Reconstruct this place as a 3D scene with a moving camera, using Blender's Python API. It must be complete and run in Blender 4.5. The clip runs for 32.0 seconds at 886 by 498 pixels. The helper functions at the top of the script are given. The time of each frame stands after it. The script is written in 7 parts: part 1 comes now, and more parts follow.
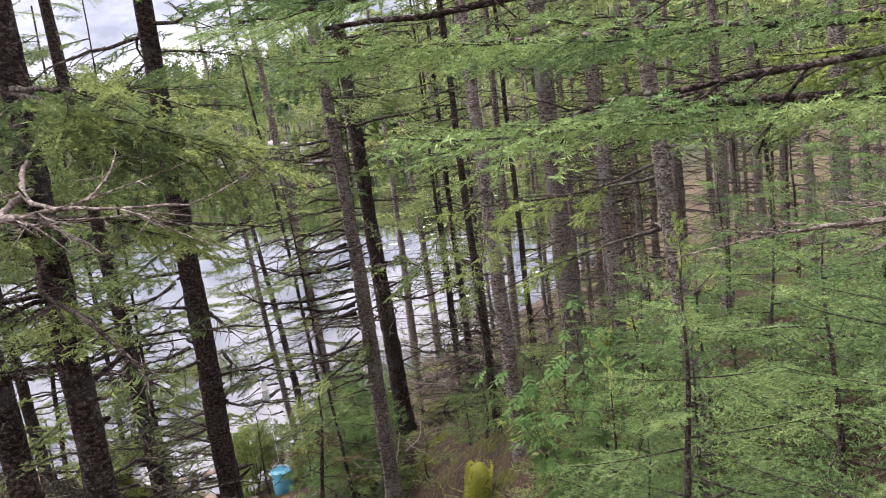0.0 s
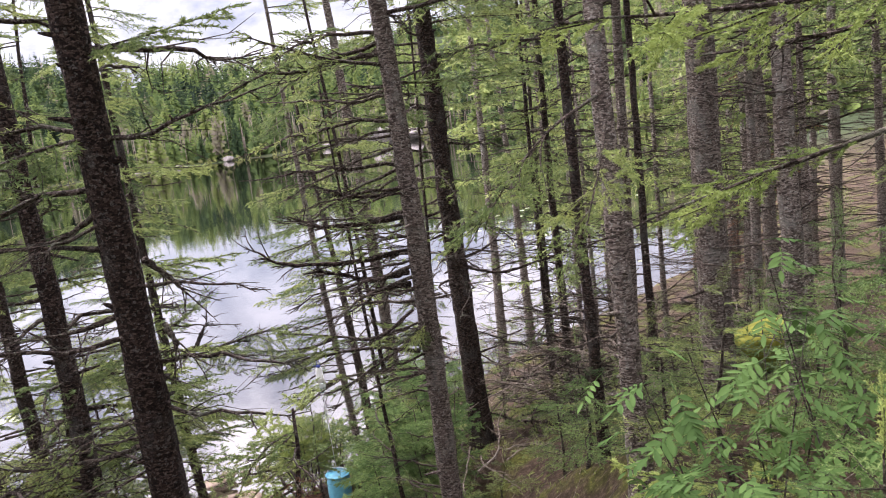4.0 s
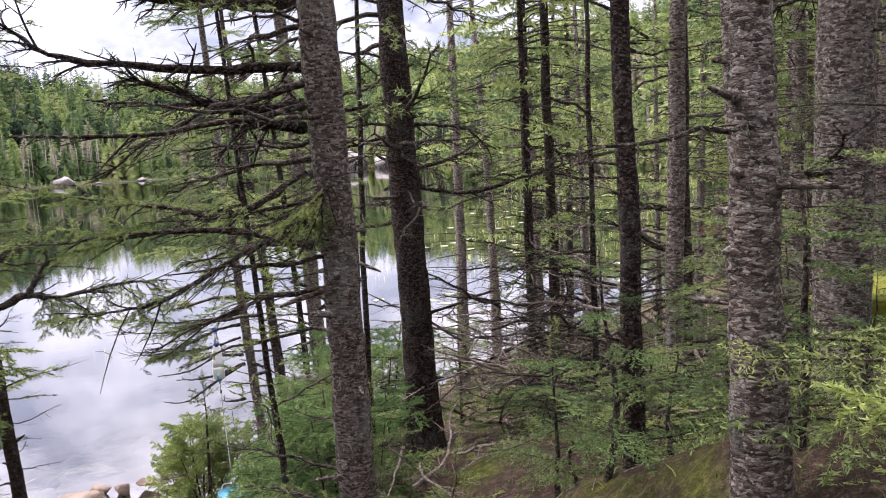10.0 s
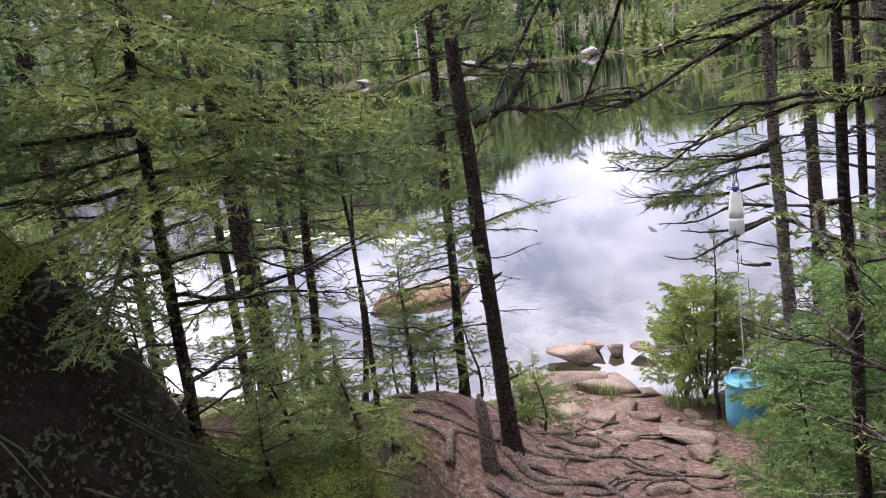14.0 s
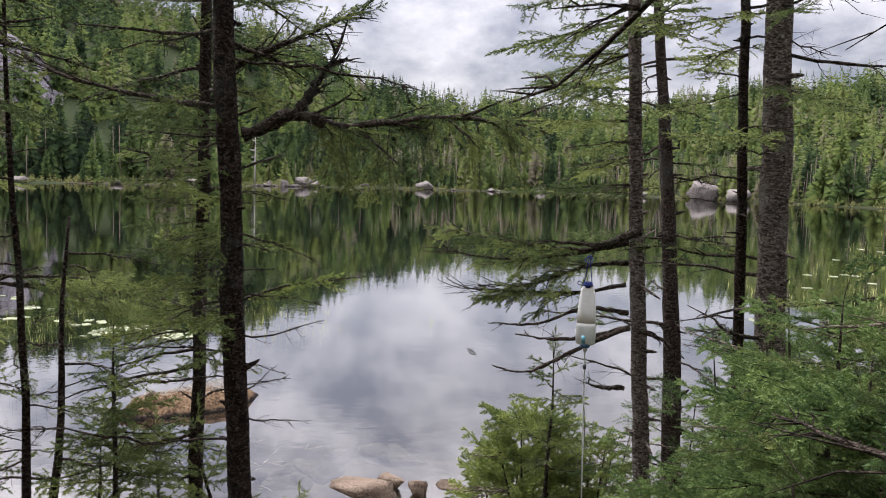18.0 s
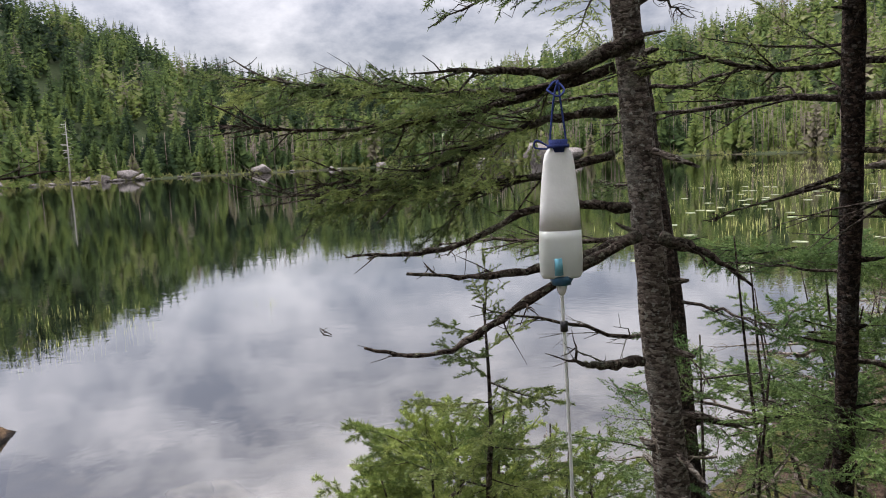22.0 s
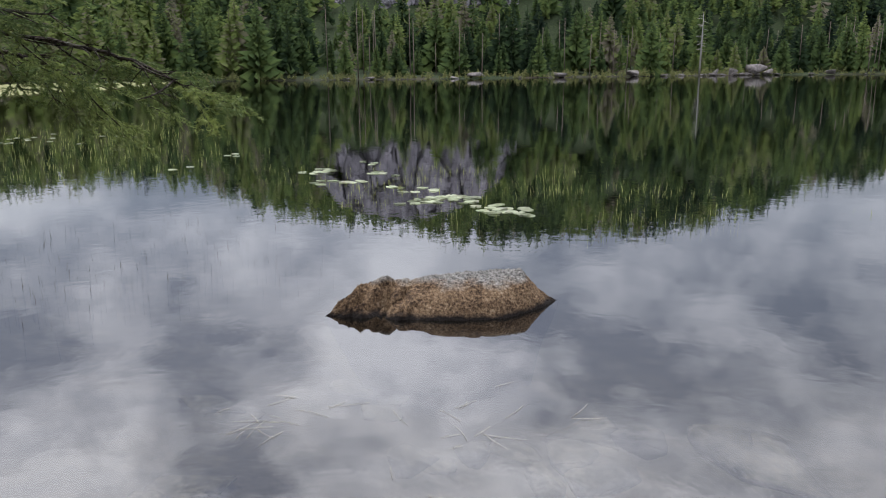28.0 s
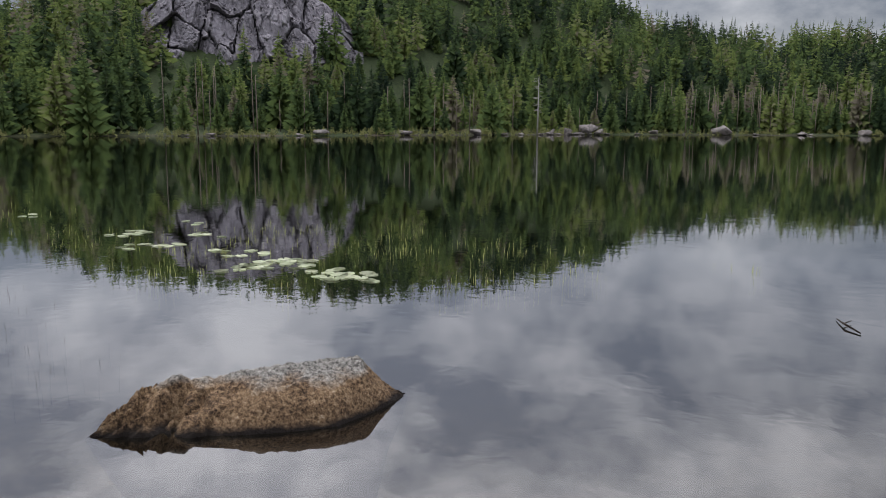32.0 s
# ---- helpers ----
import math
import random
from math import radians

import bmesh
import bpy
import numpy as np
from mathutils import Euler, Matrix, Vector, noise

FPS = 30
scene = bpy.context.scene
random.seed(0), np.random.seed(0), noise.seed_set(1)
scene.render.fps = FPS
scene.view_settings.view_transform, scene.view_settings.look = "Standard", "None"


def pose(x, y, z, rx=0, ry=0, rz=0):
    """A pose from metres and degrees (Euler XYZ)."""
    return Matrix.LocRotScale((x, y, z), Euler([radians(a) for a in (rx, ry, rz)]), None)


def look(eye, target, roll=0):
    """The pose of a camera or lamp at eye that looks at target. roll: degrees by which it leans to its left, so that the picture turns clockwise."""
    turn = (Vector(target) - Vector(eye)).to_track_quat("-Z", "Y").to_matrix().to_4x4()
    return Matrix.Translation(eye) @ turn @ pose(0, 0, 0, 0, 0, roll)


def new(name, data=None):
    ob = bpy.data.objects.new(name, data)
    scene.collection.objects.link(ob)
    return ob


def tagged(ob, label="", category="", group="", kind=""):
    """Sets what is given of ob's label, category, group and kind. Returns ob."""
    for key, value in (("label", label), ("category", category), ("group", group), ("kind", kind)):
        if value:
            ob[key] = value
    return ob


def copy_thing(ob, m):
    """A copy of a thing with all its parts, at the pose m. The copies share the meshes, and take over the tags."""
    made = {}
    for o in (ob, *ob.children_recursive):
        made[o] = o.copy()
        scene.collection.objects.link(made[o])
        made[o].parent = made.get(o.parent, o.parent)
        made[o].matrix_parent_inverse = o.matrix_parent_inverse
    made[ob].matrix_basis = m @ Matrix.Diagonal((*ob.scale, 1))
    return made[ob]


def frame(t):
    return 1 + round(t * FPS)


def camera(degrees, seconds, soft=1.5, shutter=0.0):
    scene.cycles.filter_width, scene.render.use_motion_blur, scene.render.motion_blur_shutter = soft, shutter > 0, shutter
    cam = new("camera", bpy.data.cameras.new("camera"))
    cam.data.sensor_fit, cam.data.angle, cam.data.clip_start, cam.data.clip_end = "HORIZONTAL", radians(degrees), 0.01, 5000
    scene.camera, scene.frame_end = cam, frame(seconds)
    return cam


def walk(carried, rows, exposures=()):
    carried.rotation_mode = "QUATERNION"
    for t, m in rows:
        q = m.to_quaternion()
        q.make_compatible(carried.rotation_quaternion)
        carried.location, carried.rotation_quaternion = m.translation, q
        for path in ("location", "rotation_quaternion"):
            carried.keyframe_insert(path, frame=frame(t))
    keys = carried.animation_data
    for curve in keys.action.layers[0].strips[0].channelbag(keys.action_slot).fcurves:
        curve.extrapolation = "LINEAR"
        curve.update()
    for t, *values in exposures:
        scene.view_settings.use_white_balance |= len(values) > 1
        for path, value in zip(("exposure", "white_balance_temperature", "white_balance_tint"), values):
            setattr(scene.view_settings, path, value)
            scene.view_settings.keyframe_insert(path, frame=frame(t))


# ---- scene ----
cam = camera(59.3, 32.0, soft=1.0)
PATH = [
    (0, (0.883, 1.711, 5.698), (0.7, 3.671, 5.346), -7.6),
    (0.5, (0.805, 1.993, 5.595), (0.612, 3.942, 5.193), -7.4),
    (1, (0.761, 2.258, 5.514), (0.286, 4.164, 5.138), -8.1),
    (1.5, (0.741, 2.498, 5.463), (0.165, 4.368, 5.05), -8.3),
    (2, (0.773, 2.737, 5.359), (0.342, 4.67, 5.079), -7.9),
    (2.5, (0.719, 3.073, 5.475), (0.361, 5.012, 5.142), -9.6),
    (4.5, (0.721, 3.895, 4.861), (0.225, 5.801, 4.509), -4.7),
    (5, (0.619, 4.07, 4.747), (0.061, 5.961, 4.414), -2.1),
    (5.5, (0.517, 4.233, 4.681), (-0.16, 6.085, 4.349), -2.5),
    (6, (0.493, 4.425, 4.55), (-0.434, 6.178, 4.288), -3.4),
    (6.5, (0.451, 4.55, 4.515), (-0.479, 6.302, 4.262), -3.3),
    (7, (0.28, 4.692, 4.435), (-0.493, 6.519, 4.181), -3.1),
    (7.5, (0.21, 4.774, 4.401), (-0.498, 6.626, 4.138), -2.8),
    (8, (0.202, 4.979, 4.295), (-0.456, 6.849, 4.025), -3.1),
    (8.5, (0.238, 5.222, 4.16), (-0.234, 7.155, 3.963), -6.1),
    (9, (0.23, 5.5, 4.021), (0.01, 7.473, 3.778), -4.2),
    (9.5, (0.254, 5.67, 3.97), (0.04, 7.642, 3.717), -3.7),
    (10, (0.338, 5.888, 3.831), (-0.011, 7.84, 3.569), -3.0),
    (10.5, (0.287, 6.126, 3.687), (-0.081, 8.077, 3.445), -1.5),
    (11, (0.17, 6.199, 3.658), (-0.549, 8.047, 3.391), -2.7),
    (11.5, (0.255, 6.549, 3.473), (-0.882, 8.146, 3.078), -4.1),
    (12, (0.13, 6.751, 3.418), (-1.124, 8.254, 3.006), -4.8),
    (12.5, (-0.066, 6.928, 3.37), (-1.365, 8.391, 2.956), -4.3),
    (13, (-0.188, 7.179, 3.275), (-1.609, 8.522, 2.852), -6.1),
    (13.5, (-0.341, 7.302, 3.285), (-1.783, 8.61, 2.827), -6.6),
    (14, (-0.488, 7.369, 3.229), (-1.926, 8.674, 2.751), -6.7),
    (14.5, (-0.636, 7.541, 3.064), (-1.96, 8.975, 2.625), -5.6),
    (15, (-0.815, 7.708, 3.052), (-1.963, 9.31, 2.709), -5.8),
    (15.5, (-1.024, 7.974, 2.965), (-2.033, 9.678, 2.683), -6.1),
    (17.5, (-1.278, 8.52, 2.704), (-2.393, 10.177, 2.598), 1.1),
    (18, (-1.356, 8.627, 2.64), (-2.478, 10.272, 2.457), 2.0),
    (18.5, (-1.451, 8.825, 2.514), (-2.587, 10.459, 2.317), 3.0),
    (19, (-1.713, 8.903, 2.346), (-2.825, 10.563, 2.254), 1.4),
    (19.5, (-1.817, 9.205, 2.248), (-2.927, 10.863, 2.117), 1.7),
    (20, (-1.904, 9.451, 2.205), (-3.0, 11.116, 2.041), 0.4),
    (20.5, (-2.114, 9.816, 2.175), (-3.175, 11.502, 2.005), -1.3),
    (21, (-2.284, 10.14, 2.143), (-3.292, 11.857, 1.955), -1.5),
    (21.5, (-2.414, 10.45, 2.102), (-3.371, 12.193, 1.889), -2.0),
    (22, (-2.59, 10.672, 2.071), (-3.368, 12.499, 1.831), -2.5),
    (22.5, (-2.712, 10.768, 2.066), (-3.478, 12.593, 1.779), -2.5),
    (23, (-2.747, 10.859, 2.076), (-3.624, 12.633, 1.786), -2.9),
    (23.5, (-2.751, 10.925, 2.06), (-3.78, 12.606, 1.716), -1.6),
    (24, (-2.778, 10.967, 2.059), (-3.984, 12.519, 1.689), -0.4),
    (24.5, (-2.855, 11.051, 2.013), (-4.138, 12.547, 1.674), 0.4),
    (25, (-2.962, 11.233, 1.966), (-4.309, 12.675, 1.639), 0.5),
    (25.5, (-2.957, 11.398, 1.842), (-4.508, 12.609, 1.486), 1.4),
    (26, (-3.025, 11.525, 1.821), (-4.655, 12.58, 1.339), 2.0),
    (26.5, (-3.159, 11.623, 1.806), (-4.83, 12.62, 1.341), 2.3),
    (28.5, (-3.582, 11.969, 1.671), (-5.378, 12.716, 1.204), -0.5),
    (29, (-3.691, 12.004, 1.674), (-5.487, 12.748, 1.203), -0.0),
    (29.5, (-3.85, 12.125, 1.635), (-5.66, 12.867, 1.22), 0.5),
    (30, (-3.972, 12.223, 1.634), (-5.788, 12.954, 1.223), 0.3),
    (30.5, (-4.142, 12.312, 1.625), (-5.874, 13.235, 1.241), 0.9),
    (31, (-4.3, 12.366, 1.614), (-5.929, 13.463, 1.233), 0.7),
    (31.5, (-4.387, 12.458, 1.565), (-6.008, 13.571, 1.2), 0.4),
    (32, (-4.497, 12.583, 1.556), (-6.118, 13.711, 1.242), 0.3),
]
walk(cam, [(t, look(eye, target, roll)) for t, eye, target, roll in PATH], [(0, 1.6, 6650, 20), (2, 1.55, 6650, 21), (5, 1.75, 6700, 22), (9, 1.62, 6550, 23), (11, 1.74, 6500, 22), (14, 1.63, 6400, 22), (18, 0.92, 6800, 15), (22, 0.88, 6800, 13), (24, 0.9, 6800, 12), (25, 0.5, 6600, 10), (26, 0.46, 6500, 10), (28, 0.23, 6400, 10), (32, 0.08, 6600, 10)])

# ---- light ----
world = bpy.data.worlds.new("sky")
scene.world = world
world.use_nodes = True
wn, wl = world.node_tree.nodes, world.node_tree.links
wn.clear()
SUN_EL, SUN_ROT = radians(60), radians(-78)
sky = wn.new("ShaderNodeTexSky")
sky.sky_type, sky.sun_disc, sky.sun_elevation, sky.sun_rotation = "NISHITA", False, SUN_EL, SUN_ROT
bg_clear = wn.new("ShaderNodeBackground")
bg_clear.inputs["Strength"].default_value = 0.11
wl.new(sky.outputs[0], bg_clear.inputs["Color"])
tc = wn.new("ShaderNodeTexCoord")
wmap = wn.new("ShaderNodeMapping")
wmap.inputs["Scale"].default_value = (1.0, 1.0, 1.7)
wmap.inputs["Rotation"].default_value = (0, 0, radians(-25))
cl1 = wn.new("ShaderNodeTexNoise")
cl1.inputs["Scale"].default_value, cl1.inputs["Detail"].default_value, cl1.inputs["Roughness"].default_value = 5.2, 9.0, 0.6
cl1.inputs["Distortion"].default_value = 0.12
ramp = wn.new("ShaderNodeValToRGB")
ramp.color_ramp.elements[0].position, ramp.color_ramp.elements[1].position = 0.37, 0.64
ramp.color_ramp.elements[0].color, ramp.color_ramp.elements[1].color = (0.33, 0.35, 0.44, 1), (1.16, 1.16, 1.24, 1)
bg_cloud = wn.new("ShaderNodeBackground")
bg_cloud.inputs["Strength"].default_value = 1.0
mixw = wn.new("ShaderNodeMixShader")
mixw.inputs[0].default_value = 0.85
wout = wn.new("ShaderNodeOutputWorld")
wl.new(tc.outputs["Generated"], wmap.inputs["Vector"])
wl.new(wmap.outputs[0], cl1.inputs["Vector"])
wl.new(cl1.outputs["Fac"], ramp.inputs[0])
wl.new(ramp.outputs[0], bg_cloud.inputs["Color"])
# an overcast sky is brighter overhead than at the horizon
wsep = wn.new("ShaderNodeSeparateXYZ")
wl.new(tc.outputs["Generated"], wsep.inputs[0])
wup = wn.new("ShaderNodeMapRange")
wup.interpolation_type = "SMOOTHSTEP"
wup.inputs["From Min"].default_value, wup.inputs["From Max"].default_value = 0.12, 0.75
wup.inputs["To Min"].default_value, wup.inputs["To Max"].default_value = 0.5, 2.25
wl.new(wsep.outputs[2], wup.inputs["Value"])
# and brighter round the veiled sun
wdot, wglow, wmul = wn.new("ShaderNodeVectorMath"), wn.new("ShaderNodeMapRange"), wn.new("ShaderNodeMath")
wdot.operation, wmul.operation = "DOT_PRODUCT", "MULTIPLY"
wdot.inputs[1].default_value = (-math.sin(radians(78)) * math.cos(SUN_EL), math.cos(radians(78)) * math.cos(SUN_EL), math.sin(SUN_EL))
wl.new(tc.outputs["Generated"], wdot.inputs[0])
wglow.interpolation_type = "SMOOTHSTEP"
wglow.inputs["From Min"].default_value, wglow.inputs["From Max"].default_value = 0.5, 1.0
wglow.inputs["To Min"].default_value, wglow.inputs["To Max"].default_value = 0.92, 1.7
wl.new(wdot.outputs["Value"], wglow.inputs["Value"])
wl.new(wup.outputs[0], wmul.inputs[0])
wl.new(wglow.outputs[0], wmul.inputs[1])
wl.new(wmul.outputs[0], bg_cloud.inputs["Strength"])
wl.new(bg_clear.outputs[0], mixw.inputs[1])
wl.new(bg_cloud.outputs[0], mixw.inputs[2])
wl.new(mixw.outputs[0], wout.inputs["Surface"])

sun = new("sun", bpy.data.lights.new("sun", "SUN"))
sun.data.energy, sun.data.angle, sun.data.color = 1.6, radians(25), (1.0, 0.96, 0.9)
# the veiled sun stands over the left end of the pond
sun.matrix_world = look((-32, 14.8, 56.6), (0, 8, 0))


# ---- materials ----
def material(name, rough=0.8, metal=0.0):
    m = bpy.data.materials.new(name)
    m.use_nodes = True
    b = m.node_tree.nodes["Principled BSDF"]
    b.inputs["Roughness"].default_value, b.inputs["Metallic"].default_value = rough, metal
    b.inputs["Specular IOR Level"].default_value = 0.5 if rough < 0.5 else 0.12
    return m, m.node_tree.nodes, m.node_tree.links, b


def noise_tex(n, l, vec, scale, detail=4.0, rough=0.6, dist=0.0):
    t = n.new("ShaderNodeTexNoise")
    t.inputs["Scale"].default_value, t.inputs["Detail"].default_value = scale, detail
    t.inputs["Roughness"].default_value, t.inputs["Distortion"].default_value = rough, dist
    l.new(vec, t.inputs["Vector"])
    return t.outputs["Fac"]


def ramp_of(n, l, fac, stops):
    r = n.new("ShaderNodeValToRGB")
    e = r.color_ramp.elements
    while len(e) < len(stops):
        e.new(0.5)
    for k, (p, c) in enumerate(stops):
        e[k].position, e[k].color = p, (*c, 1)
    l.new(fac, r.inputs[0])
    return r.outputs[0]


def mixed(n, l, fac, a, b, mode="MIX"):
    x = n.new("ShaderNodeMix")
    x.data_type, x.blend_type = "RGBA", mode
    for sock, val in ((x.inputs[0], fac), (x.inputs[6], a), (x.inputs[7], b)):
        if hasattr(val, "links"):
            l.new(val, sock)
        else:
            sock.default_value = val if isinstance(val, float) else (*val, 1)
    return x.outputs[2]


def bump(n, l, b, height, strength, dist=0.02):
    k = n.new("ShaderNodeBump")
    k.inputs["Strength"].default_value, k.inputs["Distance"].default_value = strength, dist
    l.new(height, k.inputs["Height"])
    l.new(k.outputs[0], b.inputs["Normal"])


def math_node(n, l, op, a, b=0.0):
    k = n.new("ShaderNodeMath")
    k.operation = op
    for sock, val in ((k.inputs[0], a), (k.inputs[1], b)):
        if hasattr(val, "links"):
            l.new(val, sock)
        else:
            sock.default_value = val
    return k.outputs[0]


def place(n, l, scale=(1, 1, 1)):
    """World position, stretched."""
    g, m = n.new("ShaderNodeNewGeometry"), n.new("ShaderNodeMapping")
    m.inputs["Scale"].default_value = scale
    l.new(g.outputs["Position"], m.inputs["Vector"])
    return m.outputs[0]


def bark(name, dark, mid, light, lichen, flat=1.7, plates=72.0, crackle=0.6):
    """Scaly bark: plates of differing tone, dark seams, grey lichen crusts."""
    m, n, l, b = material(name, 0.9)
    v = place(n, l, (1, 1, flat))
    big = noise_tex(n, l, place(n, l, (1, 1, 0.6)), 7, 5, 0.65)
    fine = noise_tex(n, l, v, 150, 4, 0.7)
    warp, shift = n.new("ShaderNodeTexNoise"), n.new("ShaderNodeVectorMath")
    warp.inputs["Scale"].default_value, warp.inputs["Detail"].default_value = 40.0, 3.0
    l.new(v, warp.inputs["Vector"])
    shift.operation = "MULTIPLY_ADD"
    shift.inputs[1].default_value = (0.035, 0.035, 0.035)
    l.new(warp.outputs["Color"], shift.inputs[0])
    l.new(v, shift.inputs[2])
    tint, seam = n.new("ShaderNodeTexVoronoi"), n.new("ShaderNodeTexVoronoi")
    seam.feature = "DISTANCE_TO_EDGE"
    for k in (tint, seam):
        k.inputs["Scale"].default_value = plates
        l.new(shift.outputs[0], k.inputs["Vector"])
    tone = n.new("ShaderNodeSeparateColor")
    l.new(tint.outputs["Color"], tone.inputs[0])
    k = math_node(n, l, "ADD", math_node(n, l, "MULTIPLY", tone.outputs[0], 0.45), math_node(n, l, "MULTIPLY", fine, 0.55))
    c = ramp_of(n, l, k, [(0.3, dark), (0.52, mid), (0.78, light)])
    spots = ramp_of(n, l, math_node(n, l, "ADD", math_node(n, l, "MULTIPLY", big, 0.7), math_node(n, l, "MULTIPLY", fine, 0.3)), [(0.53, (0, 0, 0)), (0.6, (1, 1, 1))])
    c = mixed(n, l, math_node(n, l, "MULTIPLY", spots, 0.55), c, lichen)
    fleck = ramp_of(n, l, noise_tex(n, l, place(n, l, (1, 1, 1.2)), 58, 2, 0.5), [(0.61, (0, 0, 0)), (0.65, (1, 1, 1))])
    c = mixed(n, l, math_node(n, l, "MULTIPLY", fleck, 0.5), c, tuple(x * 1.9 for x in lichen))
    gap = ramp_of(n, l, seam.outputs["Distance"], [(0.02, (1, 1, 1)), (0.14, (0, 0, 0))])
    c = mixed(n, l, math_node(n, l, "MULTIPLY", gap, crackle), c, tuple(x * 0.5 for x in dark))
    l.new(c, b.inputs["Base Color"])
    high = math_node(n, l, "ADD", math_node(n, l, "MINIMUM", math_node(n, l, "MULTIPLY", seam.outputs["Distance"], 3.0), 0.6), math_node(n, l, "MULTIPLY", k, 0.7))
    bump(n, l, b, high, 1.0, 0.015 * crackle + 0.002)
    return m


BARK_DARK = bark("bark_dark", (0.01, 0.0068, 0.0055), (0.038, 0.025, 0.019), (0.12, 0.088, 0.07), (0.1, 0.097, 0.088))
BARK_GREY = bark("bark_grey", (0.035, 0.027, 0.022), (0.135, 0.108, 0.09), (0.32, 0.28, 0.24), (0.25, 0.25, 0.22), 2.6, 56.0, 0.35)
BARK_TWIG = bark("bark_twig", (0.014, 0.01, 0.008), (0.045, 0.033, 0.026), (0.13, 0.105, 0.088), (0.11, 0.115, 0.085), 1.2, 90.0, 0.2)
DEADWOOD = bark("dead_wood", (0.07, 0.055, 0.045), (0.17, 0.14, 0.115), (0.3, 0.26, 0.22), (0.2, 0.17, 0.13), 1.0, 90.0, 0.15)

ROOTWOOD = bark("root_wood", (0.03, 0.022, 0.017), (0.1, 0.078, 0.064), (0.22, 0.185, 0.155), (0.12, 0.1, 0.08), 1.0, 120.0, 0.1)


def foliage(name, a, b_, c, rough=0.55, scale=3.5, isle=0.25):
    m, n, l, b = material(name, rough)
    info = n.new("ShaderNodeObjectInfo")
    isl = n.new("ShaderNodeNewGeometry")
    v = place(n, l)
    f = noise_tex(n, l, v, scale, 3)
    k = math_node(n, l, "ADD", math_node(n, l, "MULTIPLY", f, 0.55), math_node(n, l, "MULTIPLY", info.outputs["Random"], 0.3))
    k = math_node(n, l, "ADD", k, math_node(n, l, "MULTIPLY", isl.outputs["Random Per Island"], isle))
    col = ramp_of(n, l, k, [(0.2, a), (0.5, b_), (0.85, c)])
    l.new(col, b.inputs["Base Color"])
    tr = n.new("ShaderNodeBsdfTranslucent")
    l.new(col, tr.inputs["Color"])
    mx = n.new("ShaderNodeMixShader")
    mx.inputs[0].default_value = 0.24
    l.new(b.outputs[0], mx.inputs[1])
    l.new(tr.outputs[0], mx.inputs[2])
    l.new(mx.outputs[0], n["Material Output"].inputs["Surface"])
    return m


NEEDLE = foliage("spruce_needles", (0.036, 0.064, 0.028), (0.135, 0.188, 0.068), (0.37, 0.425, 0.14))
NEEDLE_FRESH = foliage("fresh_fir_needles", (0.075, 0.125, 0.04), (0.215, 0.285, 0.08), (0.46, 0.52, 0.17))
NEEDLE_FIR = foliage("balsam_fir_needles", (0.034, 0.078, 0.03), (0.115, 0.19, 0.066), (0.3, 0.41, 0.14))
NEEDLE_BROWN = foliage("dead_brown_needles", (0.09, 0.045, 0.025), (0.16, 0.075, 0.04), (0.24, 0.12, 0.06))
# far conifers differ tree by tree in hue, from blue-dark spruce to yellowish fir
FAR_NEEDLE, n, l, b = material("far_conifer_green", 0.85)
ft = n.new("ShaderNodeAttribute")
ft.attribute_name = "tone"
fi = n.new("ShaderNodeNewGeometry")
k = math_node(n, l, "ADD", ft.outputs["Fac"], math_node(n, l, "MULTIPLY", math_node(n, l, "SUBTRACT", fi.outputs["Random Per Island"], 0.5), 0.25))
l.new(ramp_of(n, l, k, [(0.05, (0.009, 0.019, 0.011)), (0.35, (0.028, 0.05, 0.021)), (0.62, (0.085, 0.128, 0.04)), (0.86, (0.17, 0.215, 0.058)), (1.0, (0.17, 0.15, 0.11))]), b.inputs["Base Color"])
REED = foliage("reed_green", (0.22, 0.26, 0.07), (0.4, 0.44, 0.14), (0.56, 0.57, 0.24))
LILY = foliage("lily_pad", (0.3, 0.36, 0.2), (0.42, 0.47, 0.3), (0.55, 0.58, 0.42), 0.35)
LEAF = foliage("broad_leaf", (0.035, 0.072, 0.02), (0.062, 0.118, 0.032), (0.105, 0.18, 0.05), 0.75)
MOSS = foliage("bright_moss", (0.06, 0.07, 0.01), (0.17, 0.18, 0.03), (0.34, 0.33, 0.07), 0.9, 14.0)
# darker copy of the moss, the bank's shade mixed into its greens
MOSS_SHADED = foliage("bank_moss_painted_shade", (0.014, 0.024, 0.008), (0.05, 0.072, 0.02), (0.23, 0.25, 0.065), 0.9, 9.0)
SEDGE = foliage("sedge", (0.1, 0.115, 0.035), (0.2, 0.21, 0.08), (0.3, 0.3, 0.14), 0.8, 1.5)
GRASS = foliage("grass_green", (0.1, 0.19, 0.04), (0.2, 0.32, 0.07), (0.32, 0.42, 0.13))


def stone(name, a, b_, c, speck=60.0, rough=0.85):
    m, n, l, b = material(name, rough)
    v = place(n, l)
    f = noise_tex(n, l, v, 3.0, 5)
    s = noise_tex(n, l, v, speck, 3, 0.7)
    k = math_node(n, l, "ADD", math_node(n, l, "MULTIPLY", f, 0.5), math_node(n, l, "MULTIPLY", s, 0.5))
    l.new(ramp_of(n, l, k, [(0.33, a), (0.5, b_), (0.66, c)]), b.inputs["Base Color"])
    bump(n, l, b, k, 0.9, 0.02)
    return m


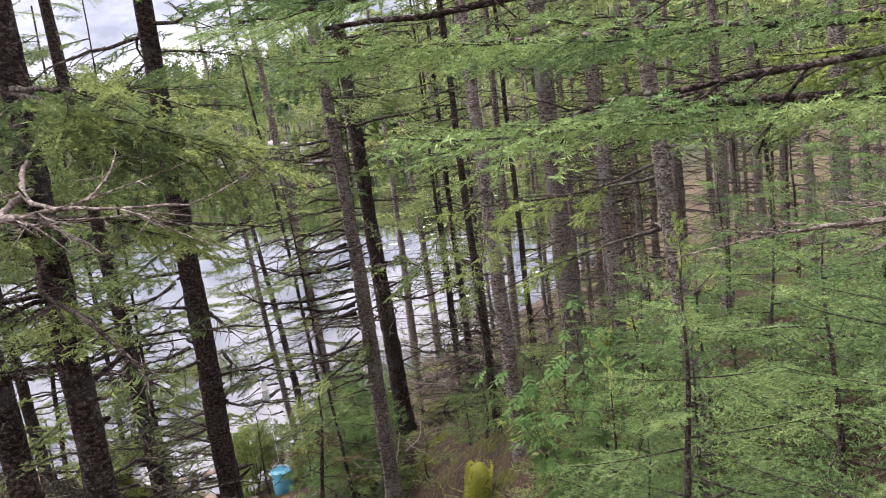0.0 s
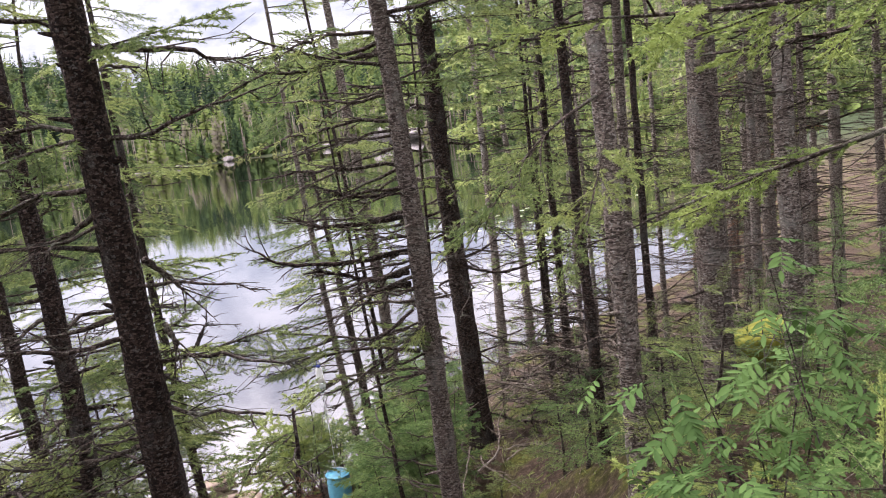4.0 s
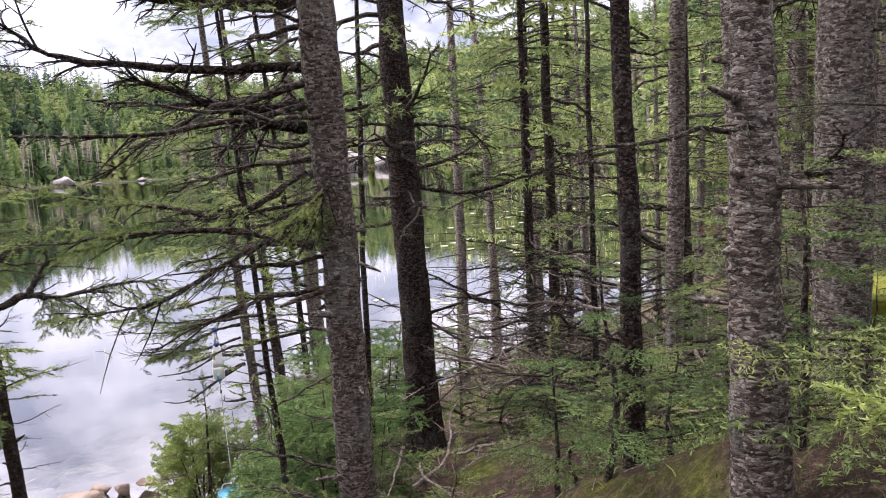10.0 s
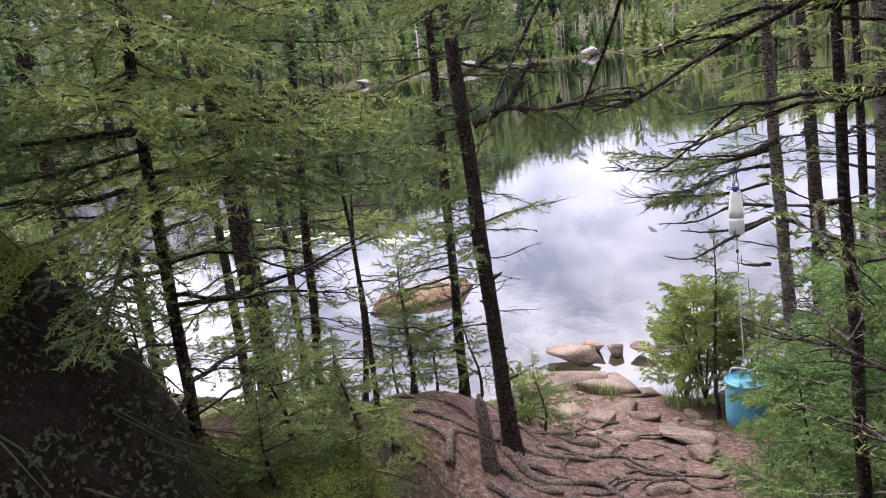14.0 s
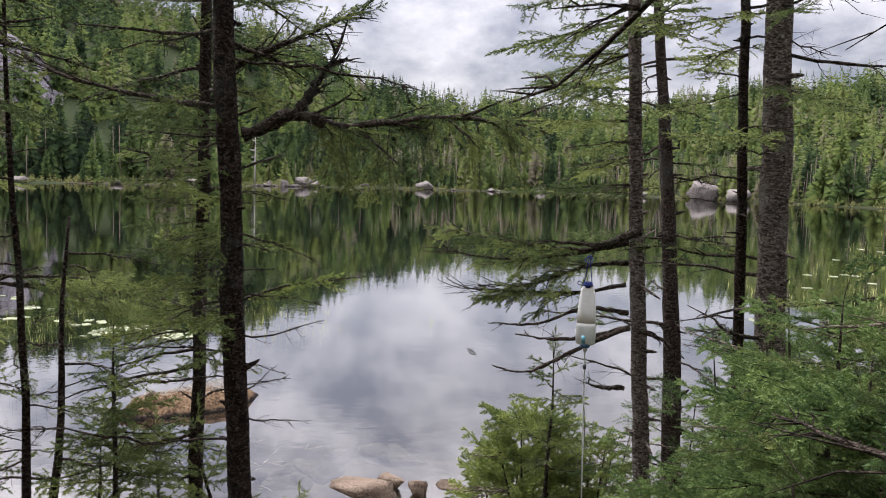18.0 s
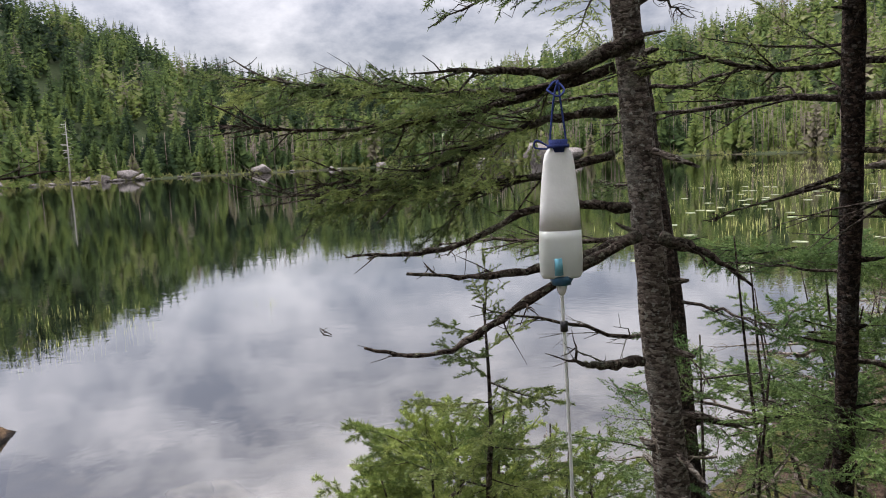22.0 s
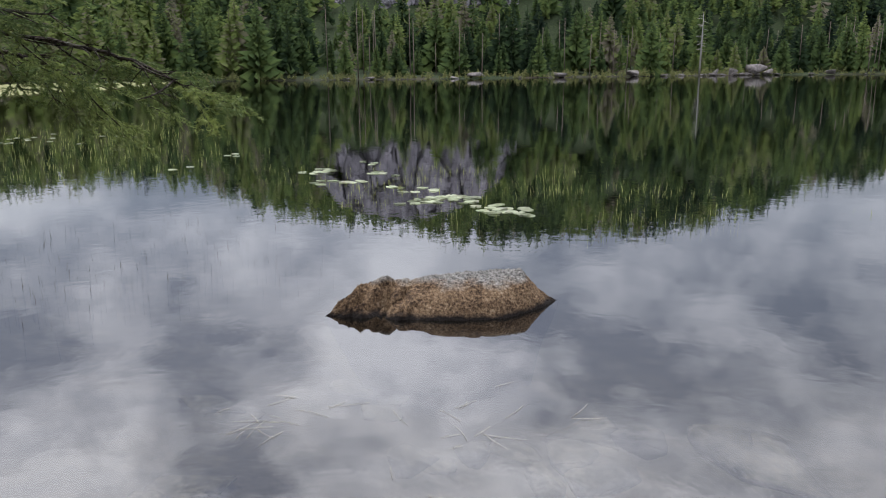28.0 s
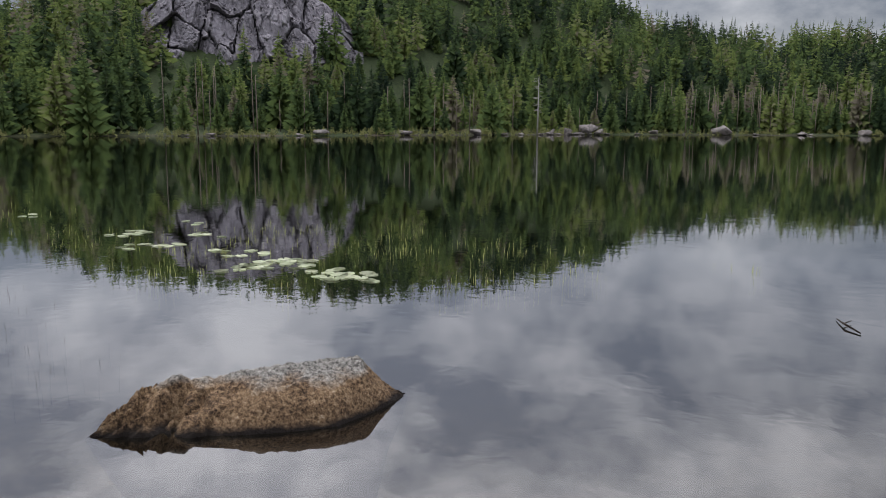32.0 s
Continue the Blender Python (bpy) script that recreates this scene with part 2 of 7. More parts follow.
GRANITE = stone("granite_pinkish", (0.055, 0.045, 0.04), (0.16, 0.13, 0.11), (0.3, 0.25, 0.215))
GRANITE_GREY = stone("granite_grey", (0.075, 0.068, 0.064), (0.165, 0.15, 0.14), (0.31, 0.282, 0.262), 6.0)
PATHSTONE = stone("weathered_path_stone", (0.04, 0.03, 0.023), (0.14, 0.105, 0.08), (0.28, 0.22, 0.17))
BEDSTONE = stone("silted_stone", (0.045, 0.04, 0.033), (0.12, 0.106, 0.086), (0.25, 0.22, 0.18), 25.0)
# the cliff: pale grey rock broken by dark upright fissures and ledges
CLIFF, n, l, b = material("cliff_stone", 0.9)
v = place(n, l, (1, 1, 0.55))
cf = noise_tex(n, l, v, 0.35, 6, 0.65)
c = ramp_of(n, l, cf, [(0.33, (0.11, 0.103, 0.112)), (0.5, (0.2, 0.188, 0.206)), (0.68, (0.3, 0.286, 0.305))])
for size, deep, width in ((0.45, 0.35, 0.05),):
    cell, warp, wv = n.new("ShaderNodeTexVoronoi"), n.new("ShaderNodeVectorMath"), n.new("ShaderNodeTexNoise")
    cell.feature = "DISTANCE_TO_EDGE"
    cell.inputs["Scale"].default_value = size
    wv.inputs["Scale"].default_value, wv.inputs["Detail"].default_value = 0.5, 5.0
    l.new(v, wv.inputs["Vector"])
    warp.operation = "MULTIPLY_ADD"
    warp.inputs[1].default_value = (1.2, 1.2, 0.8)
    l.new(wv.outputs["Color"], warp.inputs[0])
    l.new(v, warp.inputs[2])
    l.new(warp.outputs[0], cell.inputs["Vector"])
    fiss = ramp_of(n, l, cell.outputs["Distance"], [(0.0, (1, 1, 1)), (width, (0, 0, 0))])
    c = mixed(n, l, math_node(n, l, "MULTIPLY", fiss, deep), c, (0.03, 0.028, 0.03))
l.new(c, b.inputs["Base Color"])
bump(n, l, b, cf, 1.0, 0.4)

# the ochre rock in the pond: lichened on top, dark and wet at the water line
POND_ROCK, n, l, b = material("lichened_pond_rock", 0.85)
v = place(n, l)
f, s = noise_tex(n, l, v, 4.5, 5), noise_tex(n, l, v, 48, 4, 0.75)
k = math_node(n, l, "ADD", math_node(n, l, "MULTIPLY", f, 0.35), math_node(n, l, "MULTIPLY", s, 0.65))
c = ramp_of(n, l, k, [(0.38, (0.022, 0.015, 0.011)), (0.45, (0.085, 0.054, 0.032)), (0.52, (0.18, 0.118, 0.068)), (0.6, (0.28, 0.2, 0.125)), (0.68, (0.42, 0.34, 0.25))])
sep = n.new("ShaderNodeSeparateXYZ")
l.new(v, sep.inputs[0])
wet = n.new("ShaderNodeMapRange")
wet.inputs["From Min"].default_value, wet.inputs["From Max"].default_value = 0.012, 0.045
l.new(math_node(n, l, "ADD", sep.outputs[2], math_node(n, l, "MULTIPLY", math_node(n, l, "SUBTRACT", f, 0.5), 0.08)), wet.inputs["Value"])
crest = n.new("ShaderNodeMapRange")
crest.inputs["From Min"].default_value, crest.inputs["From Max"].default_value = 0.17, 0.215
l.new(math_node(n, l, "ADD", sep.outputs[2], math_node(n, l, "MULTIPLY", math_node(n, l, "SUBTRACT", f, 0.5), 0.16)), crest.inputs["Value"])
grey = ramp_of(n, l, s, [(0.38, (0.07, 0.07, 0.068)), (0.5, (0.19, 0.19, 0.18)), (0.64, (0.33, 0.33, 0.315))])
c = mixed(n, l, math_node(n, l, "MULTIPLY", crest.outputs[0], 0.85), c, grey)
c = mixed(n, l, wet.outputs[0], (0.022, 0.018, 0.016), c)
silt = n.new("ShaderNodeMapRange")
silt.inputs["From Min"].default_value, silt.inputs["From Max"].default_value = -0.12, -0.03
l.new(sep.outputs[2], silt.inputs["Value"])
c = mixed(n, l, silt.outputs[0], (0.065, 0.056, 0.045), c)
l.new(c, b.inputs["Base Color"])
bump(n, l, b, k, 1.0, 0.02)

# forest floor, trodden soil and lake bed on one sheet
GROUND, n, l, b = material("forest_floor", 0.95)
b.inputs["Specular IOR Level"].default_value = 0.12
v = place(n, l)


def attr(name):
    a = n.new("ShaderNodeAttribute")
    a.attribute_name = name
    return a.outputs["Fac"]


f1, f2, f3 = noise_tex(n, l, v, 2.2, 5), noise_tex(n, l, v, 26, 5, 0.7), noise_tex(n, l, v, 130, 3, 0.7)
mixk = math_node(n, l, "ADD", math_node(n, l, "MULTIPLY", f2, 0.6), math_node(n, l, "MULTIPLY", f3, 0.4))
litter = ramp_of(n, l, mixk, [(0.32, (0.013, 0.009, 0.006)), (0.5, (0.05, 0.034, 0.023)), (0.68, (0.16, 0.115, 0.08))])
mossc = ramp_of(n, l, mixk, [(0.3, (0.012, 0.014, 0.004)), (0.5, (0.055, 0.06, 0.013)), (0.7, (0.19, 0.19, 0.045))])
soil = ramp_of(n, l, mixk, [(0.34, (0.022, 0.013, 0.01)), (0.5, (0.12, 0.075, 0.058)), (0.66, (0.32, 0.23, 0.185))])
bedc = ramp_of(n, l, math_node(n, l, "ADD", math_node(n, l, "MULTIPLY", f1, 0.6), math_node(n, l, "MULTIPLY", f2, 0.4)), [(0.35, (0.025, 0.021, 0.017)), (0.5, (0.07, 0.06, 0.048)), (0.68, (0.18, 0.155, 0.13))])
woods = ramp_of(n, l, f1, [(0.3, (0.012, 0.02, 0.008)), (0.7, (0.035, 0.05, 0.018))])
mossy = n.new("ShaderNodeMapRange")
mossy.inputs["From Min"].default_value, mossy.inputs["From Max"].default_value = 0.54, 0.66
l.new(math_node(n, l, "ADD", f1, math_node(n, l, "MULTIPLY", attr("moss"), 0.35)), mossy.inputs["Value"])
c = mixed(n, l, mossy.outputs[0], litter, mossc)
edge = n.new("ShaderNodeMapRange")
edge.inputs["From Min"].default_value, edge.inputs["From Max"].default_value = 0.4, 0.6
l.new(math_node(n, l, "ADD", attr("soil"), math_node(n, l, "MULTIPLY", math_node(n, l, "SUBTRACT", f2, 0.5), 0.7)), edge.inputs["Value"])
c = mixed(n, l, edge.outputs[0], c, soil)
c = mixed(n, l, attr("bed"), c, bedc)
c = mixed(n, l, attr("deep"), c, (0.012, 0.013, 0.009))
# dark earth taken down to near black, with the shade put into the colour
peat_shade_c = ramp_of(n, l, mixk, [(0.35, (0.005, 0.004, 0.003)), (0.55, (0.014, 0.01, 0.007)), (0.7, (0.05, 0.04, 0.03))])
c = mixed(n, l, attr("peat_shade"), c, peat_shade_c)
c = mixed(n, l, attr("far"), c, woods)
l.new(c, b.inputs["Base Color"])
bump(n, l, b, math_node(n, l, "MULTIPLY", mixk, math_node(n, l, "SUBTRACT", 1.0, attr("bed"))), 1.0, 0.03)

WATER, n, l, b = material("still_pond_water", 0.0)
v = place(n, l)
rip = math_node(n, l, "ADD", math_node(n, l, "MULTIPLY", noise_tex(n, l, v, 5.5, 2, 0.5, 0.6), 1.0), math_node(n, l, "MULTIPLY", noise_tex(n, l, v, 0.9, 2, 0.5), 2.0))
bump(n, l, b, rip, 0.035, 0.02)
gloss, fres, wmix = n.new("ShaderNodeBsdfGlossy"), n.new("ShaderNodeFresnel"), n.new("ShaderNodeMixShader")
gloss.inputs["Roughness"].default_value, fres.inputs["IOR"].default_value = 0.01, 2.0
l.new(b.inputs["Normal"].links[0].from_socket, gloss.inputs["Normal"])
fgain = n.new("ShaderNodeMapRange")
fgain.inputs["From Min"].default_value, fgain.inputs["From Max"].default_value = 0.15, 0.46
fgain.inputs["To Min"].default_value, fgain.inputs["To Max"].default_value = 0.14, 0.95
l.new(fres.outputs[0], fgain.inputs["Value"])
l.new(fgain.outputs[0], wmix.inputs[0])
clear_ = n.new("ShaderNodeBsdfTransparent")
clear_.inputs["Color"].default_value = (0.56, 0.57, 0.48, 1)
l.new(clear_.outputs[0], wmix.inputs[1])
l.new(gloss.outputs[0], wmix.inputs[2])
l.new(wmix.outputs[0], n["Material Output"].inputs["Surface"])


def plain(name, col, rough=0.5, metal=0.0, vary=0.25, scale=40.0):
    m, n, l, b = material(name, rough, metal)
    f = noise_tex(n, l, place(n, l), scale, 4)
    l.new(ramp_of(n, l, f, [(0.3, tuple(x * (1 - vary) for x in col)), (0.7, tuple(min(1, x * (1 + vary)) for x in col))]), b.inputs["Base Color"])
    bump(n, l, b, f, 0.25, 0.004)
    return m


TEAL = plain("teal_plastic", (0.09, 0.33, 0.43), 0.35, 0.0, 0.15, 14)
CORD = plain("navy_cord", (0.03, 0.045, 0.16), 0.8, 0, 0.4, 300)
BLACK = plain("black_plastic", (0.015, 0.015, 0.018), 0.4)
BLUE = plain("blue_filter_plastic", (0.03, 0.11, 0.2), 0.35)
CORE = plain("pale_blue_core", (0.16, 0.42, 0.52), 0.6)
HOSE, n, l, b = material("milky_hose", 0.3)
b.inputs["Base Color"].default_value = (0.78, 0.8, 0.78, 1)
b.inputs["Transmission Weight"].default_value = 0.25
BAG, n, l, b = material("milky_bag_film", 0.38)
v = place(n, l)
l.new(ramp_of(n, l, noise_tex(n, l, v, 18, 4), [(0.3, (0.82, 0.84, 0.81)), (0.7, (0.93, 0.94, 0.92))]), b.inputs["Base Color"])
b.inputs["Transmission Weight"].default_value, b.inputs["IOR"].default_value = 0.15, 1.2
bump(n, l, b, noise_tex(n, l, v, 24, 4), 0.3, 0.01)
BAGWATER, n, l, b = material("bag_water_cloudy", 0.3)
l.new(ramp_of(n, l, noise_tex(n, l, place(n, l), 12, 3), [(0.3, (0.66, 0.7, 0.66)), (0.7, (0.78, 0.81, 0.76))]), b.inputs["Base Color"])
b.inputs["Transmission Weight"].default_value = 0.3

SNAGWOOD = plain("bleached_snag_wood", (0.3, 0.29, 0.27), 0.9)
STRAW = plain("bleached_straw", (0.55, 0.52, 0.42), 0.7)


# ---- geometry helpers ----
class Geo:
    """Collects vertices and faces, with a material slot a face."""

    def __init__(self):
        self.v, self.f, self.m, self.count = [], [], [], 0

    def add(self, verts, faces, slot=0):
        self.v.extend(verts)
        self.f.extend(tuple(i + self.count for i in face) for face in faces)
        self.m.extend([slot] * len(faces))
        self.count += len(verts)

    def tris(self, arr, slot=0):
        """arr: (n, 3, 3) corner places of loose triangles."""
        k = len(arr)
        self.v.extend(map(tuple, arr.reshape(-1, 3).tolist()))
        self.f.extend((self.count + 3 * i, self.count + 3 * i + 1, self.count + 3 * i + 2) for i in range(k))
        self.m.extend([slot] * k)
        self.count += 3 * k

    def mesh(self, name, *mats, smooth=True):
        me = bpy.data.meshes.new(name)
        me.from_pydata(self.v, [], self.f)
        for mat in mats:
            me.materials.append(mat)
        me.polygons.foreach_set("material_index", self.m)
        me.polygons.foreach_set("use_smooth", [smooth] * len(self.f))
        me.update()
        return me


def tube(g, pts, radii, sides=6, slot=0, cap=True):
    pts = [Vector(p) for p in pts]
    ring, verts, faces = [], [], []
    side = None
    for i, p in enumerate(pts):
        d = (pts[min(i + 1, len(pts) - 1)] - pts[max(i - 1, 0)]).normalized()
        if side is None:
            side = d.orthogonal().normalized()
        side = (side - d * side.dot(d)).normalized()
        up = d.cross(side)
        for k in range(sides):
            a = 2 * math.pi * k / sides
            verts.append(tuple(p + (side * math.cos(a) + up * math.sin(a)) * radii[i]))
    for i in range(len(pts) - 1):
        for k in range(sides):
            a, b_ = i * sides + k, i * sides + (k + 1) % sides
            faces.append((a, b_, b_ + sides, a + sides))
    if cap:
        faces.append(tuple(range(sides))[::-1])
        faces.append(tuple(range((len(pts) - 1) * sides, len(pts) * sides)))
    g.add(verts, faces, slot)


def spline(pts, steps=5):
    """Catmull-Rom points through pts."""
    p = [Vector(q) for q in pts]
    p = [p[0] * 2 - p[1]] + p + [p[-1] * 2 - p[-2]]
    out = []
    for i in range(1, len(p) - 2):
        for s in range(steps):
            t = s / steps
            out.append(0.5 * ((2 * p[i]) + (p[i + 1] - p[i - 1]) * t + (2 * p[i - 1] - 5 * p[i] + 4 * p[i + 1] - p[i + 2]) * t * t + (3 * p[i] - p[i - 1] - 3 * p[i + 1] + p[i + 2]) * t ** 3))
    out.append(p[-2])
    return out


def thing(name, at, label, category, group="", kind=""):
    e = new(name)
    e.location = at
    e.empty_display_size = 0.1
    return tagged(e, label, category, group, kind)


def part(name, me, parent, m=None, label=""):
    """Links a mesh under a thing; m is its pose in the parent's space."""
    ob = new(name, me)
    ob.parent = parent
    if m is not None:
        ob.matrix_local = m
    if label:
        tagged(ob, label)
    return ob


def aim(at, direction, scale=1.0, spin=0.0):
    """A pose whose X axis runs along direction."""
    q = Vector(direction).to_track_quat("X", "Z")
    return Matrix.Translation(at) @ q.to_matrix().to_4x4() @ Matrix.Rotation(spin, 4, "X") @ Matrix.Diagonal((scale, scale, scale, 1))


# ---- the lie of the land ----
POND = [(-100, -12), (-60, -6), (-34, 2), (-14, 7.9), (-9.5, 10.0), (-7.2, 10.95), (-5.5, 12.0), (-4.85, 12.75), (-3.8, 13.3), (-3.25, 14.5), (-2.6, 16.5), (-1.5, 19), (0.5, 22), (4, 28), (9, 42), (14, 70), (17, 110), (14, 138), (-10, 150), (-50, 172), (-80, 160), (-102, 130), (-106, 100), (-104, 60), (-108, 25), (-112, 0)]


def shore(x, y):
    """Distance to the pond's edge, negative on the water."""
    x, y = np.asarray(x, float), np.asarray(y, float)
    best, inside = np.full(x.shape, 1e9), np.zeros(x.shape, bool)
    for (ax, ay), (bx, by) in zip(POND, POND[1:] + POND[:1]):
        dx, dy = bx - ax, by - ay
        t = np.clip(((x - ax) * dx + (y - ay) * dy) / (dx * dx + dy * dy), 0, 1)
        best = np.minimum(best, np.hypot(x - ax - t * dx, y - ay - t * dy))
        cross = ((ay > y) != (by > y)) & (x < (bx - ax) * (y - ay) / (by - ay + 1e-12) + ax)
        inside ^= cross
    return np.where(inside, -best, best)


def smooth(a, lo, hi):
    t = np.clip((a - lo) / (hi - lo), 0, 1)
    return t * t * (3 - 2 * t)


def waves(x, y, s):
    return (np.sin(x * s + 1.3 * np.sin(y * s * 0.7)) + np.sin(y * s * 1.17 + 1.7 * np.sin(x * s * 0.6 + 2)) + 0.6 * np.sin((x + y) * s * 1.9 + 0.5)) / 2.6


def trail_x(y):
    return np.interp(y, [0, 2, 4, 6.5, 8, 9, 10.2, 11.3, 12.6, 13], [0.9, 0.85, 0.55, 0.15, -0.9, -1.75, -2.3, -2.95, -4.3, -4.6])


BEAR = [-180, -40, -15, 0, 13, 20, 26, 32.7, 37, 40, 43, 49.5, 59, 65, 72, 78.5, 84, 89, 97.5, 130, 180]
RISE = [6, 8, 11.8, 11.0, 9.4, 7.7, 7.8, 7.6, 8.3, 9.1, 11.0, 13.0, 13.8, 13.2, 11.4, 10.2, 7.2, 7.2, 7.6, 8, 6]


def ground(x, y):
    x, y = np.asarray(x, float), np.asarray(y, float)
    d = shore(x, y)
    near = np.interp(d, [-60, -12, -5, -2, -0.6, 0, 0.7, 2.2, 3.4, 4.7, 6.5, 7.6, 11, 16, 40], [-3, -1.6, -0.85, -0.45, -0.16, 0.0, 0.17, 0.46, 0.62, 0.85, 1.5, 2.02, 3.9, 5.6, 9])
    off = x - trail_x(y)
    right = 1.0 * smooth(off, 0.25, 2.0) * smooth(y, 5.5, 8.0) * smooth(d, 0.8, 3.2) * (1 - 0.9 * smooth(y, 7.8, 10.6))
    shelf = smooth(off, 0.9, 1.9) * (0.42 * smooth(y, 7.6, 8.8) + 0.62 * smooth(y, 9.0, 10.3)) * (1 - smooth(y, 11.1, 12.7)) * (1 - 0.6 * smooth(x, 2.5, 5))
    bank = np.hypot((x + 3.1) / 1.36, (y - 7.35) / 1.16) + 0.07 * waves(x, y, 5.0) + 0.03 * waves(y, x, 13.0)
    mound = 0.5 * np.exp(-((x + 4.3) ** 2 / 0.5 + (y - 9.1) ** 2 / 0.6))
    knob = 0.3 * np.exp(-((x - 0.7) ** 2 + (y - 7.6) ** 2) / 0.25)
    lumps = (0.05 * waves(x, y, 2.1) + 0.025 * waves(y, x, 6.3) + 0.012 * waves(x, -y, 15)) * smooth(d, -1, 0.6)
    foot = 0.12 * np.exp(-((x + 3.85) ** 2 / 0.5 + (y - 10.65) ** 2 / 0.4))
    rise = 0.42 * smooth(-off, 1.0, 2.0) * smooth(d, 0.2, 1.3) * smooth(y, 8.0, 9.0) * (1 - smooth(y, 11.3, 12.2)) * (1 - smooth(-x, 4.9, 6.2))
    z = near + right + shelf + mound + knob + lumps + foot + rise
    z += (2.93 + 0.15 * waves(x, y, 3.0) + 0.09 * waves(y, x, 7.0) + 0.04 * waves(x, y, 17.0) - 0.25 * smooth(y, 7.6, 8.5) - z).clip(0) * (1 - smooth(bank, 0.5, 1.3))
    z += (1.98 + 0.1 * waves(x, y, 5.0) - z).clip(0) * (1 - smooth(np.hypot((x + 2.62) / 0.8, (y - 8.45) / 0.7), 0.3, 1.0))
    heap = np.hypot((x + 1.95) / 0.75, (y - 5.75) / 0.55) + 0.1 * waves(x, y, 6.0)
    z += (3.3 + 0.1 * waves(y, x, 5.0) - z).clip(0) * (1 - smooth(heap, 0.35, 1.0))
    r = np.hypot(x + 3, y - 12)
    b = np.degrees(np.arctan2(-(x + 3), y - 12))
    hill = (260 * np.tan(np.radians(np.interp(b, BEAR, RISE))) - 8) * smooth(d, 4, 165) + 0.35 * smooth(d, 0, 3) + 2.0 * waves(x, y, 0.06) * smooth(d, 10, 60)
    hill = np.where(d < 0, near, hill)
    w = smooth(r, 42, 80)
    return z * (1 - w) + hill * w


def gz(x, y):
    return float(ground(x, y))


def axis(lo, a, b_, hi, step, grow):
    mid = list(np.arange(a, b_ + 1e-6, step))
    left, right, s = [], [], step
    x = a
    while x > lo:
        s *= grow
        x -= s
        left.append(x)
    s, x = step, b_
    while x < hi:
        s *= grow
        x += s
        right.append(x)
    return np.array(left[::-1] + mid + right)


gx, gy = axis(-900, -12, 6, 700, 0.14, 1.07), axis(-500, -1.0, 18, 1000, 0.14, 1.07)
X, Y = np.meshgrid(gx, gy)
Z = ground(X, Y)
nx, ny = len(gx), len(gy)
idx = np.arange(nx * ny).reshape(ny, nx)
quads = np.stack([idx[:-1, :-1], idx[:-1, 1:], idx[1:, 1:], idx[1:, :-1]], -1).reshape(-1, 4)
me = bpy.data.meshes.new("ground")
me.from_pydata(np.stack([X, Y, Z], -1).reshape(-1, 3).tolist(), [], quads.tolist())
D = shore(X, Y)
path_d = np.abs(X - trail_x(Y))
left_ = X < trail_x(Y)
soil_a = np.maximum(1 - smooth(path_d, 0.35, np.where(left_, 0.75, 0.85) + 0.45 * smooth(Y, 9.3, 10.6) - 0.15 * smooth(Y, 7.5, 8.5) * (1 - smooth(Y, 9, 10))), 0) * smooth(Y, -2, 1) * (D > -0.3)
yard = np.exp(-((X + 3.6) ** 2 / 1.2 + (Y - 11.3) ** 2 / 1.2))
values = {"soil": np.maximum(soil_a, np.clip(yard * 1.5, 0, 1)), "moss": 0.02 + 0.7 * np.exp(-((X + 2.3) ** 2 / 0.5 + (Y - 8.5) ** 2 / 0.3)) + 0.08 * smooth(X - trail_x(Y), 0.6, 1.4),
          # patches where shade under boughs and in brush hollows is painted on the earth
          "peat_shade": np.exp(-((X + 2.5) ** 2 / 1.0 + (Y - 7.35) ** 2 / 0.8)) * 1.7 + np.exp(-((X + 1.6) ** 2 / 0.8 + (Y - 5.6) ** 2 / 0.5)) * 1.1 + np.exp(-((X - 0.4) ** 2 / 0.5 + (Y - 11.0) ** 2 / 0.4)),
          "bed": 1 - smooth(D, -0.25, 0.05), "deep": 1 - smooth(D, -9, -2.2), "far": smooth(np.hypot(X + 3, Y - 12), 30, 55) * (D > 0)}
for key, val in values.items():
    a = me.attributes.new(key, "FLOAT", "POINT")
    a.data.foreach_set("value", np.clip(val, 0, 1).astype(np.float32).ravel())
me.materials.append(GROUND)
me.polygons.foreach_set("use_smooth", [True] * len(me.polygons))
tagged(new("ground", me), "forest floor with trodden reddish path sloping to the pond", "ground", kind="structure")

g = Geo()
g.add([(-130, -40, 0), (60, -40, 0), (60, 200, 0), (-130, 200, 0)], [(0, 1, 2, 3)])
water = tagged(new("water", g.mesh("water", WATER)), "still dark pond mirroring trees and clouds", "water", kind="structure")
water.visible_shadow = False


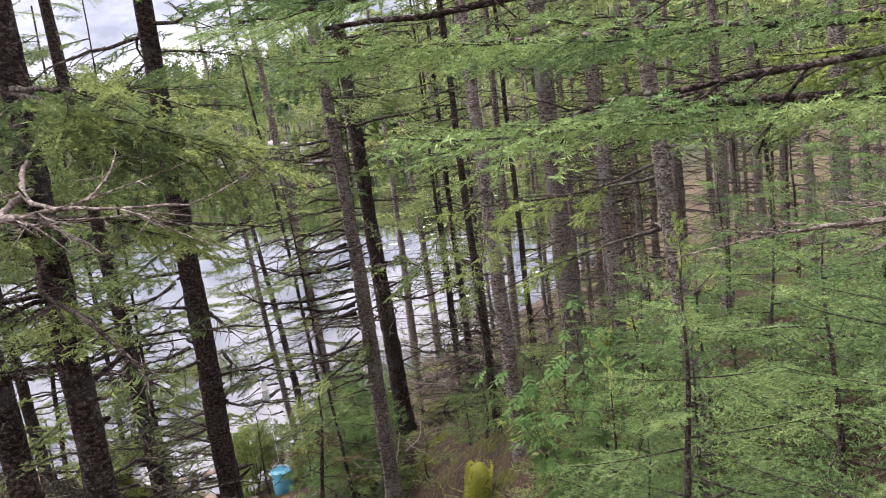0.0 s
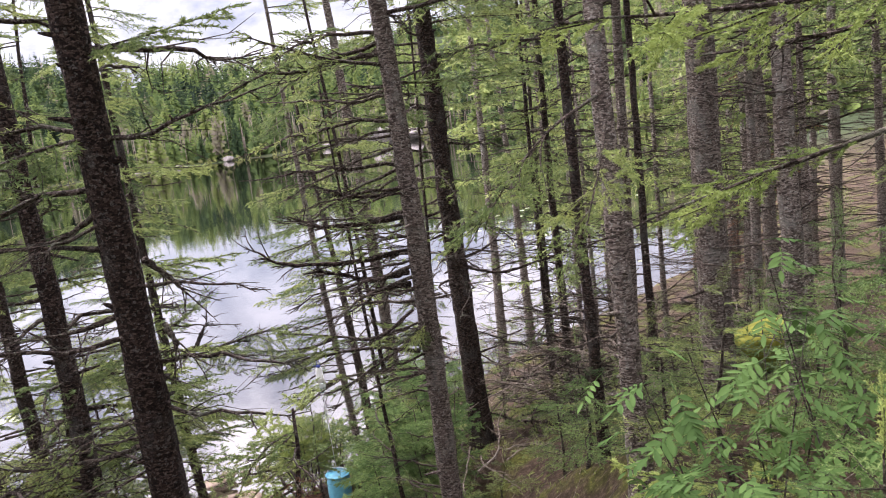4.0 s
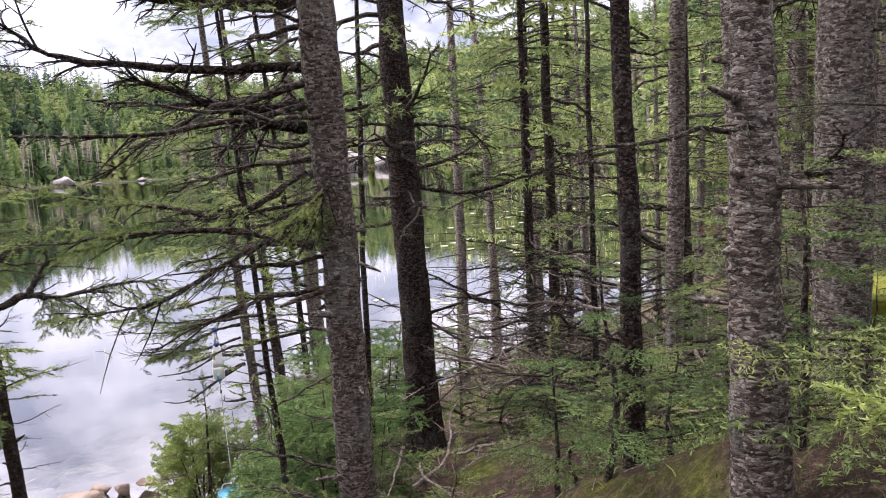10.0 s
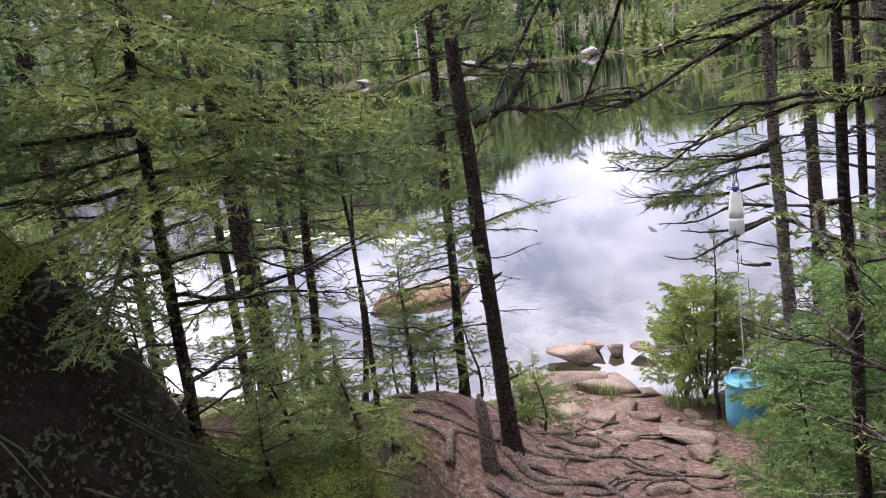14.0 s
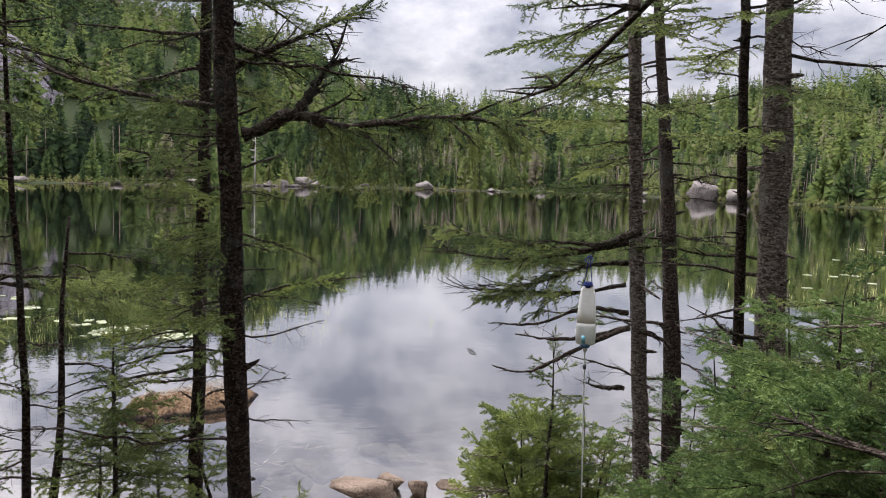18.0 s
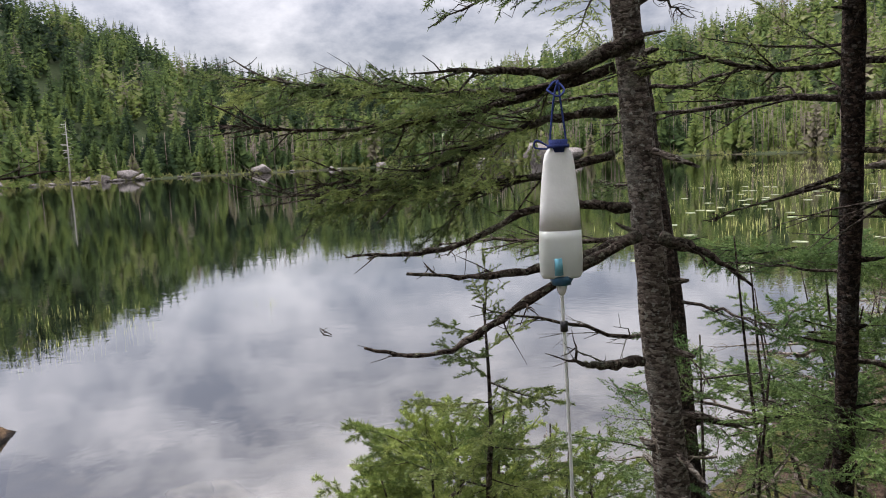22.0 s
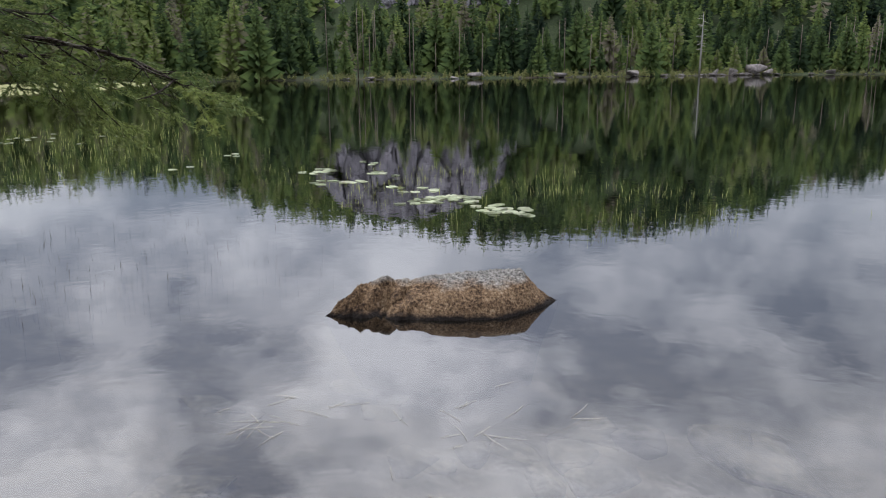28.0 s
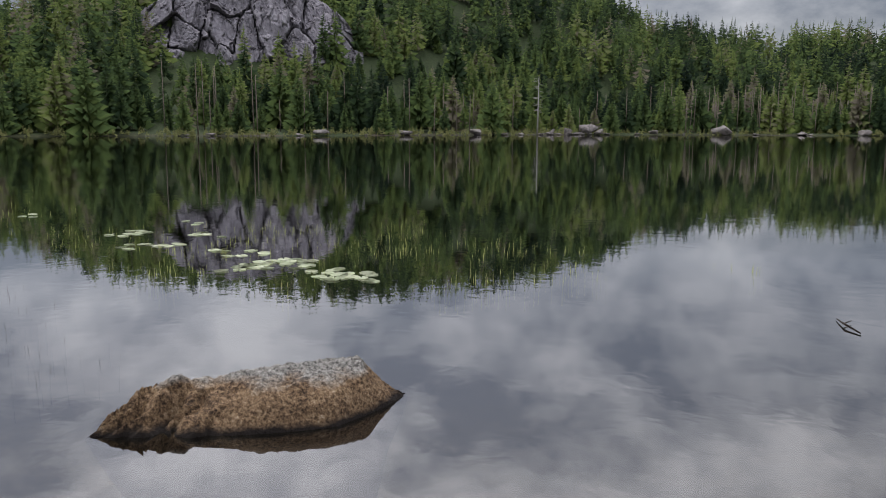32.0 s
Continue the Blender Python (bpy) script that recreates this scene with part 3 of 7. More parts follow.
# ---- boughs, branches and trees ----
def needles(g, rng, p, q, step, length, width, slot):
    """Needles on both sides of the twig from p to q, swept forward."""
    p, q = np.array(p), np.array(q)
    L = np.linalg.norm(q - p)
    k = max(2, int(L / step))
    d = (q - p) / max(L, 1e-6)
    t = (np.arange(k) + rng.random(k)) / k
    base = p + np.outer(t, q - p)
    a = rng.random(k) * 2 * np.pi
    a = np.where(rng.random(k) < 0.65, np.round(a / np.pi) * np.pi + rng.normal(0, 0.45, k), a)
    s = np.cross(d, [0, 0, 1.0])
    s /= np.linalg.norm(s) + 1e-6
    u = np.cross(s, d)
    out = np.outer(np.cos(a), s) + np.outer(np.sin(a), u)
    way = out * 0.8 + d * (0.45 + 0.35 * rng.random((k, 1)))
    way /= np.linalg.norm(way, axis=1, keepdims=True)
    wide = np.cross(way, out + 0.3 * rng.normal(0, 1, (k, 3)))
    wide /= np.linalg.norm(wide, axis=1, keepdims=True) + 1e-6
    ln = length * (0.75 + 0.5 * rng.random((k, 1)))
    g.tris(np.stack([base - wide * width / 2, base + wide * width / 2, base + way * ln], 1), slot)


def bough_mesh(seed, step, length, width, sub=True, droop=0.25, bare=0.2, gap=0.055, fan=0.42, bushy=False):
    """One metre of living branch along +X: stem, side twigs, needles."""
    rng, rnd = np.random.default_rng(seed), random.Random(seed)
    g = Geo()
    wig = rnd.uniform(-0.06, 0.06)
    stem = [Vector((s, wig * math.sin(s * 5), -droop * s * s + 0.10 * s ** 3)) for s in [i / 8 for i in range(9)]]
    tube(g, stem, [0.009 * (1 - i / 8) + 0.0018 for i in range(9)], 4, 0, False)

    def on(s):
        i = min(int(s * 8), 7)
        return stem[i].lerp(stem[i + 1], s * 8 - i)

    s, sign = bare, 1
    while s < 0.97:
        p = on(s)
        ln = fan * (0.25 + 0.75 * (1 - s) ** 0.75) * min(1, 0.35 + (s - bare) * 3.5) * rnd.uniform(0.65, 1.15)
        ang = sign * rnd.uniform(0.75, 1.1)
        way = Vector((math.cos(ang), math.sin(ang), rnd.uniform(-0.4, 0.25)))
        if bushy:
            turn = rnd.uniform(-1.1, 1.1)
            way = Vector((math.cos(ang), math.sin(ang) * math.cos(turn), abs(math.sin(ang)) * math.sin(turn)))
        m1 = p + way * ln * 0.5
        q = p + way * ln + Vector((ln * 0.12, 0, -ln * 0.12))
        tube(g, [p, m1, q], [0.0032, 0.0022, 0.001], 3, 0, False)
        needles(g, rng, p, m1, step, length, width, 1)
        needles(g, rng, m1, q, step, length, width, 1)
        if sub:
            u = 0.25
            s2 = 1
            while u < 0.95:
                b0 = p.lerp(q, u)
                a2 = ang + s2 * rnd.uniform(0.6, 1.0)
                l2 = ln * 0.42 * (1.1 - u) * rnd.uniform(0.6, 1.2)
                e = b0 + Vector((math.cos(a2), math.sin(a2), rnd.uniform(-0.3, 0.15))) * l2
                needles(g, rng, b0, e, step, length, width, 1)
                u += 0.13
                s2 = -s2
        s += gap * rnd.uniform(0.7, 1.3)
        sign = -sign
    needles(g, rng, on(bare), on(0.6), step, length, width, 1)
    needles(g, rng, on(0.6), on(0.999), step, length, width, 1)
    return g


def dead_mesh(seed, twigs=9, green=0.0):
    """One metre of dying branch along +X with broken twigs, some still green."""
    rnd, rng = random.Random(seed), np.random.default_rng(seed)
    g = Geo()
    sag, w = rnd.uniform(-0.25, 0.12), rnd.uniform(-0.12, 0.12)
    n_ = 9
    stem = [Vector((i / n_, w * math.sin(i * 0.6) + rnd.uniform(-0.012, 0.012), sag * (i / n_) ** 2 + rnd.uniform(-0.015, 0.015))) for i in range(n_ + 1)]
    tube(g, stem, [0.011 * (1 - i / n_) ** 0.8 + 0.0022 for i in range(n_ + 1)], 5, 0, False)
    for k in range(twigs):
        i = rnd.randint(2, n_ - 1)
        p = stem[i]
        a = rnd.choice((-1, 1)) * rnd.uniform(0.4, 1.2)
        way = Vector((math.cos(a), math.sin(a), rnd.uniform(-0.35, 0.25)))
        ln = rnd.uniform(0.1, 0.38) * (1.15 - i / n_)
        pts = [p, p + way * ln * 0.5 + Vector((0, 0, rnd.uniform(-0.02, 0.02))), p + way * ln + Vector((rnd.uniform(0, 0.06), 0, rnd.uniform(-0.06, 0.02)))]
        tube(g, pts, [0.0042, 0.003, 0.0012], 3, 0, False)
        for j in range(rnd.randint(1, 3)):
            b0 = pts[1].lerp(pts[2], rnd.random())
            e = b0 + Vector((rnd.uniform(0.2, 1), rnd.uniform(-0.9, 0.9), rnd.uniform(-0.5, 0.3))).normalized() * ln * rnd.uniform(0.2, 0.5)
            tube(g, [b0, e], [0.002, 0.0009], 3, 0, False)
            if rnd.random() < green:
                needles(g, rng, b0, e, 0.006, 0.03, 0.008, 1)
        if rnd.random() < green:
            needles(g, rng, pts[1], pts[2], 0.006, 0.03, 0.008, 1)
    return g


FINE = [bough_mesh(s, 0.0046, 0.026, 0.0074, True, 0.12, 0.1, 0.05, 0.42).mesh("bough_fine", BARK_TWIG, NEEDLE) for s in range(4)]
FINE_FRESH = [bough_mesh(s + 10, 0.0056, 0.025, 0.0068, True, 0.05, 0.06, 0.052, 0.44).mesh("bough_fresh", BARK_TWIG, NEEDLE_FIR) for s in range(4)]
SPRIG = [bough_mesh(s + 70, 0.0048, 0.04, 0.0115, True, 0.06, 0.06, 0.085, 0.44, True).mesh("bough_sprig", BARK_TWIG, NEEDLE) for s in range(4)]
SPRIG_FIR = [bough_mesh(s + 80, 0.0058, 0.04, 0.0115, True, 0.0, 0.04, 0.085, 0.44, True).mesh("bough_sprig_fir", BARK_TWIG, NEEDLE_FIR) for s in range(4)]
SPRIG_FRESH = [bough_mesh(s + 80, 0.0036, 0.036, 0.0095, True, 0.0, 0.03, 0.075, 0.34, True).mesh("bough_sprig_fresh", BARK_TWIG, NEEDLE_FRESH) for s in range(4)]
TUFT = [bough_mesh(s + 110, 0.006, 0.075, 0.016, True, 0.0, 0.02, 0.11, 0.36, True).mesh("bough_tuft", BARK_TWIG, NEEDLE_FRESH) for s in range(4)]
MID = [bough_mesh(s + 20, 0.0125, 0.036, 0.0105, True, 0.2, 0.15, 0.052, 0.46).mesh("bough_mid", BARK_TWIG, NEEDLE) for s in range(5)]
MID_FRESH = [bough_mesh(s + 30, 0.0135, 0.034, 0.012, True, 0.1, 0.1, 0.054, 0.48).mesh("bough_mid_fresh", BARK_TWIG, NEEDLE_FIR) for s in range(4)]
BROWN = [bough_mesh(s + 40, 0.014, 0.028, 0.007).mesh("bough_brown", BARK_TWIG, NEEDLE_BROWN) for s in range(2)]
DEAD = [dead_mesh(s + 50, 15).mesh("dead_branch", BARK_TWIG) for s in range(7)]
SPARSE = [dead_mesh(s + 90, 20, 0.6).mesh("dying_branch", BARK_TWIG, NEEDLE) for s in range(5)]
DEAD_PALE = [dead_mesh(s + 60, 12).mesh("dead_branch_pale", DEADWOOD) for s in range(4)]


def pick(rnd, protos, size):
    """Small boughs are short bristling sprigs, large ones feathered."""
    if size < 0.46 and protos is FINE:
        protos = SPRIG
    if size < 0.46 and protos is FINE_FRESH:
        protos = SPRIG_FRESH
    return rnd.choice(protos)


def trunk_mesh(seed, r, h, lean=(0, 0), top=0.25, mat=BARK_DARK, sides=12, flare=0.35, rough=False):
    """A tapered, slightly bent trunk with a rooted base, from -0.3 m to h."""
    rnd = random.Random(seed)
    g = Geo()
    pts, rad = [], []
    k = max(10, int(h / 0.22))
    bx, by = rnd.uniform(-0.05, 0.05), rnd.uniform(-0.05, 0.05)
    for i in range(k + 1):
        z = -0.3 + (h + 0.3) * i / k
        u = max(z, 0) / h
        pts.append((lean[0] * z + bx * math.sin(u * 5) + rnd.uniform(-0.006, 0.006), lean[1] * z + by * math.sin(u * 4 + 1) + rnd.uniform(-0.006, 0.006), z))
        rad.append(r * (1 - (1 - top) * u) * (1 + flare * math.exp(-max(z, 0) / 0.13)) * rnd.uniform(0.96, 1.05))
    if not rough:
        tube(g, pts, rad, sides)
        return g.mesh("trunk", mat), pts, rad
    # lower four metres in fine rings with scales of bark standing out
    zs = [-0.3 + 0.04 * i for i in range(108)] + [4.2 + (h - 4.2) * i / 12 for i in range(13)]
    line = [on_trunk(pts, z) for z in zs]
    S = 30
    verts, faces = [], []
    for z, p in zip(zs, line):
        r_ = float(np.interp(z, [q[2] for q in pts], rad))
        for k in range(S):
            a = 2 * math.pi * k / S
            c_, s_ = math.cos(a), math.sin(a)
            q = Vector((c_ * 2.2, s_ * 2.2, z * 9)) + Vector((seed * 1.3, seed * 0.7, 0))
            e = 1 + 0.09 * noise.noise(q) + 0.07 * noise.noise(q * 2.7) + 0.12 * noise.noise(Vector((c_ * 0.8, s_ * 0.8, z * 1.3 + seed)))
            verts.append((p.x + c_ * r_ * e, p.y + s_ * r_ * e, z))
    for i in range(len(zs) - 1):
        for k in range(S):
            a, b_ = i * S + k, i * S + (k + 1) % S
            faces.append((a, b_, b_ + S, a + S))
    g.add(verts, faces)
    for i in range(34):
        z = rnd.uniform(0.3, 4.0)
        r_ = float(np.interp(z, [q[2] for q in pts], rad))
        a = rnd.uniform(0, 2 * math.pi)
        d = Vector((math.cos(a), math.sin(a), rnd.uniform(-0.3, 0.5)))
        p = on_trunk(pts, z) + d * r_ * 0.8
        L = rnd.choice((0.02, 0.03, 0.04, 0.07, 0.12)) * rnd.uniform(0.7, 1.3)
        w_ = min(r_ * 0.3, 0.016) * rnd.uniform(0.5, 1.0)
        bend = Vector((rnd.uniform(-1, 1), rnd.uniform(-1, 1), rnd.uniform(-1, 1))) * L * 0.25
        tube(g, [p, p + d * (r_ * 0.3), p + d * (r_ * 0.3 + L * 0.6) + bend * 0.5, p + d * (r_ * 0.3 + L) + bend], [w_ * 1.6, w_, w_ * 0.75, w_ * 0.35], 6)
    return g.mesh("trunk", mat), pts, rad


def on_trunk(pts, z):
    for a, b_ in zip(pts, pts[1:]):
        if a[2] <= z <= b_[2]:
            return Vector(a).lerp(Vector(b_), (z - a[2]) / (b_[2] - a[2]))
    return Vector(pts[-1])


def on_way(p):
    """Whether a place is in the walked way, between knee and overhead."""
    return 1.5 < p[1] < 13 and abs(p[0] - float(trail_x(p[1]))) < 0.42 and 0.2 < p[2] - gz(p[0], p[1]) < 2.1


def clear(t, p, d, size):
    o, d = Vector(t.location) + Vector(p), Vector(d).normalized()
    return not any(on_way(o + d * size * u) for u in (0.25, 0.5, 0.75, 1.0))


def tree(at, r, h, seed, label, lean=(0, 0), mat=BARK_DARK, dead=(), live=(), boughs=MID, deads=None, z=None, group="spruces by the path", name="spruce_tree"):
    """dead, live: rows of z from, z to, how many, length from, length to[, azimuth in degrees, spread]."""
    rnd = random.Random(seed)
    deads = deads or DEAD + SPARSE
    z0 = gz(*at) if z is None else z
    t = thing(name, (at[0], at[1], z0), label, "tree", group)
    me, pts, rad = trunk_mesh(seed, r, h, lean, mat=mat, rough=r > 0.03 and h > 5 and abs(at[0] - float(trail_x(at[1]))) < 2.4)
    part("trunk", me, t)
    close = boughs is MID and abs(at[0] - float(trail_x(at[1]))) < 2.1 and 3 < at[1] < 13
    for rows, protos, kind in ((dead, deads, "dead_branch"), (live, boughs, "bough")):
        for za, zb, n_, la, lb, *way in rows:
            for i in range(n_):
                zz = za + (zb - za) * (i + rnd.random()) / n_
                az = radians(way[0] + rnd.uniform(-1, 1) * way[1]) if way else rnd.uniform(0, 2 * math.pi)
                d = (math.cos(az), math.sin(az), rnd.uniform(-0.25, 0.12) if kind == "bough" else rnd.uniform(-0.22, 0.18))
                size = rnd.uniform(la, lb)
                if zz < 3.4 and not clear(t, on_trunk(pts, zz), d, size):
                    continue
                part(kind, pick(rnd, FINE if close and kind == "bough" and zz < 4.2 else protos, size), t, aim(on_trunk(pts, zz), d, size, rnd.uniform(-0.4, 0.4)))
    return t


def limbs(t, rows, r0, mat, twigs=4, seed=0, foliage_from=None, boughs=FINE, n_boughs=3, size=(0.3, 0.55), longest=0.26):
    """Large limbs along given lines; each is a part with its own twigs."""
    rnd = random.Random(seed)
    o = Vector(t.location)
    for row in rows:
        line = [p - o + Vector((rnd.uniform(-1, 1), rnd.uniform(-1, 1), rnd.uniform(-1, 1))) * r0 * 0.25 for p in spline(row, 7)]
        k = len(line) - 1
        g = Geo()
        tube(g, line, [(r0 * (1 - 0.8 * i / k)) * rnd.uniform(0.75, 1.3) for i in range(k + 1)], 7)
        for j in range(twigs * 2):
            i = rnd.randint(k // 4, k)
            d = (line[i] - line[i - 1]).normalized()
            s = Vector((rnd.uniform(-1, 1), rnd.uniform(-1, 1), rnd.uniform(-0.6, 0.4)))
            w = (d * 0.8 + s * 0.7).normalized()
            ln = rnd.uniform(0.04, longest)
            curl = Vector((rnd.uniform(-0.4, 0.4), rnd.uniform(-0.4, 0.4), rnd.uniform(-0.3, 0.4)))
            way = [line[i] + (w * u_ + curl * u_ * u_ * 0.6) * ln for u_ in (0, 0.3, 0.6, 0.85, 1.0)]
            rr = r0 * rnd.uniform(0.16, 0.3)
            tube(g, way, [rr, rr * 0.85, rr * 0.75, rr * 0.5, rr * 0.3], 4)
            for m_ in range(3):
                q0 = way[rnd.randint(1, 3)]
                e = Vector((rnd.uniform(-1, 1), rnd.uniform(-1, 1), rnd.uniform(-0.6, 0.5))).normalized() * rnd.uniform(0.02, 0.09)
                tube(g, [q0, q0 + e * 0.5 + w * 0.01, q0 + e + w * 0.03], [rr * 0.5, rr * 0.4, rr * 0.2], 3)
        part("limb", g.mesh("limb", mat), t)
        if foliage_from is not None:
            for j in range(n_boughs):
                i = min(k, int(k * (foliage_from + (1 - foliage_from) * (j + 0.5) / n_boughs)))
                d = (line[i] - line[max(i - 2, 0)]).normalized()
                d = (d + Vector((rnd.uniform(-0.7, 0.7), rnd.uniform(-0.7, 0.7), rnd.uniform(-0.45, 0.05)))).normalized()
                L = rnd.uniform(*size)
                if not clear(t, line[i], d, L):
                    continue
                part("bough", pick(rnd, boughs, L), t, aim(line[i], d, L, rnd.uniform(-0.3, 0.3)))


def sapling(at, h, seed, label, boughs=MID_FRESH, n_=16, spread=0.5, z=None, group="young firs", bare=0.12, name="fir_sapling"):
    rnd = random.Random(seed)
    z0 = gz(*at) if z is None else z
    t = thing(name, (at[0], at[1], z0), label, "sapling", group)
    me, pts, rad = trunk_mesh(seed, 0.008 + 0.009 * h, h, (rnd.uniform(-0.05, 0.05), rnd.uniform(-0.05, 0.05)), 0.15, BARK_TWIG, 6, 0.1)
    part("trunk", me, t)
    for i in range(n_):
        u = bare + (1 - bare) * (i + rnd.random()) / n_
        az = i * 2.4 + rnd.uniform(-0.5, 0.5)
        d = (math.cos(az), math.sin(az), rnd.uniform(-0.05, 0.35) if u > 0.5 else rnd.uniform(-0.2, 0.15))
        L = spread * (1.15 - 0.85 * u) * rnd.uniform(0.75, 1.25)
        if not clear(t, on_trunk(pts, u * h), d, L):
            continue
        part("bough", pick(rnd, boughs, L) if boughs is FINE else rnd.choice(boughs), t, aim(on_trunk(pts, u * h), d, L, rnd.uniform(-0.3, 0.3)))
    part("bough", pick(rnd, boughs, 0.2), t, aim(on_trunk(pts, h * 0.97), (0.05, 0.05, 1), spread * 0.35))
    return t


# ---- limbs that stand out ----
A_LIMB = [
    [(-3.98, 10.93, 2.79), (-3.77, 11.02, 2.88), (-3.57, 11.15, 2.84), (-3.28, 11.35, 2.89), (-3.01, 11.60, 2.88)],
    [(-3.77, 11.02, 2.88), (-3.71, 11.08, 3.01), (-3.65, 11.13, 3.15)],
]
A_BARE = [
    [(-4.08, 10.93, 2.91), (-4.43, 10.82, 2.95), (-4.91, 10.62, 3.06), (-5.25, 10.54, 3.25)],
    [(-4.10, 10.94, 3.08), (-3.87, 11.11, 3.22), (-3.71, 11.36, 3.37)],
]
BAG_LIMB = [
    [(-2.93, 12.94, 2.37), (-3.12, 12.83, 2.29), (-3.24, 12.75, 2.29), (-3.40, 12.65, 2.30)],
]
D_UPPER = [
    [(-3.01, 12.99, 2.36), (-3.22, 12.88, 2.25), (-3.64, 12.71, 2.27), (-4.03, 12.67, 2.32)],
    [(-3.02, 13.01, 2.18), (-3.22, 12.87, 2.15), (-3.50, 12.73, 2.03), (-3.79, 12.60, 2.00)],
    [(-3.02, 12.99, 2.05), (-3.27, 12.82, 1.99), (-3.55, 12.70, 1.98), (-3.92, 12.60, 1.97)],
    [(-3.01, 12.98, 2.30), (-3.38, 12.87, 2.20), (-3.77, 12.75, 2.16), (-4.19, 12.69, 2.19)],
]
D_LOWER = [
    [(-2.96, 12.89, 1.90), (-3.16, 12.75, 1.92), (-3.40, 12.58, 1.82), (-3.60, 12.44, 1.82)],
    [(-2.96, 12.87, 1.81), (-3.11, 12.69, 1.77), (-3.29, 12.56, 1.75), (-3.47, 12.48, 1.77)],
    [(-2.93, 12.83, 1.83), (-3.09, 12.64, 1.74), (-3.27, 12.49, 1.62), (-3.35, 12.40, 1.58), (-3.52, 12.33, 1.60)],
    [(-2.87, 12.86, 1.82), (-2.75, 12.90, 1.77), (-2.64, 12.93, 1.68)],
    [(-2.90, 12.74, 1.50), (-3.01, 12.64, 1.51), (-3.05, 12.57, 1.54)],
]
T2_UPPER = [
    [(-0.64, 8.77, 4.39), (-0.86, 8.64, 4.38), (-1.14, 8.51, 4.40), (-1.38, 8.50, 4.49)],
    [(-0.67, 8.74, 4.15), (-1.04, 8.49, 4.15), (-1.40, 8.36, 4.20), (-1.60, 8.35, 4.32)],
    [(-0.67, 8.72, 4.01), (-0.88, 8.59, 4.00), (-1.05, 8.48, 4.07), (-1.18, 8.42, 4.12)],
    [(-0.67, 8.71, 3.93), (-0.80, 8.59, 3.94), (-0.84, 8.59, 3.95)],
    [(-0.68, 8.84, 4.57), (-0.89, 8.66, 4.55), (-1.12, 8.55, 4.64)],
]
T2_LOWER = [
    [(-0.65, 8.64, 3.76), (-0.88, 8.49, 3.63), (-1.17, 8.42, 3.68), (-1.44, 8.39, 3.72)],
    [(-0.64, 8.57, 3.59), (-0.87, 8.42, 3.47), (-1.10, 8.33, 3.35), (-1.32, 8.25, 3.32)],
    [(-0.62, 8.56, 3.50), (-0.91, 8.43, 3.58), (-1.23, 8.30, 3.58), (-1.56, 8.21, 3.56)],
    [(-0.57, 8.55, 3.77), (-0.52, 8.50, 3.73), (-0.55, 8.49, 3.68), (-0.62, 8.53, 3.65)],
]
BT_LIMBS = [
    [(-1.29, 6.47, 4.39), (-1.42, 6.41, 4.35), (-1.65, 6.32, 4.34)],
    [(-1.17, 6.54, 4.60), (-1.11, 6.61, 4.50), (-1.08, 6.66, 4.42)],
    [(-1.09, 6.48, 4.34), (-1.03, 6.44, 4.26), (-1.05, 6.43, 4.23)],
    [(-1.22, 6.42, 3.86), (-1.37, 6.36, 3.82), (-1.74, 6.32, 3.78)],
    [(-1.35, 6.56, 4.81), (-1.52, 6.53, 4.72), (-1.83, 6.52, 4.68)],
]
T3_LIMBS = [
    [(-0.84, 10.84, 4.13), (-1.24, 10.56, 4.07), (-1.77, 10.26, 4.13), (-2.20, 10.11, 4.31)],
    [(-0.83, 10.81, 3.92), (-1.07, 10.66, 3.86), (-1.25, 10.53, 3.88)],
    [(-0.68, 10.80, 3.58), (-0.33, 10.65, 3.54), (0.05, 10.63, 3.63), (0.39, 10.60, 3.72)],
    [(-0.69, 10.85, 3.98), (-0.37, 10.80, 3.94), (-0.23, 10.80, 3.81)],
]


# ---- the large trees along the path ----
W = 180  # azimuth of the pond side, in degrees from +X
tree((-1.27, 6.61), 0.087, 9, 1, "stout dark flaky-barked spruce trunk with broken dead branches", (0.051, -0.09), BARK_DARK, [(0.3, 2.4, 26, 0.4, 0.9, 190, 80), (2.2, 6, 24, 0.5, 1.1)], [(3.2, 8.5, 18, 0.6, 1.2)])
limbs(bpy.data.objects["spruce_tree"], BT_LIMBS, 0.014, BARK_TWIG, 5, 3)
t2 = tree((-0.63, 8.92), 0.083, 9, 2, "straight grey-barked spruce with long dead limbs over the water", (0.012, -0.13), BARK_GREY, [(0.8, 2.2, 16, 0.4, 1.0, 185, 80), (2.0, 4.2, 38, 0.5, 1.2, 180, 75), (4.2, 6.5, 18, 0.5, 1.2)], [(3.6, 8.5, 20, 0.6, 1.2)])
limbs(t2, T2_UPPER, 0.022, BARK_DARK, 9, 4)
limbs(t2, T2_LOWER, 0.014, BARK_TWIG, 9, 5, 0.5, FINE, 5, (0.16, 0.32))
t3 = tree((-0.69, 10.67), 0.105, 10, 3, "thick dark spruce with scaly bark and whorls of dead branches", (-0.012, -0.029), BARK_DARK, [(1.5, 4.2, 40, 0.5, 1.3, 180, 130), (4.2, 6, 14, 0.5, 1.2)], [(3.2, 9, 22, 0.7, 1.4)])
limbs(t3, [[(-0.72, 10.62, r[0][2] + 0.02), *r] for r in T3_LIMBS], 0.02, BARK_DARK, 7, 6)
tree((-0.88, 10.12), 0.022, 5, 4, "thin crooked spruce stem behind a grey trunk", (0.014, 0.01), BARK_DARK, [(0.8, 3.5, 8, 0.3, 0.7)])
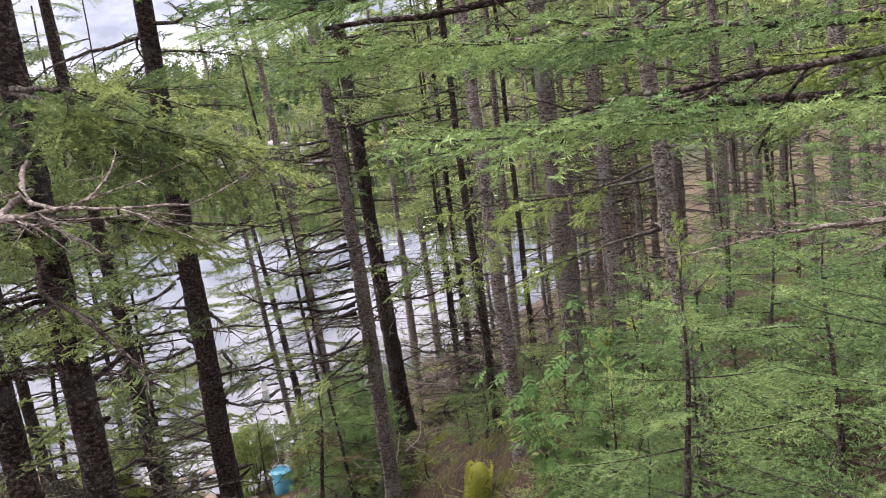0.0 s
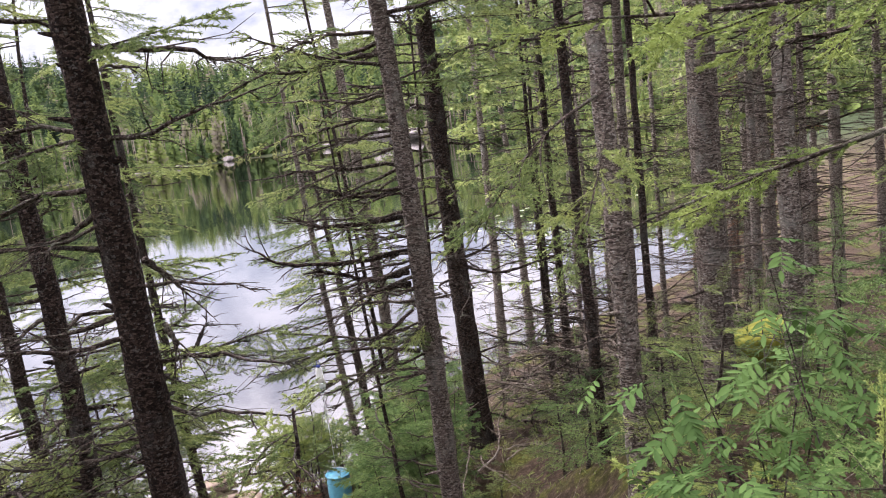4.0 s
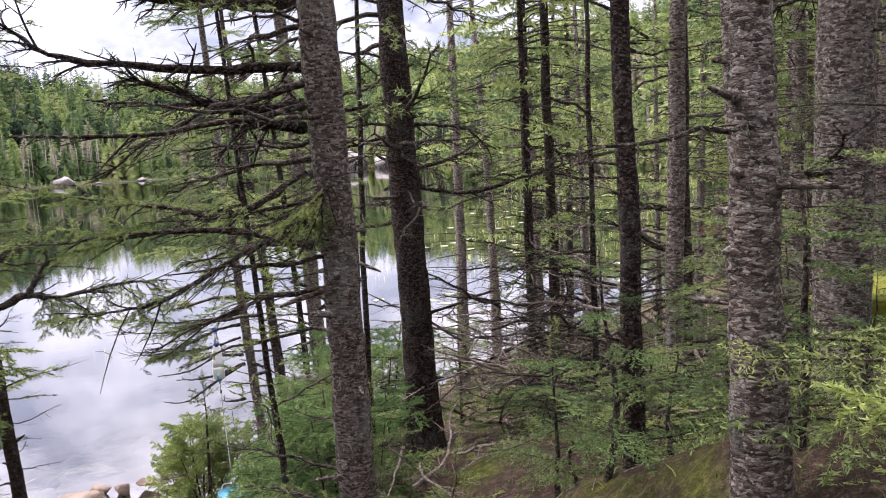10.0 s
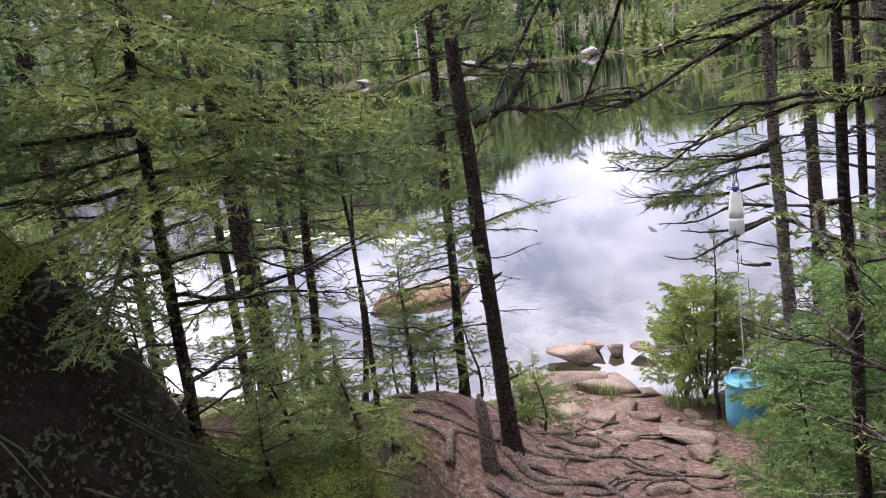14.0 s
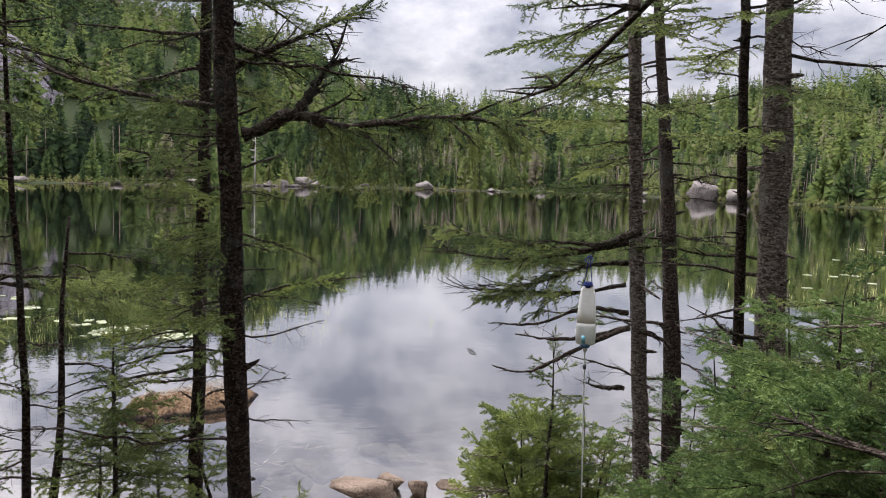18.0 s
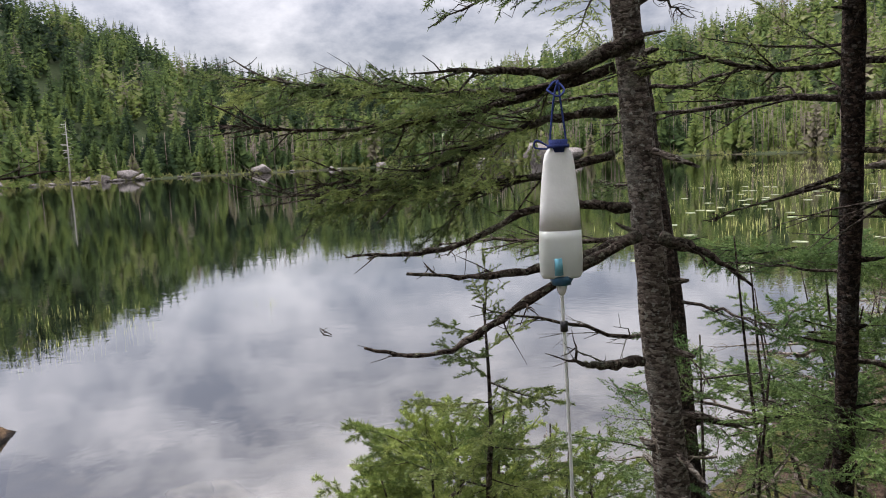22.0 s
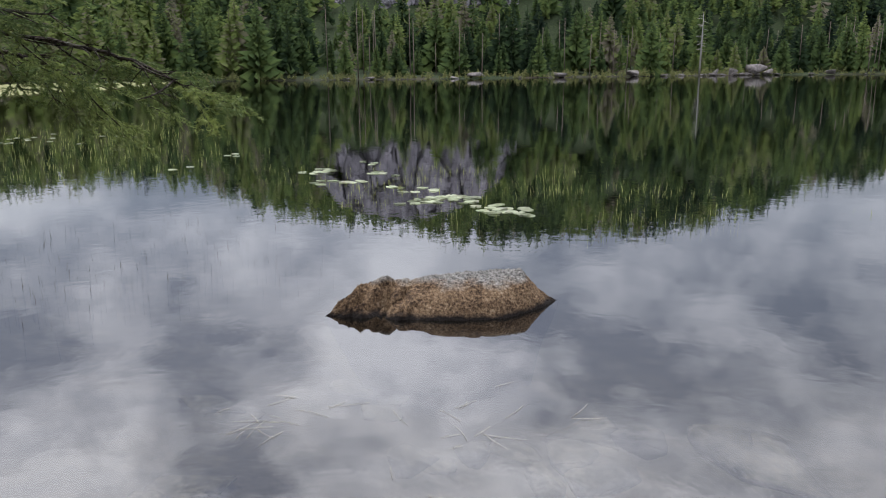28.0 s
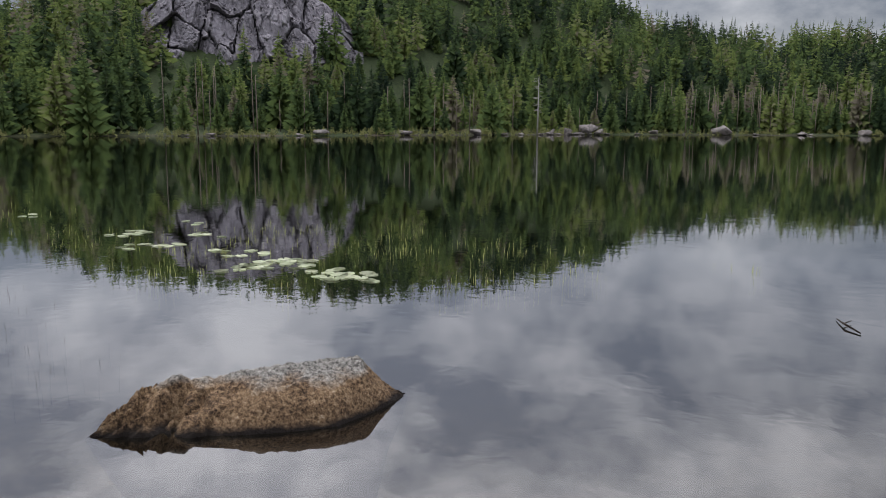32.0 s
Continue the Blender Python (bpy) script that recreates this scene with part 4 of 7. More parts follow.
tree((-1.93, 6.9), 0.06, 8, 5, "dark spruce trunk tangled with dead twigs", (-0.02, 0.0), BARK_DARK, [(0.2, 4, 20, 0.5, 1.1)], [(1.6, 7.5, 18, 0.5, 1.0)])
tree((-2.7, 6.6), 0.075, 9, 61, "dark spruce trunk among dead branches", (-0.03, 0.0), BARK_DARK, [(0.4, 4, 14, 0.5, 1.1)], [(1.8, 8, 18, 0.6, 1.1)])
tree((0.53, 8.85), 0.04, 8, 7, "thin dark spruce trunk with peeling bark", (-0.01, -0.02), BARK_DARK, [(0.6, 5, 16, 0.4, 1.0)], [(3.0, 7.5, 12, 0.5, 1.0)])
tree((0.16, 11.40), 0.042, 8, 8, "thin straight spruce trunk", (0, 0), BARK_DARK, [(0.8, 4, 14, 0.4, 1.0)], [(1.5, 7, 18, 0.5, 1.0)])
tree((0.41, 10.5), 0.02, 6, 9, "very thin dark spruce stem", (0, 0), BARK_DARK, [(0.5, 4, 10, 0.3, 0.8)])
tree((0.77, 9.84), 0.048, 9, 10, "pale grey straight fir trunk", (0.022, -0.008), BARK_GREY, [(1, 5, 14, 0.4, 1.0)], [(3.2, 8, 14, 0.6, 1.1)])
tree((0.97, 10.8), 0.04, 8, 11, "dark spruce trunk beside a pale one", (0, 0), BARK_DARK, [(1, 5, 14, 0.4, 0.9)], [(3, 7.5, 12, 0.5, 1.0)])
t9 = tree((0.75, 7.74), 0.062, 9, 12, "grey fir trunk with lichen patches and short stubs", (-0.018, 0.044), BARK_GREY, [(0.5, 5, 14, 0.2, 0.7)], [(3.2, 8, 14, 0.6, 1.1)])
tree((1.35, 9.14), 0.114, 10, 13, "stout grey fir trunk with rough scaly bark", (-0.002, -0.06), BARK_GREY, [(1.0, 6, 14, 0.4, 1.1)], [(3.4, 9, 16, 0.7, 1.3)])
ta = tree((-3.85, 10.83), 0.056, 8, 14, "dark spruce with forked limb and exposed roots", (-0.05, 0.002), BARK_DARK, [(0.9, 2.0, 16, 0.2, 0.5), (2.0, 5, 34, 0.3, 0.9)], [(1.3, 2.1, 12, 0.25, 0.45, 200, 100), (2.1, 7.5, 40, 0.35, 0.7)])
limbs(ta, A_LIMB[:1], 0.03, BARK_TWIG, 14, 7, 0.35, FINE, 16, (0.14, 0.27))
limbs(ta, A_LIMB[1:], 0.028, BARK_DARK, 5, 8)
line = spline(A_LIMB[0], 6)
for k in range(16):
    r_ = random.Random(1200 + k)
    p = line[8 + k] - ta.location
    part("bough", SPRIG[k % 4], ta, aim(p, (r_.uniform(-0.5, 0.5), r_.uniform(-0.3, 0.6), r_.uniform(-1.1, -0.5)), r_.uniform(0.24, 0.4)))
limbs(ta, A_BARE, 0.016, BARK_TWIG, 12, 9, 0.5, FINE, 4, (0.15, 0.3))
tb = tree((-4.71, 11.29), 0.039, 7, 15, "slim dark spruce at the water's edge", (0.018, -0.012), BARK_DARK, [(0.5, 4, 40, 0.3, 0.8)], [(1.1, 2.4, 14, 0.3, 0.55, 220, 60), (2.4, 6.5, 26, 0.35, 0.8)])
limbs(tb, [[(-4.83, 11.4, 1.86), (-4.62, 11.56, 1.95), (-4.45, 11.7, 2.02), (-4.15, 12.0, 2.07)]], 0.011, BARK_TWIG, 7, 71, 0.25, FINE_FRESH, 10, (0.14, 0.26), 0.16)
tree((-4.76, 9.97), 0.033, 7, 16, "slim spruce trunk beside a broken stub", (0.039, 0.058), BARK_DARK, [(0.4, 3, 24, 0.3, 0.7)], [(1.6, 6.5, 26, 0.4, 0.8)])
tree((-4.64, 9.54), 0.075, 9, 17, "stout rough-barked spruce behind the mossy bank", (-0.026, -0.006), BARK_DARK, [(0.5, 4, 36, 0.4, 1.0)], [(1.6, 8, 30, 0.5, 1.0)])
tree((-2.54, 8.16), 0.019, 5.5, 18, "leaning young spruce on the mossy bank", (0.004, 0.035), BARK_DARK, [(0.5, 1.3, 16, 0.3, 0.7)], [(1.15, 2.0, 40, 0.45, 0.9), (2.0, 5, 20, 0.4, 0.8)], FINE, z=1.75)
tree((-4.47, 10.2), 0.02, 2.6, 19, "thin dead spruce stem with bare twigs", (0, 0), BARK_DARK, [(0.4, 2.4, 14, 0.2, 0.5)])
tree((-5.62, 10.89), 0.03, 2.0, 20, "crooked dead snag with broken top", (0.064, 0.084), BARK_DARK, [(0.4, 1.9, 12, 0.2, 0.7)])
td = tree((-2.77, 12.9), 0.052, 8, 21, "grey lichened spruce at the shore holding a hanging water bag", (-0.077, 0.022), BARK_GREY, [(2.6, 4.5, 10, 0.3, 0.7)], [(2.3, 3.4, 10, 0.5, 0.9, 190, 70), (3.2, 7.5, 18, 0.5, 1.0)], FINE, z=0.22)
limbs(td, BAG_LIMB, 0.022, BARK_TWIG, 2, 10)
limbs(td, D_UPPER, 0.015, BARK_TWIG, 16, 11, 0.3, FINE, 12, (0.2, 0.42))
limbs(td, D_LOWER, 0.016, BARK_TWIG, 2, 12, longest=0.06)
tree((-2.8, 13.53), 0.068, 6, 22, "dark spruce leaning beside its twin at the shore", (-0.146, 0.176), BARK_DARK, [(0.8, 4.5, 18, 0.4, 1.0)], [(2.2, 8, 22, 0.5, 1.1)], z=0.05)
tree((-2.4, 13.18), 0.034, 8, 23, "slim crooked dark spruce near the shore", (-0.018, -0.102), BARK_DARK, [(0.6, 4, 16, 0.3, 0.8)], [(2.6, 7, 14, 0.4, 0.9)])
tree((-2.16, 12.94), 0.088, 9, 24, "rough grey-barked fir at the shore", (-0.04, -0.005), BARK_GREY, [(1.0, 5, 14, 0.4, 1.0)], [(2.2, 8, 18, 0.5, 1.1)])
tree((-1.16, 9.58), 0.024, 4.5, 25, "thin dark spruce with dead lower twigs beside the path", (-0.06, 0.0), BARK_DARK, [(0.6, 3.5, 20, 0.4, 0.9)], [(2.4, 4.4, 8, 0.4, 0.8)], FINE)
tree((-6.6, 11.0), 0.04, 5, 26, "small spruce leaning over the water", (0, 0), BARK_DARK, [(0.5, 2.5, 8, 0.3, 0.7)], [(1.0, 4.8, 18, 0.4, 0.9)], FINE)
tl = tree((-6.9, 10.5), 0.05, 6, 27, "spruce at the shore with a long green bough", (0, 0), BARK_DARK, [(0.5, 3, 10, 0.3, 0.8)], [(2.0, 5.8, 18, 0.4, 0.9)])
limbs(tl, [[(-6.9, 10.5, 1.85), (-6.55, 11.1, 1.86), (-6.28, 11.7, 1.79), (-6.05, 12.0, 1.72), (-5.85, 12.15, 1.64)], [(-6.6, 11.2, 1.84), (-6.5, 11.6, 1.76), (-6.4, 11.95, 1.64)], [(-6.75, 10.9, 1.9), (-6.3, 11.4, 1.9), (-5.95, 11.75, 1.84)]], 0.014, BARK_TWIG, 10, 13, 0.3, FINE, 11, (0.22, 0.42))

tg = tree((-0.50, 3.88), 0.053, 9, 34, "dark slim spruce close to the path with dead branches", (-0.003, 0.017), BARK_DARK, [(0.6, 2.6, 16, 0.2, 0.5, 190, 90), (2.0, 2.8, 10, 0.4, 0.9, 200, 120), (2.6, 5, 16, 0.4, 0.9, 180, 110)], [(2.1, 2.7, 7, 0.35, 0.7, 190, 120), (2.5, 8.5, 24, 0.5, 0.9)])
limbs(tg, [[(-0.4, 3.75, 5.7), (-0.2, 3.4, 5.67), (0.05, 3.05, 5.62), (0.36, 2.95, 5.6)]], 0.009, DEADWOOD, 5, 46)
limbs(tg, [[(-0.4, 3.75, 5.9), (-0.15, 3.6, 5.86), (0.1, 3.5, 5.82)], [(-0.4, 3.75, 5.55), (-0.2, 3.85, 5.5), (0.15, 4.1, 5.4)]], 0.009, BARK_TWIG, 8, 47, 0.3, FINE, 6, (0.25, 0.4))
tree((-1.0, 4.35), 0.06, 9, 62, "dark leaning spruce stem with dead branches", (-0.05, 0.0), BARK_DARK, [(0.4, 5, 30, 0.4, 0.9)], [(1.8, 3.2, 12, 0.5, 0.9), (3.2, 8.5, 16, 0.6, 1.1)])
for k, (x, y, r_, h) in enumerate([(-2.4, 5.9, 0.035, 7), (-3.3, 6.9, 0.03, 7), (-4.0, 7.3, 0.045, 8), (-4.7, 8.3, 0.04, 8), (-5.4, 8.8, 0.05, 8), (-6.2, 9.5, 0.045, 8), (-5.6, 7.6, 0.05, 8), (-3.6, 5.8, 0.05, 8), (-7.4, 8.6, 0.05, 8), (-4.8, 6.2, 0.05, 8)]):
    tree((x, y), r_, h, 700 + k, "slim dark spruce with dead lower twigs and sparse green boughs", ((k % 3 - 1) * 0.02, 0), BARK_DARK, [(0.2, 4, 26, 0.4, 0.9)], [(1.0, h * 0.95, 26, 0.4, 0.9)])
tree((-2.0, 4.9), 0.07, 9, 35, "dark spruce trunk with drooping boughs", (-0.05, 0.0), BARK_DARK, [(0.8, 4, 18, 0.4, 1.0)], [(1.2, 3.6, 18, 0.5, 1.0), (3.6, 8, 14, 0.6, 1.1)])

# a bare knotted sapling in front of the slope
ts = tree((-0.4, 5.95), 0.02, 1.2, 28, "dead bare sapling with knotted stem", (0.0, 0), BARK_DARK, [(0.3, 1.15, 16, 0.25, 0.5)], [(0.95, 1.19, 10, 0.22, 0.34)], FINE, z=2.95)
for k in range(7):
    part("bough", BROWN[k % 2], ts, aim((0, 0, 0.7 + 0.05 * k), (math.cos(k * 0.9), math.sin(k * 0.9), 0.05), 0.3), "dead red-brown spray")

# ---- saplings and shrubs ----
for k, (x, y, h, n_, sp) in enumerate([(1.5, 4.6, 1.6, 26, 0.75), (2.1, 4.0, 1.7, 26, 0.8), (1.3, 5.6, 1.2, 22, 0.7), (2.2, 5.2, 1.6, 26, 0.8), (1.9, 6.3, 1.5, 24, 0.75), (2.9, 4.6, 1.9, 26, 0.85), (1.15, 6.5, 0.9, 18, 0.55), (2.9, 5.9, 1.6, 24, 0.8), (3.4, 7.0, 1.8, 26, 0.8), (2.4, 7.3, 1.3, 22, 0.7), (1.7, 7.6, 1.1, 20, 0.6), (3.9, 5.2, 2.0, 26, 0.9), (1.65, 5.3, 1.3, 24, 0.75), (2.5, 6.6, 1.5, 24, 0.8), (1.35, 4.9, 1.0, 20, 0.6), (3.2, 6.4, 1.6, 24, 0.8), (2.6, 8.3, 1.4, 22, 0.7), (1.9, 8.2, 1.0, 18, 0.6), (3.4, 8.9, 1.6, 22, 0.8), (0.9, 5.2, 0.6, 14, 0.45)]):
    sapling((x, y), h, 100 + k, "bushy young balsam fir with bright flat sprays", FINE_FRESH if k in (0, 1, 2, 6, 12, 14, 19) else MID_FRESH, n_, sp)
for k, (x, y, h, n_, sp) in enumerate([(-1.45, 10.85, 1.2, 30, 0.6), (-0.75, 9.6, 1.2, 26, 0.6), (-1.7, 11.5, 1.1, 26, 0.6), (-0.6, 11.6, 1.0, 22, 0.55), (-1.5, 12.3, 1.2, 26, 0.65), (-2.0, 12.5, 1.3, 26, 0.6), (0.9, 8.0, 0.8, 18, 0.5), (1.2, 7.6, 1.0, 20, 0.5), (0.85, 8.55, 0.7, 18, 0.5), (0.6, 9.3, 0.6, 16, 0.45), (1.05, 9.5, 0.8, 18, 0.5), (0.98, 7.15, 0.6, 16, 0.4)]):
    sapling((x, y), h, 130 + k, "low dense young spruce beside the path", FINE if k < 1 else MID, n_, sp, group="young spruces")


def bush(at, h, w, n_, seed, label, boughs, z, group, size=(0.17, 0.34), tiers=0):
    """A bushy shrub: many short boughs from several stems, thickest outside."""
    rnd = random.Random(seed)
    t = thing("spruce_shrub", (at[0], at[1], z), label, "shrub", group)
    for k in range(4):
        a = k * 1.6 + rnd.random()
        line = spline([(0, 0, -0.1), (math.cos(a) * w * 0.3, math.sin(a) * w * 0.3, h * 0.45), (math.cos(a) * w * 0.45, math.sin(a) * w * 0.45, h * rnd.uniform(0.7, 0.95))], 4)
        g = Geo()
        tube(g, line, [0.011 * (1 - 0.8 * i / len(line)) for i in range(len(line))], 5)
        part("stem", g.mesh("stem", BARK_TWIG), t)
    for k in range(n_):
        a, u = rnd.uniform(0, 6.28), rnd.random() ** 0.8
        r_ = w * rnd.uniform(0.25, 0.8) * math.sqrt(max(0.05, 1 - (u - 0.25) ** 2 * 1.4))
        p = Vector((math.cos(a) * r_, math.sin(a) * r_, h * (0.08 + 0.8 * u)))
        d = Vector((math.cos(a) + rnd.uniform(-0.5, 0.5), math.sin(a) + rnd.uniform(-0.5, 0.5), rnd.uniform(0.0, 0.9) if u > 0.4 else rnd.uniform(-0.2, 0.5)))
        L = rnd.uniform(*size)
        roll = rnd.uniform(-0.6, 0.6)
        if tiers:
            # boughs in flat tiers, wide below and narrow above
            tier = int(u * tiers)
            p = Vector((math.cos(a) * r_ * (1.15 - 0.75 * u), math.sin(a) * r_ * (1.15 - 0.75 * u), h * (0.12 + 0.86 * tier / tiers) + rnd.uniform(-0.03, 0.03)))
            d.z, roll = rnd.uniform(-0.16, 0.16), rnd.uniform(-0.2, 0.2)
        part("bough", pick(rnd, boughs, L), t, aim(p - d.normalized() * 0.08, d, L, roll))
    for k in range(8):
        a = rnd.uniform(0, 6.28)
        part("dead_branch", DEAD_PALE[k % 4], t, aim((0, 0, h * rnd.uniform(0.2, 0.7)), (math.cos(a), math.sin(a), rnd.uniform(-0.2, 0.4)), w * rnd.uniform(0.7, 1.2)))


for k, (x, y, h, w, n_, fine) in enumerate([(-3.6, 13.0, 1.0, 0.5, 205, 1), (-3.92, 13.25, 0.75, 0.42, 150, 1), (-3.3, 13.15, 1.05, 0.5, 90, 1), (-2.75, 13.25, 1.45, 0.55, 46, 0), (-2.3, 12.95, 1.2, 0.55, 40, 0), (-3.45, 13.75, 0.95, 0.5, 30, 0), (-2.0, 13.4, 1.2, 0.6, 34, 0)]):
    bush((x, y), h, w, n_, 150 + k, "bright green spruce shrub overhanging the water", TUFT if fine else MID_FRESH, 0.08 if y > 13 else 0.25, "shore shrubs", (0.14, 0.26) if fine else (0.17, 0.34))
for k, (x, y, h, w, n_) in enumerate([(-1.42, 10.3, 1.35, 0.6, 120), (-0.98, 9.95, 1.45, 0.6, 90), (-1.55, 11.0, 1.3, 0.5, 105), (-1.1, 10.8, 1.3, 0.6, 60), (-1.75, 11.75, 1.15, 0.55, 110), (-2.05, 12.35, 1.0, 0.45, 80)]):
    bush((x, y), h, w, n_, 230 + k, "dense dark green young fir in flat tiers beside the path", SPRIG_FIR, gz(x, y), "young spruces", (0.26, 0.45), 6)
for k, (x, y, h, w, n_) in enumerate([(-2.3, 12.12, 0.62, 0.45, 80), (-2.5, 13.95, 1.7, 0.6, 70), (-2.15, 14.4, 1.6, 0.6, 50)]):
    bush((x, y), h, w, n_, 270 + k, "dense dark green young fir in flat tiers near the water", SPRIG_FIR, gz(x, y), "young spruces", (0.26, 0.45), 5)
sapling((-3.36, 12.8), 1.5, 88, "thin young spruce with drooping sprays behind the water bag", FINE, 20, 0.55, group="shore saplings", bare=0.5, name="spruce_sapling")
bush((-4.62, 11.82), 0.5, 0.28, 45, 240, "small bushy spruce at the water's edge", TUFT, gz(-4.62, 11.82), "shore shrubs", (0.12, 0.22))
for k in range(16):
    x, y = random.Random(810 + k).uniform(-0.3, 2.6), random.Random(830 + k).uniform(11.0, 15.0)
    if 0 < x < 1.3 and y < 12.2:
        continue
    bush((x, y), random.Random(850 + k).uniform(0.5, 1.2), 0.5, 24, 860 + k, "low young spruce among thin stems", MID if k % 2 else MID_FRESH, gz(x, y), "bank shrubs")
for k, (x, y, h, w) in enumerate([(-2.4, 15.2, 1.2, 0.7), (-2.1, 16.4, 1.3, 0.7), (-1.6, 17.6, 1.2, 0.7), (-1.0, 18.8, 1.4, 0.8), (-0.4, 20.0, 1.3, 0.8), (0.5, 21.2, 1.5, 0.8), (-1.5, 14.4, 1.2, 0.7), (-0.9, 15.6, 1.2, 0.7)]):
    bush((x, y), h, w, 26, 190 + k, "bushy young spruce on the bank", MID, gz(x, y), "bank shrubs")
for k, (x, y, h, n_, sp) in enumerate([(-4.2, 11.55, 0.6, 24, 0.4), (-4.1, 9.3, 0.9, 24, 0.45), (-3.4, 9.0, 0.7, 22, 0.4), (-4.9, 10.9, 1.15, 30, 0.45), (-5.05, 11.25, 0.7, 22, 0.4), (-3.0, 8.9, 0.5, 18, 0.35), (-4.6, 8.8, 1.0, 24, 0.5), (-2.6, 8.75, 0.4, 16, 0.3), (-4.35, 11.0, 0.8, 14, 0.4), (-4.9, 10.9, 0.8, 16, 0.45), (-5.5, 11.2, 0.9, 18, 0.45), (-5.2, 10.3, 0.8, 16, 0.4), (-4.3, 9.6, 0.5, 14, 0.4), (-3.2, 8.95, 0.45, 14, 0.4), (-2.75, 8.9, 0.4, 14, 0.35), (-3.6, 9.25, 0.5, 14, 0.4), (-3.9, 9.9, 0.35, 12, 0.3)]):
    sapling((x, y), h, 170 + k, "small sparse spruce sapling at the water's edge", FINE, n_, sp, group="shore saplings", bare=0.3, name="spruce_sapling")

for k, (x, y, h) in enumerate([(-2.55, 8.4, 0.3), (-2.8, 8.6, 0.35)]):
    sapling((x, y), h, 730 + k, "tiny spruce seedling on the mossy bank", FINE, 12, 0.5, group="bank seedlings", name="spruce_sapling")
for k in range(34):
    x, y = random.Random(400 + k).uniform(-0.4, 2.4), random.Random(500 + k).uniform(8.6, 13)
    sapling((x, y), random.Random(600 + k).uniform(0.35, 0.95), 600 + k, "knee-high young fir on the forest floor", MID_FRESH if k % 3 == 0 else MID, 11, 0.45, group="fir seedlings")

# a near fir bough hanging into the start of the path
tn = tree((2.2, 2.6), 0.06, 7, 29, "fir leaning its fresh boughs over the path", (-0.02, 0), BARK_GREY, [(1.0, 3.5, 10, 0.5, 1.2)], [(1.5, 6.5, 18, 0.7, 1.3)], MID_FRESH)
limbs(tn, [[(2.2, 2.6, 6.0), (1.6, 2.65, 5.9), (1.1, 2.64, 5.82), (0.7, 2.6, 5.8)]], 0.014, BARK_TWIG, 4, 40, 0.4, FINE_FRESH, 5, (0.22, 0.34))
limbs(tn, [[(2.2, 2.6, 5.8), (1.7, 2.7, 5.75), (1.35, 2.68, 5.7), (1.0, 2.66, 5.68)]], 0.012, BARK_TWIG, 4, 41, 0.3, FINE_FRESH, 5, (0.22, 0.32))
for row, size, n_ in ([[(2.2, 2.6, 5.62), (1.49, 2.8, 5.64), (1.29, 2.75, 5.65), (1.14, 2.73, 5.66), (1.0, 2.7, 5.65)], 0.3, 12], [[(2.2, 2.6, 5.72), (1.39, 2.91, 5.75), (1.17, 2.82, 5.76), (0.98, 2.81, 5.77), (0.8, 2.76, 5.78)], 0.27, 14], [[(2.2, 2.6, 5.9), (0.95, 2.72, 5.86), (0.78, 2.65, 5.84), (0.68, 2.63, 5.83)], 0.22, 8]):
    line = [q - tn.location for q in spline(row, 7)]
    g = Geo()
    tube(g, line, [0.012 * (1 - 0.75 * i / len(line)) for i in range(len(line))], 6)
    part("limb", g.mesh("limb", BARK_TWIG), tn)
    for j in range(n_):
        i = int(7 + (len(line) - 8) * j / (n_ - 1))
        a = (1 if j % 2 else -1) * random.Random(j).uniform(0.4, 0.9)
        part("bough", FINE_FRESH[j % 4], tn, aim(line[i], (-math.cos(a), math.sin(a), random.Random(j + 9).uniform(-0.08, 0.06)), size * random.Random(j + 5).uniform(0.8, 1.15), random.Random(j).uniform(-0.2, 0.2)))
limbs(tg, [[(-0.5, 3.9, 5.78), (-0.2, 3.95, 5.74), (0.06, 4.05, 5.66)], [(-0.5, 3.9, 5.9), (-0.3, 3.75, 5.85), (-0.05, 3.7, 5.76)], [(-0.5, 3.9, 5.95), (-0.75, 4.1, 5.95), (-1.0, 4.4, 5.85)]], 0.01, BARK_TWIG, 7, 49, 0.2, FINE, 9, (0.28, 0.44))
limbs(tg, [[(-0.5, 3.9, 5.62), (-0.2, 3.3, 5.6), (-0.05, 3.14, 5.6), (0.04, 3.21, 5.61), (0.06, 3.3, 5.66)], [(-0.5, 3.9, 5.5), (-0.3, 3.6, 5.55), (-0.15, 3.45, 5.52)]], 0.011, DEADWOOD, 4, 48)
limbs(tn, [[(2.2, 2.6, 5.5), (1.9, 3.2, 5.42), (1.64, 3.35, 5.36), (1.37, 3.33, 5.36)]], 0.012, DEADWOOD, 12, 42)


